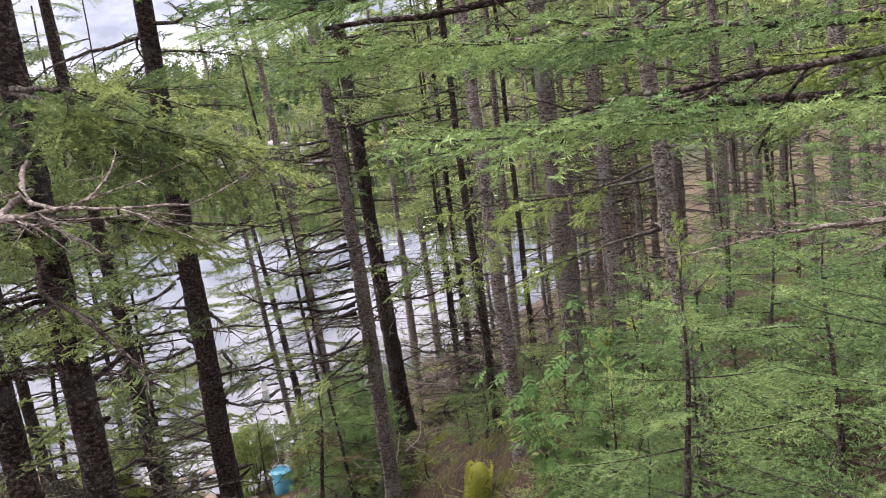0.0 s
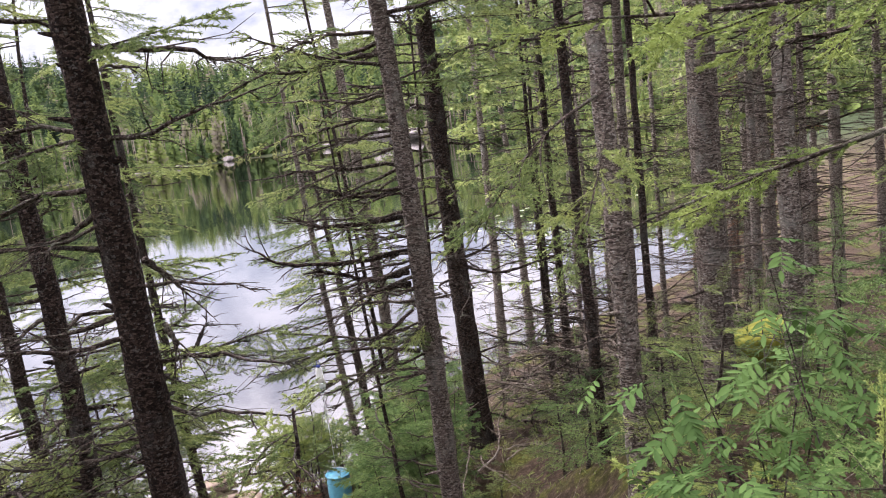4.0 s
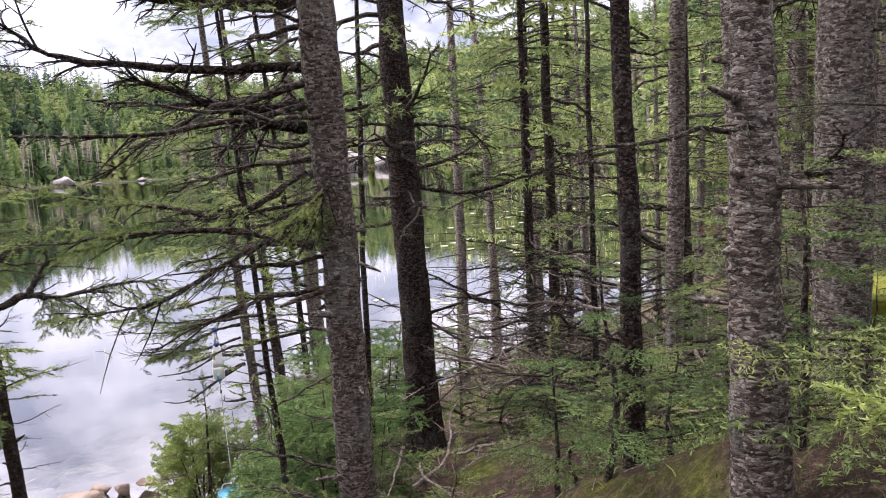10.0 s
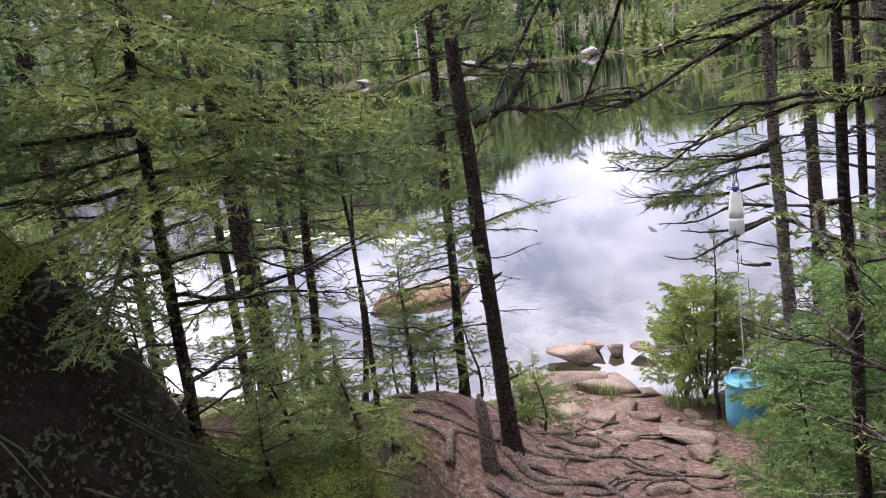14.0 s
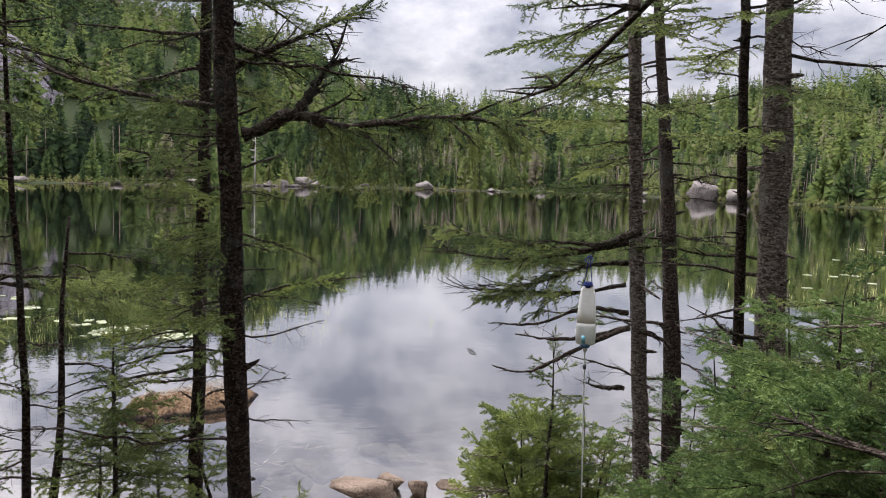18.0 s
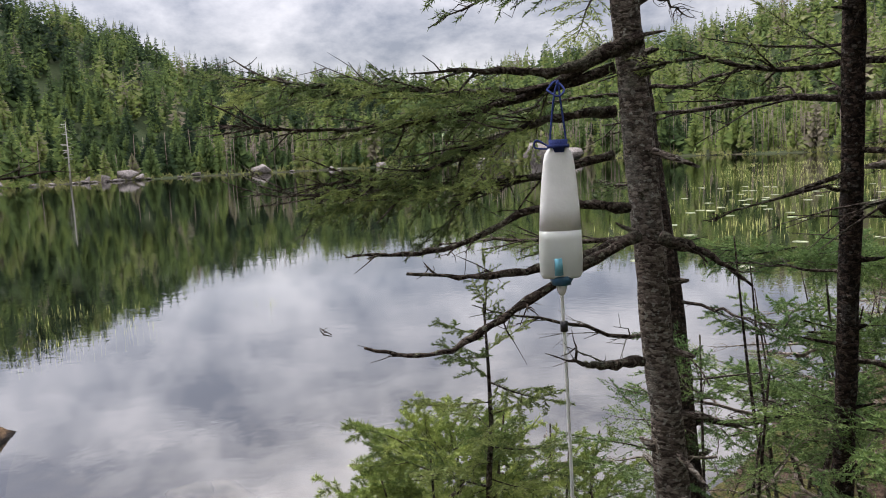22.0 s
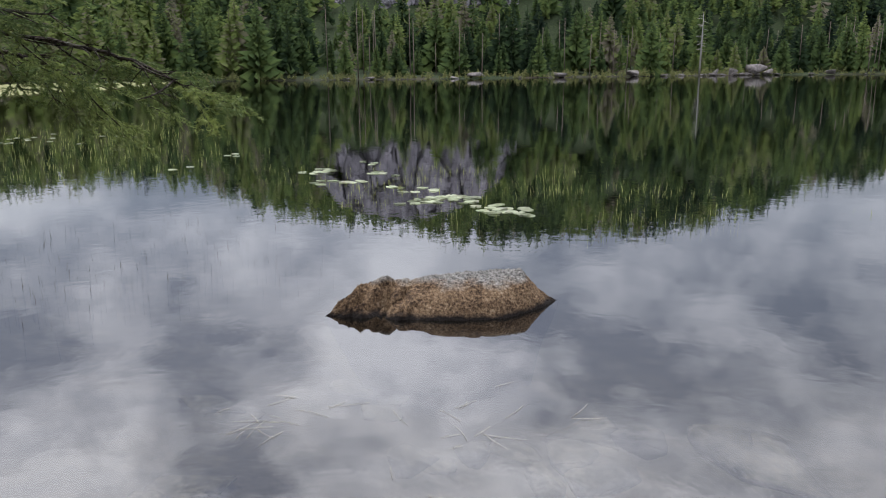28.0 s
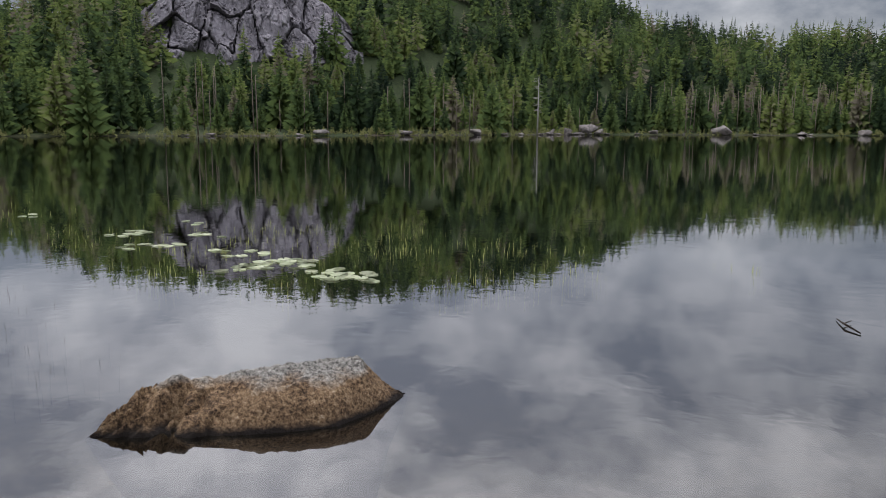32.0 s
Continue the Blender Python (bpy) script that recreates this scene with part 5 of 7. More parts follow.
# ---- the woods around ----
def crown_mesh(seed, h, n_, low, spread, mat):
    rng, rnd = np.random.default_rng(seed), random.Random(seed)
    g = Geo()
    for i in range(n_):
        z = low + (h - low) * (i + rnd.random()) / n_
        az = rnd.uniform(0, 6.28)
        ln = spread * (1.1 - 0.85 * (z - low) / (h - low)) * rnd.uniform(0.6, 1.2)
        d = Vector((math.cos(az), math.sin(az), rnd.uniform(-0.3, 0.1)))
        p = Vector((0, 0, z))
        q = p + d * ln
        tube(g, [p, q], [0.012, 0.003], 3, 0, False)
        s = Vector((-d.y, d.x, 0))
        for u in (0.3, 0.5, 0.7, 0.9):
            for sg in (-1, 1):
                b0 = p.lerp(q, u)
                needles(g, rng, b0, b0 + (d * 0.7 + s * sg * 0.8 + Vector((0, 0, -0.2))) * ln * 0.45 * (1.2 - u), 0.03, 0.08, 0.03, 1)
        needles(g, rng, p.lerp(q, 0.25), q, 0.025, 0.08, 0.026, 1)
    return g.mesh("crown", BARK_TWIG, mat)


def twiggy_mesh(seed, h, n_, ln):
    rnd = random.Random(seed)
    g = Geo()
    for i in range(n_):
        z = 0.5 + (h - 0.5) * (i + rnd.random()) / n_
        az = rnd.uniform(0, 6.28)
        d = Vector((math.cos(az), math.sin(az), rnd.uniform(-0.3, 0.2)))
        L = ln * rnd.uniform(0.4, 1.2)
        p = Vector((0, 0, z))
        tube(g, [p, p + d * L * 0.5 + Vector((0, 0, 0.04)), p + d * L], [0.01, 0.006, 0.002], 3, 0, False)
        for k in range(3):
            b0 = p + d * L * rnd.uniform(0.3, 0.9)
            tube(g, [b0, b0 + (d + Vector((rnd.uniform(-1, 1), rnd.uniform(-1, 1), rnd.uniform(-0.5, 0.3)))).normalized() * L * 0.3], [0.004, 0.0015], 3, 0, False)
    return g.mesh("dead_crown", BARK_TWIG)


protos = []
for k in range(4):
    t = thing("spruce_tree", (0, -60 - k, 0), "slim woodland spruce with bare lower stem and green crown", "tree", "spruces in the woods")
    part("trunk", trunk_mesh(300 + k, 0.05 + 0.02 * (k % 3), 8, mat=BARK_GREY if k else BARK_DARK, sides=8)[0], t)
    part("crown", crown_mesh(310 + k, 7.8, 34, 2.2 + 0.6 * k, 0.9, NEEDLE), t)
    part("dead_crown", twiggy_mesh(320 + k, 4.8, 64, 0.95), t)
    protos.append(t)
rnd = random.Random(77)
spots = []
tries = 0
while len(spots) < 90 and tries < 4000:
    tries += 1
    x, y = rnd.uniform(-14, 15), rnd.uniform(-7, 26)
    d = float(shore(x, y))
    off = x - float(trail_x(y))
    if d < 0.5 or abs(off) < 1.6 or (off < 0 and y > 5.2 and x > -8.5) or (off > 0 and off < 2.9 and y > 2.0 and y < 11.4) or (x < 1.5 and 11 < y < 14):
        continue
    if off < 0 and abs(off) < 2.4:
        continue
    if any((x - a) ** 2 + (y - b_) ** 2 < 0.55 for a, b_ in spots):
        continue
    spots.append((x, y))
more = 0
while more < 24:
    x, y = rnd.uniform(1.7, 9), rnd.uniform(9.3, 25)
    if float(shore(x, y)) < 1.0 or any((x - a) ** 2 + (y - b_) ** 2 < 0.3 for a, b_ in spots):
        continue
    spots.append((x, y))
    more += 1
for k, (x, y) in enumerate(spots):
    s = rnd.uniform(0.8, 1.25)
    m = pose(x, y, gz(x, y) - 0.05, rnd.uniform(-2, 2), rnd.uniform(-2, 2), rnd.uniform(0, 360))
    if k < 4:
        protos[k].matrix_basis = m
    else:
        copy_thing(protos[k % 4], m)


for k in range(14):
    x, y = random.Random(910 + k).uniform(-0.2, 3.0), random.Random(940 + k).uniform(11.2, 18.0)
    if float(shore(x, y)) < 0.8:
        continue
    copy_thing(protos[k % 4], pose(x, y, gz(x, y) - 0.05, 0, 0, k * 50) @ Matrix.Diagonal((0.6, 0.6, 0.8, 1)))


# a fir gone brown among the stems
tree((2.6, 14.8), 0.05, 7, 31, "fir with rust-brown dead needles", (0, 0), BARK_GREY, [(0.8, 4, 12, 0.4, 0.9)], [(1.2, 4, 22, 0.5, 1.0)], BROWN)
tf = tree((1.84, 5.85), 0.052, 9, 32, "grey birch-like fir trunk rising from young firs", (-0.054, -0.011), BARK_GREY, [(1.5, 5, 14, 0.4, 1.1)], [(2.6, 8, 16, 0.6, 1.2)])
limbs(tf, [[(1.75, 5.84, 4.95), (1.3, 6.0, 4.82), (0.8, 5.92, 4.68)], [(1.73, 5.83, 5.3), (1.3, 5.7, 5.2), (0.65, 5.5, 5.2)]], 0.012, BARK_TWIG, 4, 43, 0.4, FINE_FRESH, 5, (0.25, 0.4))
limbs(tf, [[(1.82, 5.86, 3.75), (1.3, 6.4, 3.6), (0.72, 6.75, 3.5)]], 0.01, BARK_TWIG, 3, 44, 0.4, FINE_FRESH, 4, (0.3, 0.42))
limbs(t9, [[(0.71, 7.82, 5.05), (0.4, 7.3, 4.85), (0.12, 7.0, 4.5)], [(0.71, 7.82, 4.9), (0.68, 7.25, 4.75), (0.6, 6.9, 4.5)]], 0.01, BARK_TWIG, 5, 45, 0.35, FINE, 4, (0.3, 0.5))
tree((3.6, 8.3), 0.08, 9, 33, "reddish-grey fir trunk behind young firs", (0.0, 0), BARK_GREY, [(1, 5, 16, 0.4, 1.1)], [(2.2, 8, 18, 0.6, 1.2)])


# ---- broad-leaved shrubs, moss stump ----
def leafy(at, h, n_, seed, label):
    rnd = random.Random(seed)
    t = thing("leafy_shrub", (at[0], at[1], gz(*at)), label, "shrub", "leafy shrubs")
    for k in range(5):
        a = rnd.uniform(0, 6.28)
        line = spline([(0, 0, -0.05), (math.cos(a) * 0.08, math.sin(a) * 0.08, h * 0.5), (math.cos(a) * 0.22 * h, math.sin(a) * 0.22 * h, h * rnd.uniform(0.85, 1.1))], 5)
        g = Geo()
        tube(g, line, [0.006 * (1 - 0.8 * i / len(line)) for i in range(len(line))], 5)
        part("stem", g.mesh("stem", BARK_TWIG), t)
        for j in range(n_ // 5):
            p = line[rnd.randint(3, len(line) - 1)] + Vector((rnd.uniform(-0.1, 0.1), rnd.uniform(-0.1, 0.1), rnd.uniform(-0.03, 0.06)))
            b_ = rnd.uniform(0, 6.28)
            part("leaf", LEAVES[rnd.randrange(3)], t, aim(p, (math.cos(b_), math.sin(b_), rnd.uniform(-0.5, 0.2)), rnd.uniform(0.09, 0.16), rnd.uniform(-0.4, 0.4)))


LEAVES = []
for k in range(3):
    # a feathered leaf: a drooping stalk with paired leaflets and one at the tip
    g = Geo()
    r_ = random.Random(70 + k)
    stalk = [Vector((i / 6, 0.05 * math.sin(i * 0.5 + k), -0.22 * (i / 6) ** 2)) for i in range(7)]
    tube(g, stalk, [0.012 * (1 - 0.1 * i) for i in range(7)], 3)
    for i in range(2, 7):
        for sg in ((-1, 1) if i < 6 else (0,)):
            a = sg * r_.uniform(0.95, 1.25)
            ax, side_ = Vector((math.cos(a), math.sin(a), r_.uniform(-0.35, 0.0))), Vector((-math.sin(a), math.cos(a), r_.uniform(-0.25, 0.25)))
            L, rows_ = r_.uniform(0.3, 0.4) * (0.8 if i == 2 else 1), []
            for m in range(5):
                u = m / 4
                w = 0.065 * math.sin(math.pi * min(1, u * 0.94 + 0.05)) ** 0.8
                mid_ = stalk[i] + ax * L * u + Vector((0, 0, -0.05 * u * u))
                rows_ += [tuple(mid_ - side_ * w + Vector((0, 0, 0.015))), tuple(mid_), tuple(mid_ + side_ * w + Vector((0, 0, 0.015)))]
            g.add(rows_, [(3 * m + q, 3 * m + q + 1, 3 * m + q + 4, 3 * m + q + 3) for m in range(4) for q in range(2)])
    LEAVES.append(g.mesh("leaf", LEAF))
leafy((1.05, 5.95), 1.5, 150, 1, "leafy bright green shrub among young firs")
leafy((1.32, 5.75), 1.55, 130, 2, "leafy bright green shrub beside the path")
leafy((1.2, 6.4), 1.5, 80, 3, "small leafy bright green shrub")

st = thing("mossy_stump", (0.3, 7.75, gz(0.3, 7.75)), "short leaning stump wrapped in yellow-green moss", "stump")
g = Geo()
tube(g, spline([(0, 0, -0.1), (0.02, 0, 0.15), (0.06, 0.02, 0.35), (0.08, 0.02, 0.5)], 4), [0.13, 0.12, 0.115, 0.11, 0.105, 0.1, 0.1, 0.1, 0.1, 0.098, 0.09, 0.07, 0.03], 12)
part("wood", g.mesh("wood", MOSS), st)
g = Geo()
r2 = np.random.default_rng(3)
a_, z_ = r2.uniform(0, 6.28, 1500), r2.uniform(0, 0.5, 1500)
base = np.stack([np.cos(a_) * 0.105 + 0.16 * z_, np.sin(a_) * 0.105, z_], -1)
tip = base + np.stack([np.cos(a_) * 0.02, np.sin(a_) * 0.02, r2.uniform(-0.01, 0.02, 1500)], -1)
g.tris(np.stack([base - [0, 0, 0.006], base + [0.005, 0.005, 0.004], tip], 1))
part("moss_fringe", g.mesh("moss_fringe", MOSS), st)

# ---- stones ----
def rock_mesh(seed, sx, sy, sz, mat, sub=3, rough=0.16, flat=0.0):
    """An angular stone: the hull of random points, bevelled and weathered."""
    r = random.Random(seed)
    bm = bmesh.new()
    for k in range(11):
        d = Vector((r.gauss(0, 1), r.gauss(0, 1), r.gauss(0, 0.8))).normalized() * r.uniform(0.88, 1.06)
        if flat:
            d.z = max(-0.9, min(flat + r.uniform(-0.06, 0.06), d.z))
        bm.verts.new(d)
    hull = bmesh.ops.convex_hull(bm, input=bm.verts[:])
    bmesh.ops.delete(bm, geom=list({q for q in hull["geom_interior"] if isinstance(q, bmesh.types.BMVert)}), context="VERTS")
    bmesh.ops.bevel(bm, geom=bm.edges[:], offset=0.06, segments=2, affect="EDGES", clamp_overlap=True)
    bmesh.ops.triangulate(bm, faces=bm.faces[:])
    bmesh.ops.subdivide_edges(bm, edges=[e for e in bm.edges if e.calc_length() > 0.25], cuts=2 if sub > 2 else 1, use_grid_fill=True)
    off = Vector((seed * 3.1, seed * 1.7, seed * 0.9))
    for v_ in bm.verts:
        c_ = v_.co * (1 + 0.09 * noise.noise(v_.co * 2.3 + off) + 0.06 * noise.noise(v_.co * 6 + off) + 0.03 * noise.noise(v_.co * 14 + off))
        v_.co = (c_.x * sx, c_.y * sy, c_.z * sz)
    me = bpy.data.meshes.new("rock")
    bm.to_mesh(me)
    bm.free()
    me.materials.append(mat)
    me.polygons.foreach_set("use_smooth", [True] * len(me.polygons))
    return me


def rock(at, size, rot, seed, label, mat=GRANITE, group="shore rocks", sink=0.35, flat=0.5, z=None, sub=3, name="rock"):
    z0 = gz(*at) if z is None else z
    ob = new(name, rock_mesh(seed, *size, mat, sub, 0.16, flat))
    ob.matrix_world = pose(at[0], at[1], z0 + size[2] * (1 - 2 * sink), 0, 0, rot)
    return tagged(ob, label, "rock", group)


mb = new("mossy_boulder", rock_mesh(44, 0.5, 0.42, 0.4, MOSS))
mb.location = (1.95, 10.3, gz(1.95, 10.3) + 0.15)
tagged(mb, "boulder covered in yellow-green moss among stems", "boulder")
ROCKS = [(-5.3, 13.35, 0.34, 0.2, 0.16, 20), (-5.22, 13.72, 0.2, 0.12, 0.12, 10), (-5.0, 13.75, 0.13, 0.11, 0.12, 40), (-4.75, 13.85, 0.17, 0.12, 0.13, 0), (-5.0, 12.75, 0.5, 0.34, 0.16, 30), (-4.62, 12.95, 0.42, 0.26, 0.13, 10)]
for k, (x, y, a, b_, c_, r_) in enumerate(ROCKS):
    rock((x, y), (a, b_, c_), r_, 5 + k, "flat pinkish granite slab at the water's edge" if k > 3 else "low wet granite stone at the water's edge", PATHSTONE, z=0.0, sink=0.25)
for k, (x, y, w) in enumerate([(-3.24, 12.05, 0.27), (-3.84, 12.38, 0.16), (-3.99, 12.05, 0.16), (-3.58, 12.38, 0.13), (-4.39, 12.12, 0.2), (-4.26, 11.7, 0.13), (-4.28, 13.0, 0.22), (-2.88, 11.09, 0.18), (-3.58, 11.8, 0.14), (-2.95, 11.85, 0.18), (-3.85, 11.74, 0.1), (-3.6, 12.8, 0.12), (-3.18, 11.07, 0.1), (-3.21, 11.47, 0.08), (-2.75, 11.5, 0.12), (-4.12, 12.5, 0.18), (-3.4, 12.6, 0.1), (-3.5, 11.35, 0.06), (-3.05, 10.7, 0.07)]):
    rock((x, y), (w * 1.1, w * rnd.uniform(0.6, 0.85), w * rnd.uniform(0.42, 0.6)), rnd.uniform(-30, 60), 20 + k, "pinkish granite stone bedded in the trodden path", PATHSTONE, group="path stones", sink=0.47, sub=3)
for k in range(14):
    y = rnd.uniform(10.2, 12.7)
    x = float(trail_x(y)) + rnd.uniform(-0.7, 0.7)
    s = rnd.uniform(0.025, 0.06)
    rock((x, y), (s, s * rnd.uniform(0.6, 0.9), s * 0.6), rnd.uniform(0, 360), 44 + k, "small loose stone on the trodden path", PATHSTONE, group="path pebbles", sink=0.38, sub=2)
for k, (x, y, w) in enumerate([(-6.38, 13.83, 0.2), (-6.37, 14.26, 0.15), (-6.17, 13.89, 0.2), (-6.24, 13.62, 0.16), (-5.96, 14.6, 0.4), (-6.63, 13.44, 0.1), (-6.68, 13.12, 0.15)]):
    rock((x, y), (w * 1.1, w * 0.75, 0.12), 20 + 40 * k, 160 + k, "silted stone lying just under the water", BEDSTONE, group="sunken stones", sink=0.5, z=-0.15, sub=3)
for k in range(24):
    x, y = rnd.uniform(-8.5, -4.6), rnd.uniform(11.8, 14.5)
    if float(shore(x, y)) > -0.3:
        continue
    s = rnd.uniform(0.12, 0.4)
    rock((x, y), (s, s * rnd.uniform(0.5, 0.8), s * 0.16), rnd.uniform(0, 360), 60 + k, "sunken stone on the shallow pond bed", BEDSTONE, group="sunken stones", sink=0.42, sub=3)

# the long rock lying in the pond
g = Geo()
NU, NV = 170, 80
verts, faces = [], []
for i in range(NU + 1):
    u = i / NU
    for j in range(NV + 1):
        w = j / NV * 2 - 1
        prof = float(np.interp(u, [0, 0.04, 0.1, 0.17, 0.22, 0.27, 0.305, 0.345, 0.375, 0.45, 0.62, 0.835, 0.87, 0.91, 0.95, 1], [0.0, 0.045, 0.12, 0.195, 0.22, 0.24, 0.208, 0.22, 0.2, 0.235, 0.252, 0.262, 0.19, 0.11, 0.05, 0.0]))
        half = float(np.interp(u, [0, 0.05, 0.14, 0.3, 0.7, 0.9, 1], [0.01, 0.12, 0.27, 0.4, 0.42, 0.2, 0.01]))
        a = abs(w)
        if w < 0:
            half *= 0.75 + min(0.25, u * 0.8)
        # a flattish top tilting forward, then the steep weathered face
        flat_ = (0.3 - w) / 0.5
        cross = max(0.0, 1 - ((w - 0.3) / 0.55) ** 2) if w > 0.3 else 1 - 0.2 * flat_ if flat_ < 1 else max(0.0, 0.8 * (1 - ((flat_ - 1) / 1.55) ** 1.1))
        if w < 0.3:
            low = min(1.0, max(0.0, (0.5 - u) / 0.25))
            cross = cross * (1 - low) + low * max(0.0, 1 - ((0.3 - w) / 1.25) ** 0.85)
        z = prof * cross - 0.6 * a ** 5 * min(1.0, prof / 0.2) - 0.015
        q = Vector((u * 3.2, w * 1.3, 0.3))
        z += 0.012 * noise.noise(q * 5) * (1 - a) + 0.012 * noise.noise(q * 13) + 0.011 * noise.noise(q * 30)
        if w < 0.1:
            z -= 0.05 * math.exp(-((u - 0.22 - 0.22 * (w + 0.5)) / 0.018) ** 2) * (1 - a)
        # slanting split layers at the low end
        lay = max(0.0, min(1.0, (0.36 - u - 0.12 * w) / 0.1)) * max(0.0, min(1.0, u / 0.08)) * (1 - a)
        z += lay * 0.1 * ((u * 9 - w * 2.2 + 0.7 * noise.noise(q * 3)) % 1.0 - 0.6)
        if w < 0.25:
            z -= 0.12 * lay * math.exp(-((u - 0.25 - 0.1 * w) / 0.03) ** 2)
        verts.append((u * 1.72 - 0.02, w * half * (1 - 0.75 * max(0.0, min(1.0, (-z - 0.03) / 0.25))) + 0.04 * math.sin(u * 7), z))
for i in range(NU):
    for j in range(NV):
        a = i * (NV + 1) + j
        faces.append((a, a + NV + 1, a + NV + 2, a + 1))
g.add(verts, faces)
pr = new("pond_rock", g.mesh("pond_rock", POND_ROCK))
pr.matrix_world = Matrix.Translation((-8.55, 13.25, 0.0)) @ Matrix.Rotation(math.atan2(1.62, 0.36), 4, "Z")
tagged(pr, "long ochre lichened rock rising from the pond with dark wet waterline", "rock")

# ---- far shore: hill woods, cliff, boulders ----
rng = np.random.default_rng(5)


def conifers(places, hs, whorls, per, seed, spread=0.19, bend=0.85, lift=0.0):
    """Far conifers: whorls of drooping two-sided branches; returns triangles and a tone for each tree's own."""
    r = np.random.default_rng(seed)
    n_ = len(places)
    k_ = whorls * per
    lv = np.repeat((np.arange(whorls) + 0.4) / whorls, per)
    u = (lv[None, :] + r.uniform(-1.0, 1.0, (n_, k_)) / whorls).clip(0.01, 1)
    low = r.uniform(0.04, 0.3, (n_, 1))
    az = r.uniform(0, 2 * np.pi, (n_, k_))
    zt = places[:, 2:3] + hs[:, None] * (low + (1 - low) * u)
    fat = spread * r.uniform(0.75, 1.35, (n_, 1))
    gap = np.where(r.random((n_, k_)) < 0.12, 0.35, 1.0)
    wide = hs[:, None] * fat * (1.03 - u) ** bend * r.uniform(0.45, 1.25, (n_, k_)) * gap + 0.1
    drop = wide * r.uniform(0.05, 0.55, (n_, k_)) * (1.2 - u)
    c_, s_ = np.cos(az), np.sin(az)
    half = 0.14 * wide
    x0, y0 = places[:, 0:1], places[:, 1:2]
    hub = np.stack([x0 + 0 * u, y0 + 0 * u, zt], -1)
    tip = np.stack([x0 + wide * c_, y0 + wide * s_, zt - drop], -1)
    sides = []
    for sg in (-1, 1):
        e = np.stack([x0 + 0.6 * wide * c_ - sg * half * s_, y0 + 0.6 * wide * s_ + sg * half * c_, zt - drop - 0.22 * wide], -1)
        sides.append(np.stack([hub, tip, e] if sg > 0 else [hub, e, tip], 2).reshape(-1, 3, 3))
    crest = np.stack([np.stack([places[:, 0] + dx, places[:, 1] + dy, places[:, 2] + hs * hh], -1) for dx, dy, hh in ((0, 0, 1.06), (0.1, 0.06, 0.84), (-0.1, -0.06, 0.84))], 1)
    tone = np.clip(0.75 * r.beta(2, 2.6, n_) + 0.2 + 0.3 * waves(places[:, 0], places[:, 1], 0.11) + lift, 0, 0.86)
    # tone is raised over the bay, and slightly at the larger bearings
    side = np.degrees(np.arctan2(-(places[:, 0] + 3), places[:, 1] - 12))
    tone = np.clip(tone + 0.2 * (1 - smooth(side, 14, 32)) + 0.04 * smooth(side, 40, 52) + 0.08 * smooth(side, 60, 84), 0, 0.86)
    tone = np.where(r.random(n_) < 0.05, 1.0, tone)
    tt = np.repeat(tone, k_)
    return np.concatenate([*sides, crest]), np.concatenate([tt, tt, tone])


def wood(name, label, cat, mat, groups):
    g = Geo()
    tones = []
    for tri, tone in groups:
        g.tris(tri)
        tones.append(np.repeat(tone, 3))
    me = g.mesh(name, mat, smooth=False)
    a = me.attributes.new("tone", "FLOAT", "POINT")
    a.data.foreach_set("value", np.concatenate(tones).astype(np.float32))
    tagged(new(name, me), label, cat, kind="stuff")


def scatter(n_, dlo, dhi, blo, bhi):
    out = np.zeros((0, 3))
    while len(out) < n_:
        b_ = np.radians(rng.uniform(blo, bhi, 4000))
        r_ = rng.uniform(70, 400, 4000)
        x, y = -3 - np.sin(b_) * r_, 12 + np.cos(b_) * r_
        d = shore(x, y)
        ok = (d > dlo) & (d < dhi)
        bd = np.degrees(b_)
        ok &= ~((bd > 64) & (bd < 74) & (d > 54) & (d < 78))
        out = np.vstack([out, np.stack([x, y, ground(x, y)], -1)[ok]])
    return out[:n_]


p = scatter(750, 2.5, 26, -35, 110)
q = scatter(1000, 22, 75, -35, 110)
s3 = scatter(2800, 60, 178, -35, 110)
e4 = scatter(260, 3, 120, -35, 110)
wood("far_woods", "dense spruce woods covering the hill across the pond", "woods", FAR_NEEDLE, [
    conifers(p, rng.gamma(5, 1.15, 750).clip(2, 10), 20, 15, 1, 0.25), conifers(q, rng.gamma(6, 1.2, 1000).clip(3, 12), 15, 12, 2, 0.25), conifers(s3, rng.uniform(7, 12, 2800), 9, 8, 3, 0.24),
    conifers(e4, rng.uniform(4, 8, 260), 24, 15, 4, 0.25, 0.6, 0.16)])
p = scatter(1100, 0.8, 3.5, -35, 110)
wood("far_shore_brush", "pale green brush along the far shore", "brush", SEDGE, [conifers(p, rng.uniform(0.3, 1.0, 1100), 4, 6, 3, 0.5)])
p = np.vstack([scatter(150, 2.5, 14, -30, 75), scatter(190, 3, 22, 12, 40), scatter(240, 3, 16, -14, 24)])
g = Geo()
for x, y, z in p:
    h = rng.uniform(4, 10)
    tube(g, [(x, y, z - 0.3), (x + rng.uniform(-0.3, 0.3), y, z + h)], [0.1, 0.04], 4)
tagged(new("far_bare_stems", g.mesh("far_bare_stems", DEADWOOD)), "bare grey tree stems along the far shore", "tree stems", kind="stuff")

t = thing("dead_snag", (-107.3, 103.9, gz(-107.3, 103.9)), "tall bleached dead spruce standing on the far shore", "tree")
g = Geo()
tube(g, [(0, 0, -0.3), (0.1, 0, 5), (0.0, 0.1, 9.8)], [0.16, 0.12, 0.04], 7)
part("trunk", g.mesh("trunk", SNAGWOOD), t)
g = Geo()
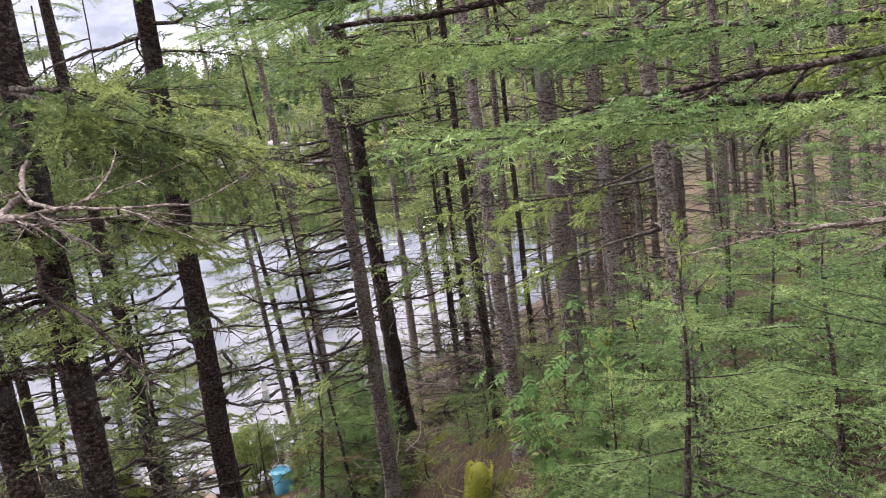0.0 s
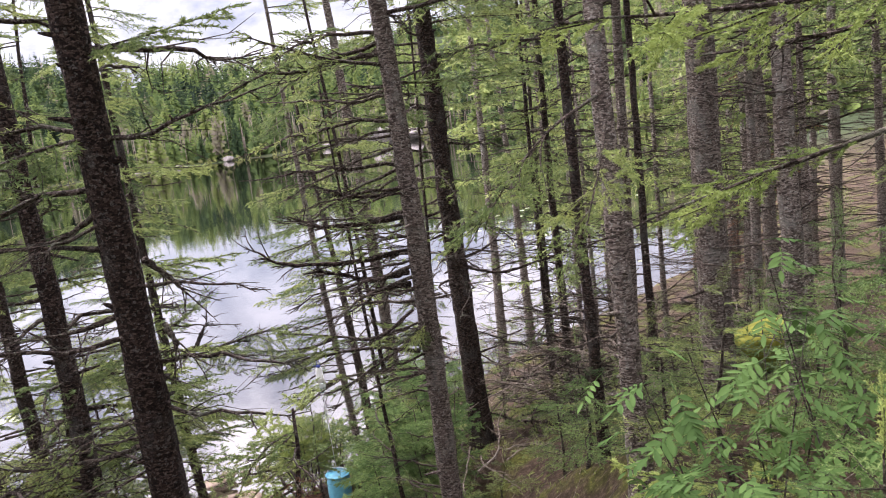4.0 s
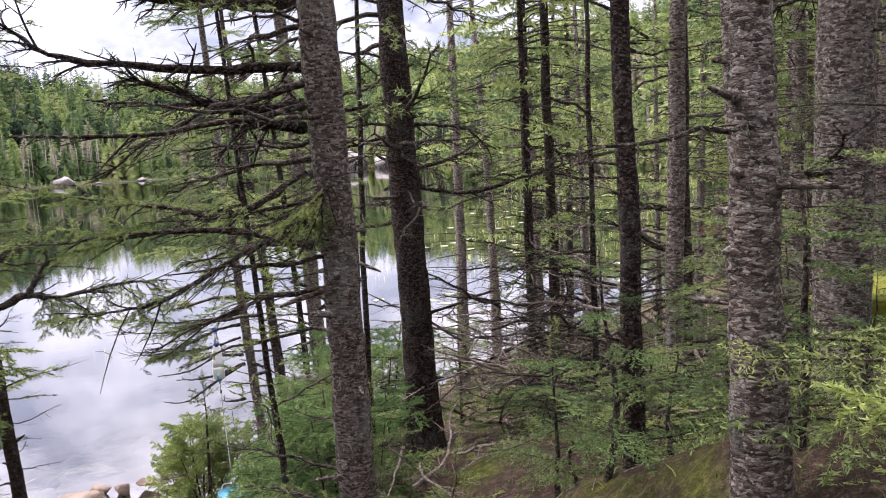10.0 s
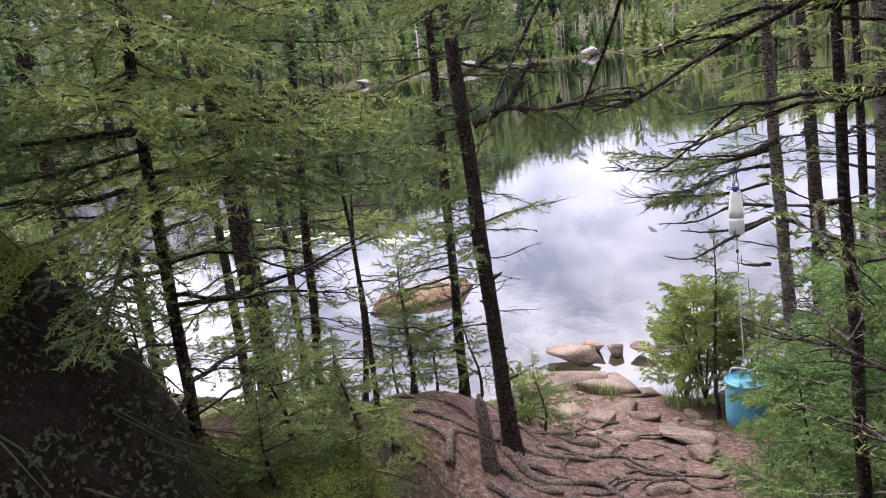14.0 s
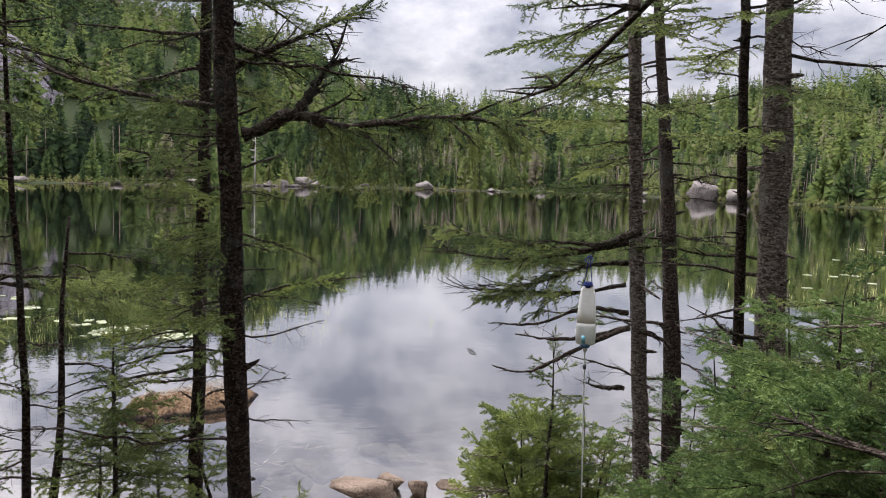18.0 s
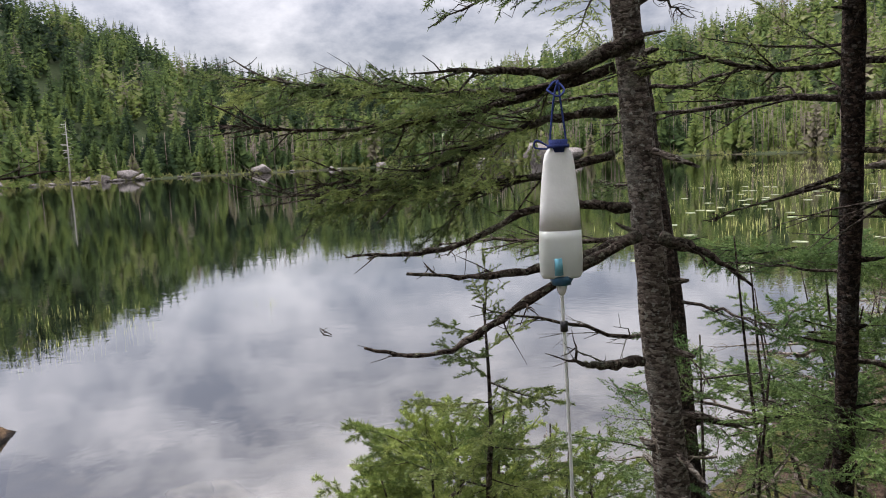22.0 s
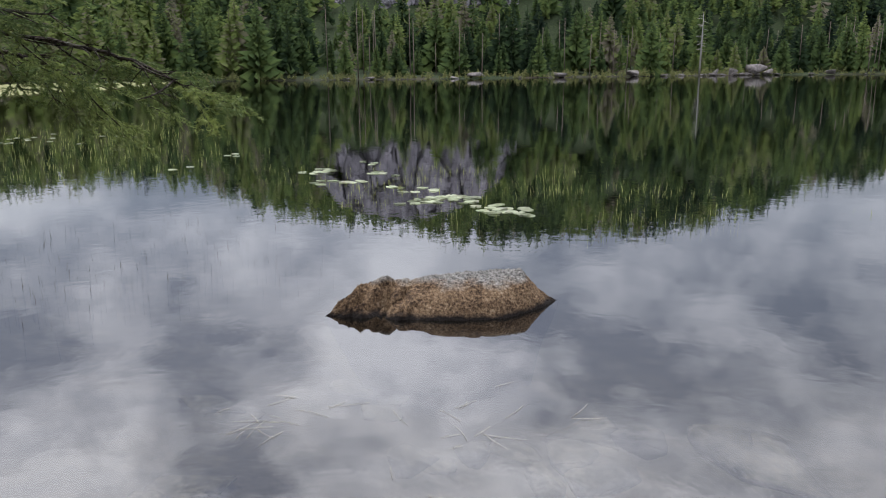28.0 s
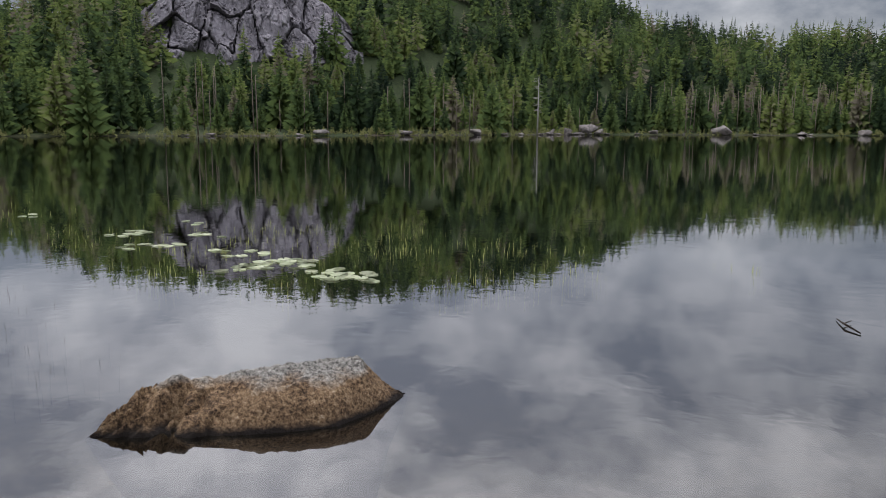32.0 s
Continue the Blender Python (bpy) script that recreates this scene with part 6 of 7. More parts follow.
for k in range(26):
    z = rnd.uniform(3.5, 9.4)
    a = rnd.uniform(0, 6.28)
    tube(g, [(0.05, 0, z), (0.05 + math.cos(a) * rnd.uniform(0.4, 1.1), math.sin(a), z - rnd.uniform(0, 0.4))], [0.05, 0.02], 3)
part("dead_crown", g.mesh("dead_crown", SNAGWOOD), t)


def polar(bearing, r_):
    a = radians(bearing)
    return -3 - math.sin(a) * r_, 12 + math.cos(a) * r_


for k, (bd, extra, a, b_, c_) in enumerate([(45.2, 1.5, 2.6, 1.6, 1.5), (46.4, 1.0, 1.5, 1.2, 1.0), (44.2, 1.2, 2.2, 1.4, 0.9), (47.6, 1.0, 1.3, 1.1, 0.8), (36.0, 1.5, 2.4, 1.8, 1.5), (53.0, 1.0, 1.6, 1.2, 0.7), (58.0, 1.0, 1.3, 1, 0.6), (27.5, 1.0, 1.8, 1.4, 0.9), (31.0, 1.0, 1.4, 1.2, 0.5), (40.5, 1.0, 1.2, 1.0, 0.6), (15.5, 0.5, 5.0, 3.4, 3.6), (13.4, 0.5, 3.6, 3.0, 2.0), (20.0, 1.0, 2.0, 1.4, 1.0), (64, 1, 1.5, 1.2, 0.6)]):
    r_ = 60.0
    while float(shore(*polar(bd, r_))) < extra:
        r_ += 0.5
    x, y = polar(bd, r_)
    rock((x, y), (a, b_, c_), rnd.uniform(0, 360), 90 + k, "pale granite boulder on the far shore" if c_ < 2.5 else "huge pale rounded boulder standing by the far shore", GRANITE_GREY, "far shore boulders", 0.3, 0.7, z=0.2, name="boulder")

for k in range(30):
    bd = rnd.uniform(16, 74) if k % 2 else rnd.gauss(46, 2.5)
    r_ = 60.0
    while float(shore(*polar(bd, r_))) < 0.6:
        r_ += 0.5
    a = rnd.uniform(0.25, 0.75)
    rock(polar(bd, r_), (a * 1.4, a, a * 0.5), rnd.uniform(0, 360), 130 + k, "small pale rock at the far water line", GRANITE_GREY, "far shore rocks", 0.3, 0.6, z=0.1, sub=2)

# cliff on the hillside: upright blocks split by fissures, each with its own face
def blocks(seed, n_, wide, tall):
    r = np.random.default_rng(seed)
    return np.stack([r.uniform(60, 78, n_) / wide, r.uniform(-0.1, 1.1, n_) / tall], -1), r.uniform(-1, 1, n_), r.uniform(-1, 1, (n_, 2))


def block_depth(set_, wide, tall, u, w, tilt):
    """Depth of the block under a point, and how near its edge it is."""
    seeds, deep, lean = set_
    d = np.array([u / wide, w / tall]) - seeds
    e = np.hypot(d[:, 0], d[:, 1])
    k, k2 = np.argsort(e)[:2]
    return float(deep[k] + tilt * np.dot(d[k], lean[k])), float(e[k2] - e[k])


BIG, SMALL = blocks(41, 22, 1.0, 0.34), blocks(42, 230, 1.0, 0.3)
verts, faces = [], []
NC, NR = 190, 72
for i in range(NC + 1):
    for j in range(NR + 1):
        bd = 61.0 + 16 * i / NC
        hz = j / NR
        edge_ = 1 - abs(i / NC * 2 - 1) ** 2.5
        q = Vector((bd * 0.55, hz * 3.2, 0.7))
        jog = 0.12 * noise.noise(q * 5)
        a, ea = block_depth(BIG, 1.0, 0.34, bd + jog + 0.7 * hz, hz, 0.8)
        c_, ec = block_depth(SMALL, 1.0, 0.3, bd + jog + 0.7 * hz, hz + 0.3 * jog, 1.6)
        step_ = 2.6 * a + 0.7 * c_ - 2.2 * math.exp(-(ea / 0.07) ** 2) - 0.4 * math.exp(-(ec / 0.05) ** 2) + 0.35 * noise.noise(q * 14)
        r_ = 172 + hz * 13 - step_ + (1 - edge_) * 8
        x, y = polar(bd, r_)
        verts.append((x, y, 13 + hz * (21 * (0.35 + 0.65 * edge_)) + noise.noise(q * 2) * 1.2))
for i in range(NC):
    for j in range(NR):
        a = i * (NR + 1) + j
        faces.append((a, a + 1, a + NR + 2, a + NR + 1))
g = Geo()
g.add(verts, faces)
tagged(new("cliff", g.mesh("cliff", CLIFF, smooth=False)), "grey fissured rock cliff on the wooded hillside", "cliff", kind="structure")


# ---- water plants ----
def pad_mesh(seed):
    rnd = random.Random(seed)
    bm = bmesh.new()
    c_ = bm.verts.new((0, 0, 0.003))
    rim = []
    for k in range(15):
        a = 0.22 + (2 * math.pi - 0.44) * k / 14
        r_ = rnd.uniform(0.92, 1.05)
        rim.append(bm.verts.new((math.cos(a) * r_, math.sin(a) * r_ * 0.85, 0.006 + 0.03 * rnd.random())))
    for a, b_ in zip(rim, rim[1:]):
        bm.faces.new((c_, a, b_))
    bmesh.ops.solidify(bm, geom=bm.faces[:], thickness=0.008)
    me = bpy.data.meshes.new("lily_pad")
    bm.to_mesh(me)
    bm.free()
    me.materials.append(LILY)
    return me


PADS = [pad_mesh(k) for k in range(4)]
clusters = [(-18.95, 14.3, 3, 0.35), (-16.13, 15.17, 4, 0.3), (-16.1, 15.44, 4, 0.3), (-14.77, 14.79, 3, 0.25), (-14.87, 15.16, 5, 0.3), (-14.69, 15.44, 3, 0.15), (-16.88, 16.44, 3, 0.2), (-15.37, 16.04, 6, 0.22), (-13.92, 15.7, 3, 0.15), (-13.66, 15.78, 3, 0.15), (-13.65, 16.03, 2, 0.1), (-13.45, 16.11, 2, 0.12), (-12.58, 15.33, 1, 0.05), (-12.64, 15.55, 4, 0.16), (-12.74, 15.71, 7, 0.2), (-12.79, 15.97, 7, 0.22), (-12.77, 16.2, 5, 0.18), (-12.56, 16.32, 4, 0.16), (-12.33, 16.07, 2, 0.1), (-11.99, 16.11, 1, 0.05), (-11.99, 16.35, 1, 0.05), (-11.65, 16.18, 7, 0.2), (-11.55, 16.32, 7, 0.2), (-11.68, 16.53, 4, 0.16), (-11.28, 16.41, 3, 0.12), (-17.6, 13.3, 2, 0.4), (-26, 10.4, 6, 0.9), (-24.4, 10.2, 5, 0.8), (-25.2, 11.9, 6, 0.9)]
for x, y, n_, s in clusters:
    for k in range(n_):
        ob = new("lily_pad", PADS[rnd.randrange(4)])
        ob.matrix_world = pose(x + rnd.gauss(0, s * 0.75), y + rnd.gauss(0, s * 0.45), 0.004 + 0.004 * rnd.random(), rnd.uniform(-3, 3), rnd.uniform(-3, 3), rnd.uniform(0, 360)) @ Matrix.Diagonal((0.085, 0.085, 0.06, 1))
        tagged(ob, "pale green lily pad floating on the pond", "lily pad", "lily pads")


def blades(name, label, cat, mat, spots, hlo, hhi, width=0.006, z=-0.25, bend=0.25):
    g = Geo()
    for x, y in spots:
        z0 = z if z is not None else gz(x, y) - 0.02
        h, a = rnd.uniform(hlo, hhi), rnd.uniform(0, 6.28)
        bx, by = math.cos(a) * h * rnd.uniform(0, bend), math.sin(a) * h * rnd.uniform(0, bend)
        w = width * rnd.uniform(0.7, 1.3)
        s = Vector((-math.sin(a), math.cos(a), 0)) * w
        s2 = Vector((math.cos(a), math.sin(a), 0)) * w
        b0, m1, e = Vector((x, y, z0)), Vector((x + bx * 0.35, y + by * 0.35, z0 + (h - z0 * (z is not None)) * 0.6)), Vector((x + bx, y + by, h + (z0 if z is None else 0)))
        g.add([tuple(q) for q in (b0 - s, b0 + s, b0 + s2, m1 - s * 0.8, m1 + s * 0.8, m1 + s2 * 0.8, e)], [(0, 1, 4, 3), (1, 2, 5, 4), (2, 0, 3, 5), (3, 4, 6), (4, 5, 6), (5, 3, 6)])
    tagged(new(name, g.mesh(name, mat)), label, cat, kind="stuff")


def tufts(n_, fx, fy, per=8, s=0.3):
    out = []
    for k in range(n_):
        x, y = fx(), fy()
        out += [(x + rnd.gauss(0, s), y + rnd.gauss(0, s)) for j in range(per)]
    return out


u_ = rnd.uniform
sp = []
for k in range(115):
    a, b_ = rnd.random(), rnd.random()
    x, y = -17.2 + 5.6 * b_ + 2.2 * a, 13.7 + 5.6 * a + 0.9 * b_
    if math.sin(x * 3.1 + 1.7 * math.sin(y * 2.3)) > 0.35:
        continue
    sp += [(x + rnd.gauss(0, 0.22), y + rnd.gauss(0, 0.22)) for j in range(9)]
blades("pond_reeds", "sparse pale green rushes standing in shallow water", "reeds", REED, sp, 0.025, 0.095, 0.005, bend=0.7)
sp = tufts(60, lambda: u_(-13, -9.5), lambda: u_(10.9, 13.3), 4, 0.3) + tufts(40, lambda: u_(-16, -11.5), lambda: u_(16.5, 19.5), 6, 0.4)
blades("thin_reeds", "thin dark rush stems bent in the water", "reeds", BARK_TWIG, sp, 0.03, 0.09, 0.003, bend=0.7)
sp = tufts(230, lambda: u_(-30, -17), lambda: u_(8, 14), 5, 0.5)
blades("left_reeds", "rushes in the shallows along the bank", "reeds", REED, sp, 0.03, 0.11, 0.006, bend=0.6)
sp = tufts(420, lambda: u_(-6, 9), lambda: u_(28, 90), 9, 0.45)
sp = [q for q in sp if float(shore(*q)) < -0.3]
blades("marsh_reeds", "rushes and sedge in the shallow bay", "reeds", REED, sp, 0.05, 0.19, 0.008, bend=0.5)
for k in range(60):
    x, y = rnd.uniform(-6, 2), rnd.uniform(24, 50)
    if float(shore(x, y)) > -0.5:
        continue
    ob = new("lily_pad", PADS[k % 4])
    ob.matrix_world = pose(x, y, 0.006, 0, 0, rnd.uniform(0, 360)) @ Matrix.Diagonal((0.16, 0.16, 0.16, 1))
    tagged(ob, "pale green lily pad floating on the pond", "lily pad", "lily pads")
# floating mat of sedge along the left bank
g = Geo()
ring = [(-56, 5), (-62, 8), (-72, 13), (-90, 18), (-104, 22), (-106, 4), (-70, -2)]
g.add([(x, y, 0.05) for x, y in ring], [tuple(range(len(ring)))])
tagged(new("sedge_mat", g.mesh("sedge_mat", SEDGE)), "floating mat of pale sedge along the bank", "sedge", kind="stuff")

# floating stick
g = Geo()
tube(g, [(-0.2, 0, 0.01), (0, 0.03, 0.025), (0.25, 0.0, 0.012)], [0.006, 0.009, 0.004], 5)
tube(g, [(0.05, 0.03, 0.02), (0.16, -0.08, 0.02)], [0.007, 0.003], 4)
ob = new("floating_stick", g.mesh("floating_stick", BARK_DARK))
ob.matrix_world = pose(-7.55, 18.6, 0, 0, 0, 140)
tagged(ob, "short dark stick floating on the pond", "stick")

# pale rush stems lying on the water
g = Geo()
for cx, cy, n_, spread_ in ((-7.0, 12.5, 9, 0.06), (-7.2, 12.6, 6, 0.1), (-6.72, 13.56, 8, 0.12), (-6.55, 13.38, 5, 0.1), (-6.49, 13.89, 2, 0.05), (-7.04, 12.94, 3, 0.1), (-6.1, 12.9, 3, 0.15)):
    for k in range(n_):
        a, L = rnd.uniform(0, 6.28), rnd.uniform(0.06, 0.22)
        x, y = cx + rnd.gauss(0, spread_), cy + rnd.gauss(0, spread_)
        tube(g, [(x, y, 0.003), (x + math.cos(a) * L * 0.5, y + math.sin(a) * L * 0.5, 0.005), (x + math.cos(a + 0.08) * L, y + math.sin(a + 0.08) * L, 0.003)], [0.0008, 0.0008, 0.0005], 4)
tagged(new("floating_stems", g.mesh("floating_stems", STRAW)), "pale broken rush stems floating on the pond", "reeds", kind="stuff")

# ---- roots and stump on the path ----
ROOTS = [[(-3.9, 10.85), (-3.75, 10.98), (-3.5, 11.1), (-3.4, 11.3), (-3.5, 11.7)], [(-4.85, 10.55), (-4.62, 10.72), (-4.3, 10.85), (-3.95, 10.83)], [(-4.35, 10.42), (-4.2, 10.58), (-3.95, 10.75)], [(-4.35, 11.45), (-3.98, 11.28), (-3.72, 11.22), (-3.45, 11.28)],
         [(-3.78, 10.2), (-4.05, 10.52), (-3.92, 10.8)], [(-3.75, 10.55), (-3.5, 10.6), (-3.25, 10.63)], [(-3.85, 10.75), (-3.5, 10.7), (-3.2, 10.88), (-2.9, 10.86)], [(-3.58, 11.42), (-3.95, 11.52), (-4.25, 11.55)], [(-3.0, 11.35), (-2.75, 11.28), (-2.55, 11.34)], [(-4.0, 10.92), (-3.72, 10.8), (-3.58, 10.8), (-3.4, 10.86)], [(-4.88, 10.28), (-4.38, 10.2), (-4.0, 10.33), (-3.7, 10.4)], [(-3.4, 10.13), (-3.01, 10.36), (-2.61, 10.48), (-2.3, 10.75)], [(-4.1, 9.8), (-3.75, 10.05), (-3.45, 10.1), (-3.1, 10.15)], [(-3.6, 10.35), (-3.3, 10.4), (-3.0, 10.6)]]
for row in [[(x, y, 0) for x, y in r] for r in ROOTS]:
    line = spline(row, 5)
    pts = [Vector((q.x, q.y, gz(q.x, q.y) + 0.008 + 0.016 * math.sin(i * 0.8))) - ta.location for i, q in enumerate(line)]
    g = Geo()
    thick = rnd.choice((0.018, 0.022, 0.028, 0.034))
    tube(g, pts, [thick * (1 - 0.6 * i / len(pts)) * rnd.uniform(0.75, 1.3) for i in range(len(pts))], 8)
    part("root", g.mesh("root", ROOTWOOD), ta, label="exposed weathered root")
for k in range(44):
    y = rnd.uniform(8.6, 12.2)
    x = float(trail_x(y)) + rnd.uniform(-1.3, 0.8)
    a, L = rnd.uniform(0, 6.28), rnd.uniform(0.25, 0.7)
    pts = []
    for i in range(5):
        px, py = x + math.cos(a + 0.25 * i) * L * i / 4, y + math.sin(a + 0.25 * i) * L * i / 4
        pts.append((px, py, gz(px, py) + 0.008))
    g = Geo()
    tube(g, pts, [0.014, 0.016, 0.013, 0.01, 0.004], 5)
    tagged(new("surface_root", g.mesh("surface_root", ROOTWOOD)), "thin bare root winding over the path", "root", "path roots")
g = Geo()
sx, sy = -3.72, 10.49
s0 = gz(sx, sy)
tube(g, [(0, 0, -0.2), (0.0, 0.0, 0.05), (-0.03, 0.02, 0.25), (-0.06, 0.03, 0.42), (-0.07, 0.03, 0.5)], [0.07, 0.058, 0.046, 0.036, 0.01], 8)
st = new("broken_stub", g.mesh("broken_stub", ROOTWOOD))
st.location = (sx, sy, s0)
tagged(st, "broken weathered sapling stub among roots", "stump")
g = Geo()
tube(g, [(0, 0, -0.2), (0.0, 0.0, 0.1), (0.02, 0.0, 0.3), (0.03, 0.0, 0.45)], [0.06, 0.055, 0.05, 0.008], 8)
st = new("broken_stub", g.mesh("broken_stub", ROOTWOOD))
st.location = (-4.55, 9.98, gz(-4.55, 9.98))
tagged(st, "jagged broken stub beside a slim trunk", "stump")


# ---- hanging water bag and container ----
bag = thing("water_filter_bag", (-3.08, 12.58, 1.75), "milky half-full gravity water bag hanging from a spruce limb", "water bag")
bag.scale = (0.92, 0.92, 0.9)


def sheet_body(name, levels, mat, label=""):
    """A flat-sided pouch: rows of height, half width, half depth."""
    g = Geo()
    S = 20
    verts, faces = [], []
    for z, w, d in levels:
        for k in range(S):
            a = 2 * math.pi * k / S
            c_, s_ = math.cos(a), math.sin(a)
            verts.append((math.copysign(abs(c_) ** 0.6, c_) * w, math.copysign(abs(s_) ** 0.9, s_) * d, z))
    for i in range(len(levels) - 1):
        for k in range(S):
            a, b_ = i * S + k, i * S + (k + 1) % S
            faces.append((a, b_, b_ + S, a + S))
    faces += [tuple(range(S))[::-1], tuple(range((len(levels) - 1) * S, len(levels) * S))]
    g.add(verts, faces)
    ob = part(name, g.mesh(name, mat), bag, pose(0, 0, 0, 0, 0, 22), label)
    return ob


sheet_body("pouch", [(0.135, 0.0575, 0.034), (0.2, 0.054, 0.03), (0.27, 0.048, 0.025), (0.32, 0.0425, 0.021), (0.345, 0.038, 0.019), (0.357, 0.031, 0.018), (0.362, 0.025, 0.018)], BAG)
sheet_body("water_fill", [(0.0, 0.052, 0.022), (0.012, 0.058, 0.032), (0.06, 0.06, 0.038), (0.11, 0.0585, 0.036), (0.134, 0.0575, 0.034)], BAGWATER, "cloudy water filling the lower half")
g = Geo()
tube(g, [(0, 0, 0.35), (0, 0, 0.385)], [0.022, 0.026], 14)
tube(g, [(0, 0, 0.362), (0, 0, 0.372)], [0.03, 0.03], 14)
part("neck_wrap", g.mesh("neck_wrap", CORD), bag, label="navy cord wound round the neck")
g = Geo()
for sgn in (-1, 1):
    tube(g, spline([(0.024 * sgn, 0, 0.33), (0.02 * sgn, 0, 0.4), (0.008 * sgn, 0, 0.5), (0.004, 0, 0.545)], 4), [0.0028] * 13, 5)
tube(g, spline([(-0.02, 0.02, 0.365), (-0.055, 0.025, 0.385), (-0.06, 0.025, 0.365), (-0.02, 0.02, 0.36)], 5), [0.0028] * 16, 5)
tube(g, spline([(-0.015, 0.03, 0.35), (-0.03, 0.04, 0.29), (-0.025, 0.04, 0.23), (-0.018, 0.04, 0.2)], 4), [0.0022] * 13, 5)
tube(g, spline([(-0.026, 0, 0.52), (0.0, 0.028, 0.545), (0.02, 0, 0.52), (0.0, -0.026, 0.5), (-0.026, 0, 0.52)], 4), [0.003] * 17, 5)
part("hanging_cord", g.mesh("hanging_cord", CORD), bag, pose(0, 0, 0, 0, 0, 22))
g = Geo()
tube(g, [(0, 0, 0.006), (0, 0, -0.004), (0, 0, -0.012), (0, 0, -0.02)], [0.03, 0.033, 0.028, 0.026], 16)
part("cap", g.mesh("cap", BLUE), bag, label="blue screw cap")
g = Geo()
tube(g, [(0, -0.026, 0.012), (0, -0.032, 0.06)], [0.014, 0.013], 12)
part("filter_core", g.mesh("filter_core", CORE), bag, label="blue filter core showing through")
g = Geo()
tube(g, [(0, 0, -0.018), (0, 0, -0.04), (0, 0, -0.05)], [0.016, 0.012, 0.007], 12)
part("outlet", g.mesh("outlet", HOSE), bag, label="white outlet nozzle")
g = Geo()
tube(g, spline([(0, 0, -0.045), (0.008, 0.0, -0.3), (0.01, 0.03, -0.8), (-0.02, 0.12, -1.2)], 8), [0.005] * 25, 8)
part("hose", g.mesh("hose", HOSE), bag, label="milky hose running down to the container")
g = Geo()
tube(g, [(0.004, 0, -0.125), (0.004, 0, -0.155)], [0.011, 0.011], 8)
part("hose_clamp", g.mesh("hose_clamp", BLACK), bag, label="black hose clamp")

can = thing("water_container", (-3.1, 12.72, gz(-3.1, 12.72) - 0.02), "teal plastic water container standing on the bank", "water container")
g = Geo()
levels = [(0.0, 0.135), (0.015, 0.15), (0.1, 0.156), (0.2, 0.155), (0.3, 0.153), (0.36, 0.15), (0.385, 0.135), (0.39, 0.05)]
tube(g, [(0, 0, z) for z, r_ in levels], [r_ for z, r_ in levels], 26)
part("body", g.mesh("body", TEAL), can)
g = Geo()
tube(g, [(0, 0, 0.345), (0, 0, 0.352), (0, 0, 0.365), (0, 0, 0.372)], [0.153, 0.163, 0.163, 0.152], 26)
part("rim", g.mesh("rim", TEAL), can)
g = Geo()
tube(g, spline([(-0.14, 0, 0.36), (-0.1, 0.0, 0.44), (0.1, 0.0, 0.44), (0.14, 0, 0.36)], 6), [0.006] * 19, 6)
part("handle", g.mesh("handle", HOSE), can, label="pale carrying handle")

# ---- dead brush and litter ----
for k, (x, y, s, n_) in enumerate([(0.25, 10.9, 0.9, 26), (-0.1, 11.5, 0.8, 20), (0.9, 9.9, 0.8, 16), (-1.9, 5.9, 0.8, 30), (-1.45, 6.0, 0.55, 44), (-2.4, 6.1, 0.8, 22), (-1.5, 5.65, 0.45, 44), (0.4, 10.9, 0.75, 60), (0.75, 10.3, 0.7, 50), (-0.1, 10.9, 0.7, 46), (0.6, 11.6, 0.9, 22), (1.6, 10.9, 0.8, 16), (-0.4, 9.9, 0.7, 14), (1.1, 12.4, 0.9, 20), (-1.2, 12.9, 0.7, 14)]):
    t = thing("brush_pile", (x, y, gz(x, y)), "tangle of pale dead branches on the forest floor", "brush pile", "dead brush")
    for i in range(n_):
        a = rnd.uniform(0, 6.28)
        part("dead_branch", DEAD_PALE[i % 4] if i % 3 == 0 else DEAD[i % 7], t, aim((rnd.uniform(-0.4, 0.4), rnd.uniform(-0.4, 0.4), rnd.uniform(0.02, 0.4 if n_ < 40 else 1.0)), (math.cos(a), math.sin(a), rnd.uniform(-0.25, 0.6)), s * rnd.uniform(0.6, 1.3)))
g = Geo()
for k in range(2600):
    x, y = rnd.uniform(-6, 4), rnd.uniform(0, 13)
    if float(shore(x, y)) < 0.2 or (-4 < x < -1.7 and 6.2 < y < 8.9):
        continue
    a, L = rnd.uniform(0, 6.28), rnd.uniform(0.05, 0.3)
    z = gz(x, y) + 0.008
    x2, y2 = x + math.cos(a) * L, y + math.sin(a) * L
    tube(g, [(x, y, z), (x2, y2, gz(x2, y2) + rnd.uniform(0.005, 0.03))], [0.003, 0.0016], 3, 0, False)
tagged(new("twig_litter", g.mesh("twig_litter", DEADWOOD)), "dry twigs strewn over the forest floor", "twigs", kind="stuff")
g = Geo()
r3 = np.random.default_rng(9)
for k in range(1100):
    x, y = rnd.uniform(-0.9, 4.5), rnd.uniform(2.5, 14)
    if float(shore(x, y)) < 0.3 or abs(x - float(trail_x(y))) < 0.55:
        continue
    z = gz(x, y)
    for j in range(2):
        a = rnd.uniform(0, 6.28)
        h = rnd.uniform(0.06, 0.2)
        needles(g, r3, (x, y, z), (x + math.cos(a) * h, y + math.sin(a) * h, z + h * rnd.uniform(0.3, 0.8)), 0.008, 0.022, 0.006, 0)
tagged(new("moss_tufts", g.mesh("moss_tufts", NEEDLE)), "tufts of moss and tiny seedlings on the forest floor", "moss", kind="stuff")
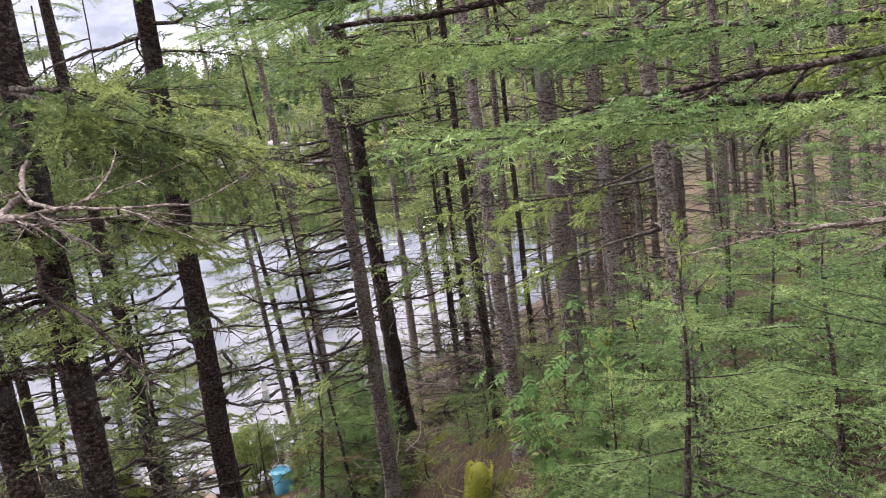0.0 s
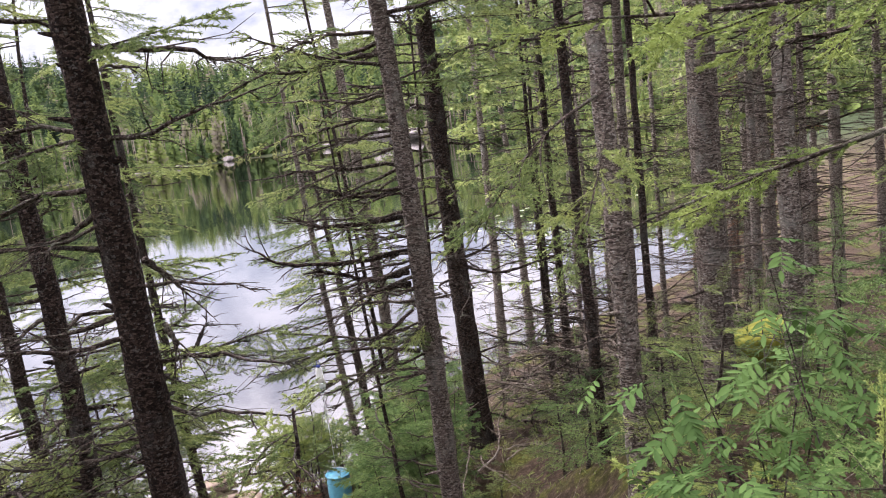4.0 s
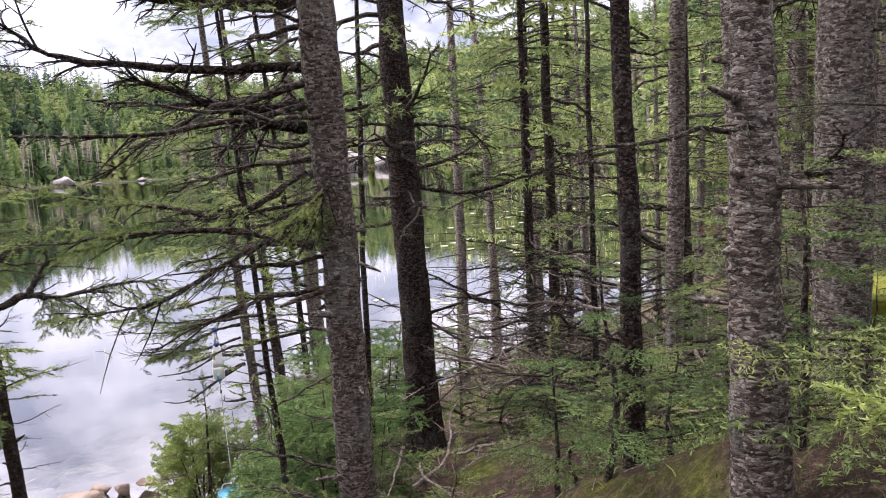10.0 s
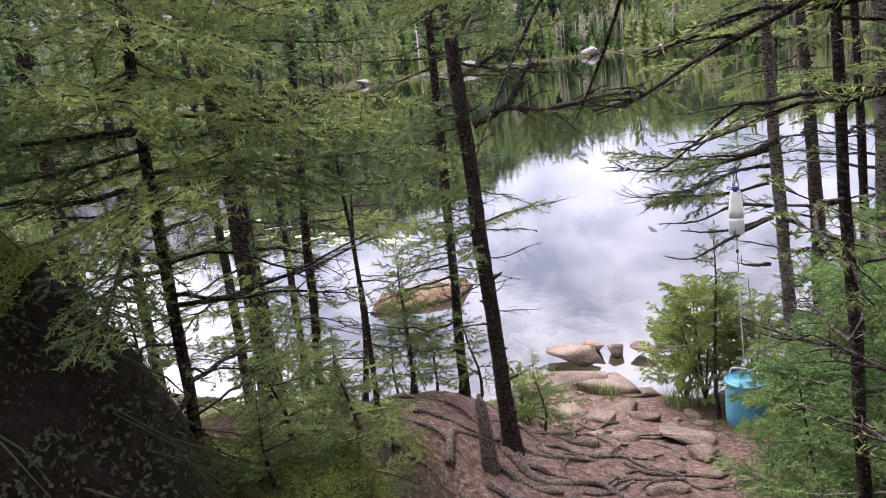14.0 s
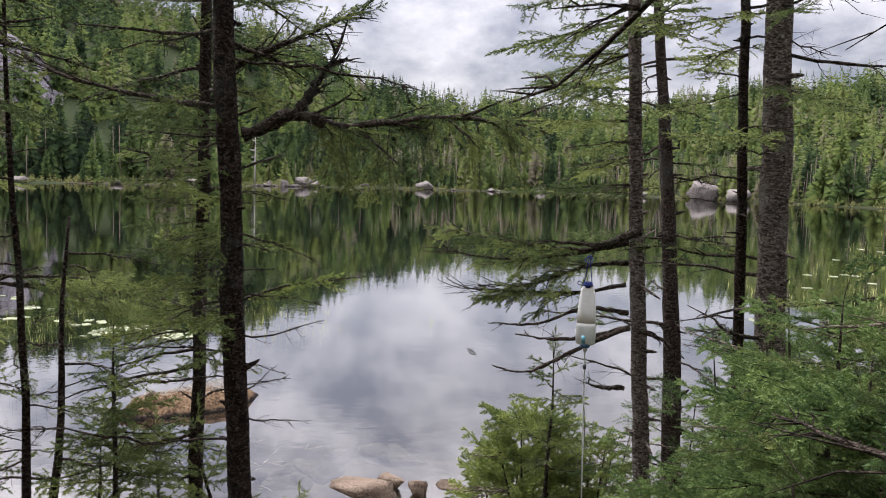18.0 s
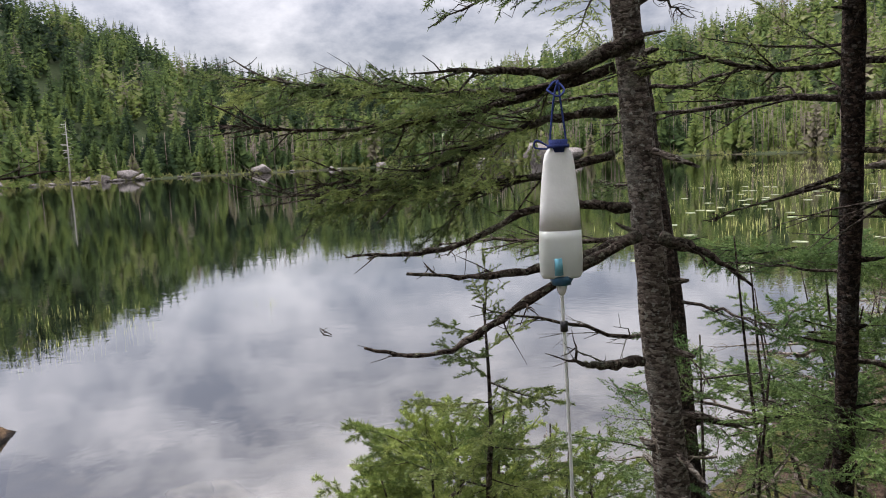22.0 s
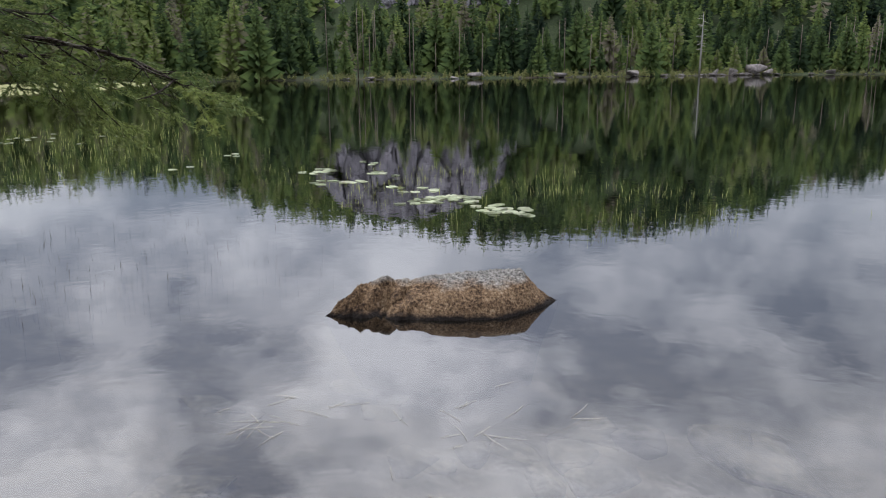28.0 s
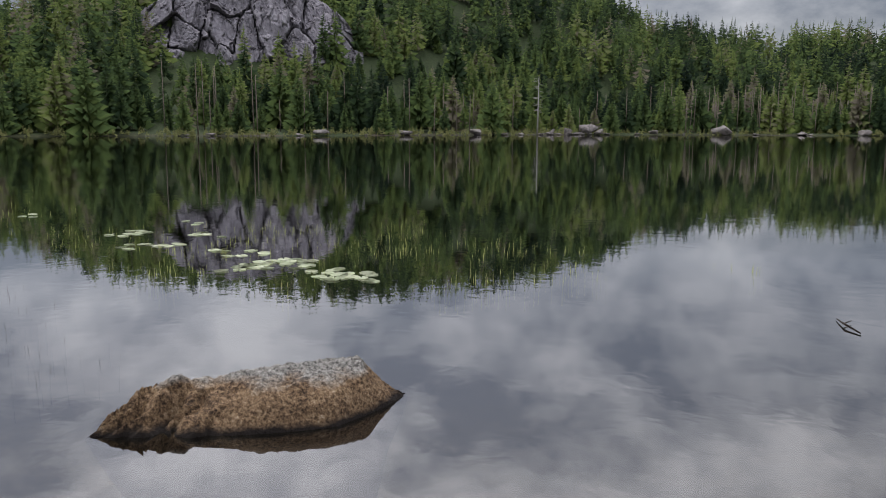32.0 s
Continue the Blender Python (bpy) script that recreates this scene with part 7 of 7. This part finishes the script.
# the bank, its shade painted dark: moss cushions above, litter and roots on its face
g, g2 = Geo(), Geo()
NB = 42000
bx_, by_ = r3.uniform(-3.6, -1.6, NB), r3.uniform(6.5, 9.3, NB)
bz_ = ground(bx_, by_)
ex_, ey_ = (ground(bx_ + 0.05, by_) - bz_) / 0.05, (ground(bx_, by_ + 0.05) - bz_) / 0.05
for k in range(NB):
    x, y, z, sx_, sy_ = float(bx_[k]), float(by_[k]), float(bz_[k]), float(ex_[k]), float(ey_[k])
    if abs(x - float(trail_x(y))) < 0.7:
        continue
    steep = math.hypot(sx_, sy_)
    up = Vector((-sx_, -sy_, 1)).normalized()
    p = Vector((x, y, z))
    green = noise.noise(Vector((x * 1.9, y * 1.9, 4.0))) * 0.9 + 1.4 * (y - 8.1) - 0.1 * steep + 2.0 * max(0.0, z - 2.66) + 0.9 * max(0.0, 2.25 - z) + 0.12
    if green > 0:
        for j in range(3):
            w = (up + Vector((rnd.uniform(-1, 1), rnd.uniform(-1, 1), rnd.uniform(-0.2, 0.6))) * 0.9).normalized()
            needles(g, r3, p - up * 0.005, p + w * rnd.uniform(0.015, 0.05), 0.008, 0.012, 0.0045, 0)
    elif k % 2 == 0:
        a = Vector((rnd.uniform(-1, 1), rnd.uniform(-1, 1), rnd.uniform(-1, 1))).normalized() * rnd.uniform(0.005, 0.014)
        c_ = up.cross(a).normalized() * rnd.uniform(0.003, 0.009)
        q = p + up * 0.006
        g2.add([tuple(q - a), tuple(q + c_), tuple(q + a + up * 0.006), tuple(q - c_ + up * 0.004)], [(0, 1, 2, 3)])
    if k % 160 == 0 and steep > 0.8:
        dn = Vector((-sx_, -sy_, -steep)).normalized()
        L = rnd.uniform(0.1, 0.35)
        tube(g2, [p + up * 0.005, p + dn * L * 0.5 + up * 0.04, p + dn * L + up * rnd.uniform(0.01, 0.06)], [0.003, 0.0025, 0.001], 4)
tagged(new("bank_moss", g.mesh("bank_moss", MOSS_SHADED)), "green moss covering the earth bank, shade put into its colour", "moss", kind="stuff")
# litter colour is lowered to stand in for the trees' shade
tagged(new("bank_litter", g2.mesh("bank_litter", plain("shade_darkened_litter", (0.045, 0.047, 0.026), 0.9), smooth=False)), "leaf litter and rootlets on the earth bank, coloured dark for shade", "litter", kind="stuff")
sp = [(rnd.uniform(-0.2, 4), rnd.uniform(2, 11)) for k in range(1500)]
sp = [q for q in sp if abs(q[0] - float(trail_x(q[1]))) > 0.6]
blades("undergrowth", "low green plants and moss tips on the forest floor", "plants", NEEDLE, sp, 0.02, 0.06, 0.004, None, 1.2)
sp = tufts(8, lambda: u_(-3.95, -3.7), lambda: u_(12.9, 13.15), 14, 0.05) + tufts(5, lambda: u_(-4.7, -4.3), lambda: u_(12.6, 12.9), 8, 0.05) + tufts(6, lambda: u_(-4.7, -4.3), lambda: u_(11.6, 12.0), 8, 0.06)
blades("shore_grass", "bright grass tufts between the shore stones", "grass", GRASS, sp, 0.1, 0.24, 0.004, None, 0.5)
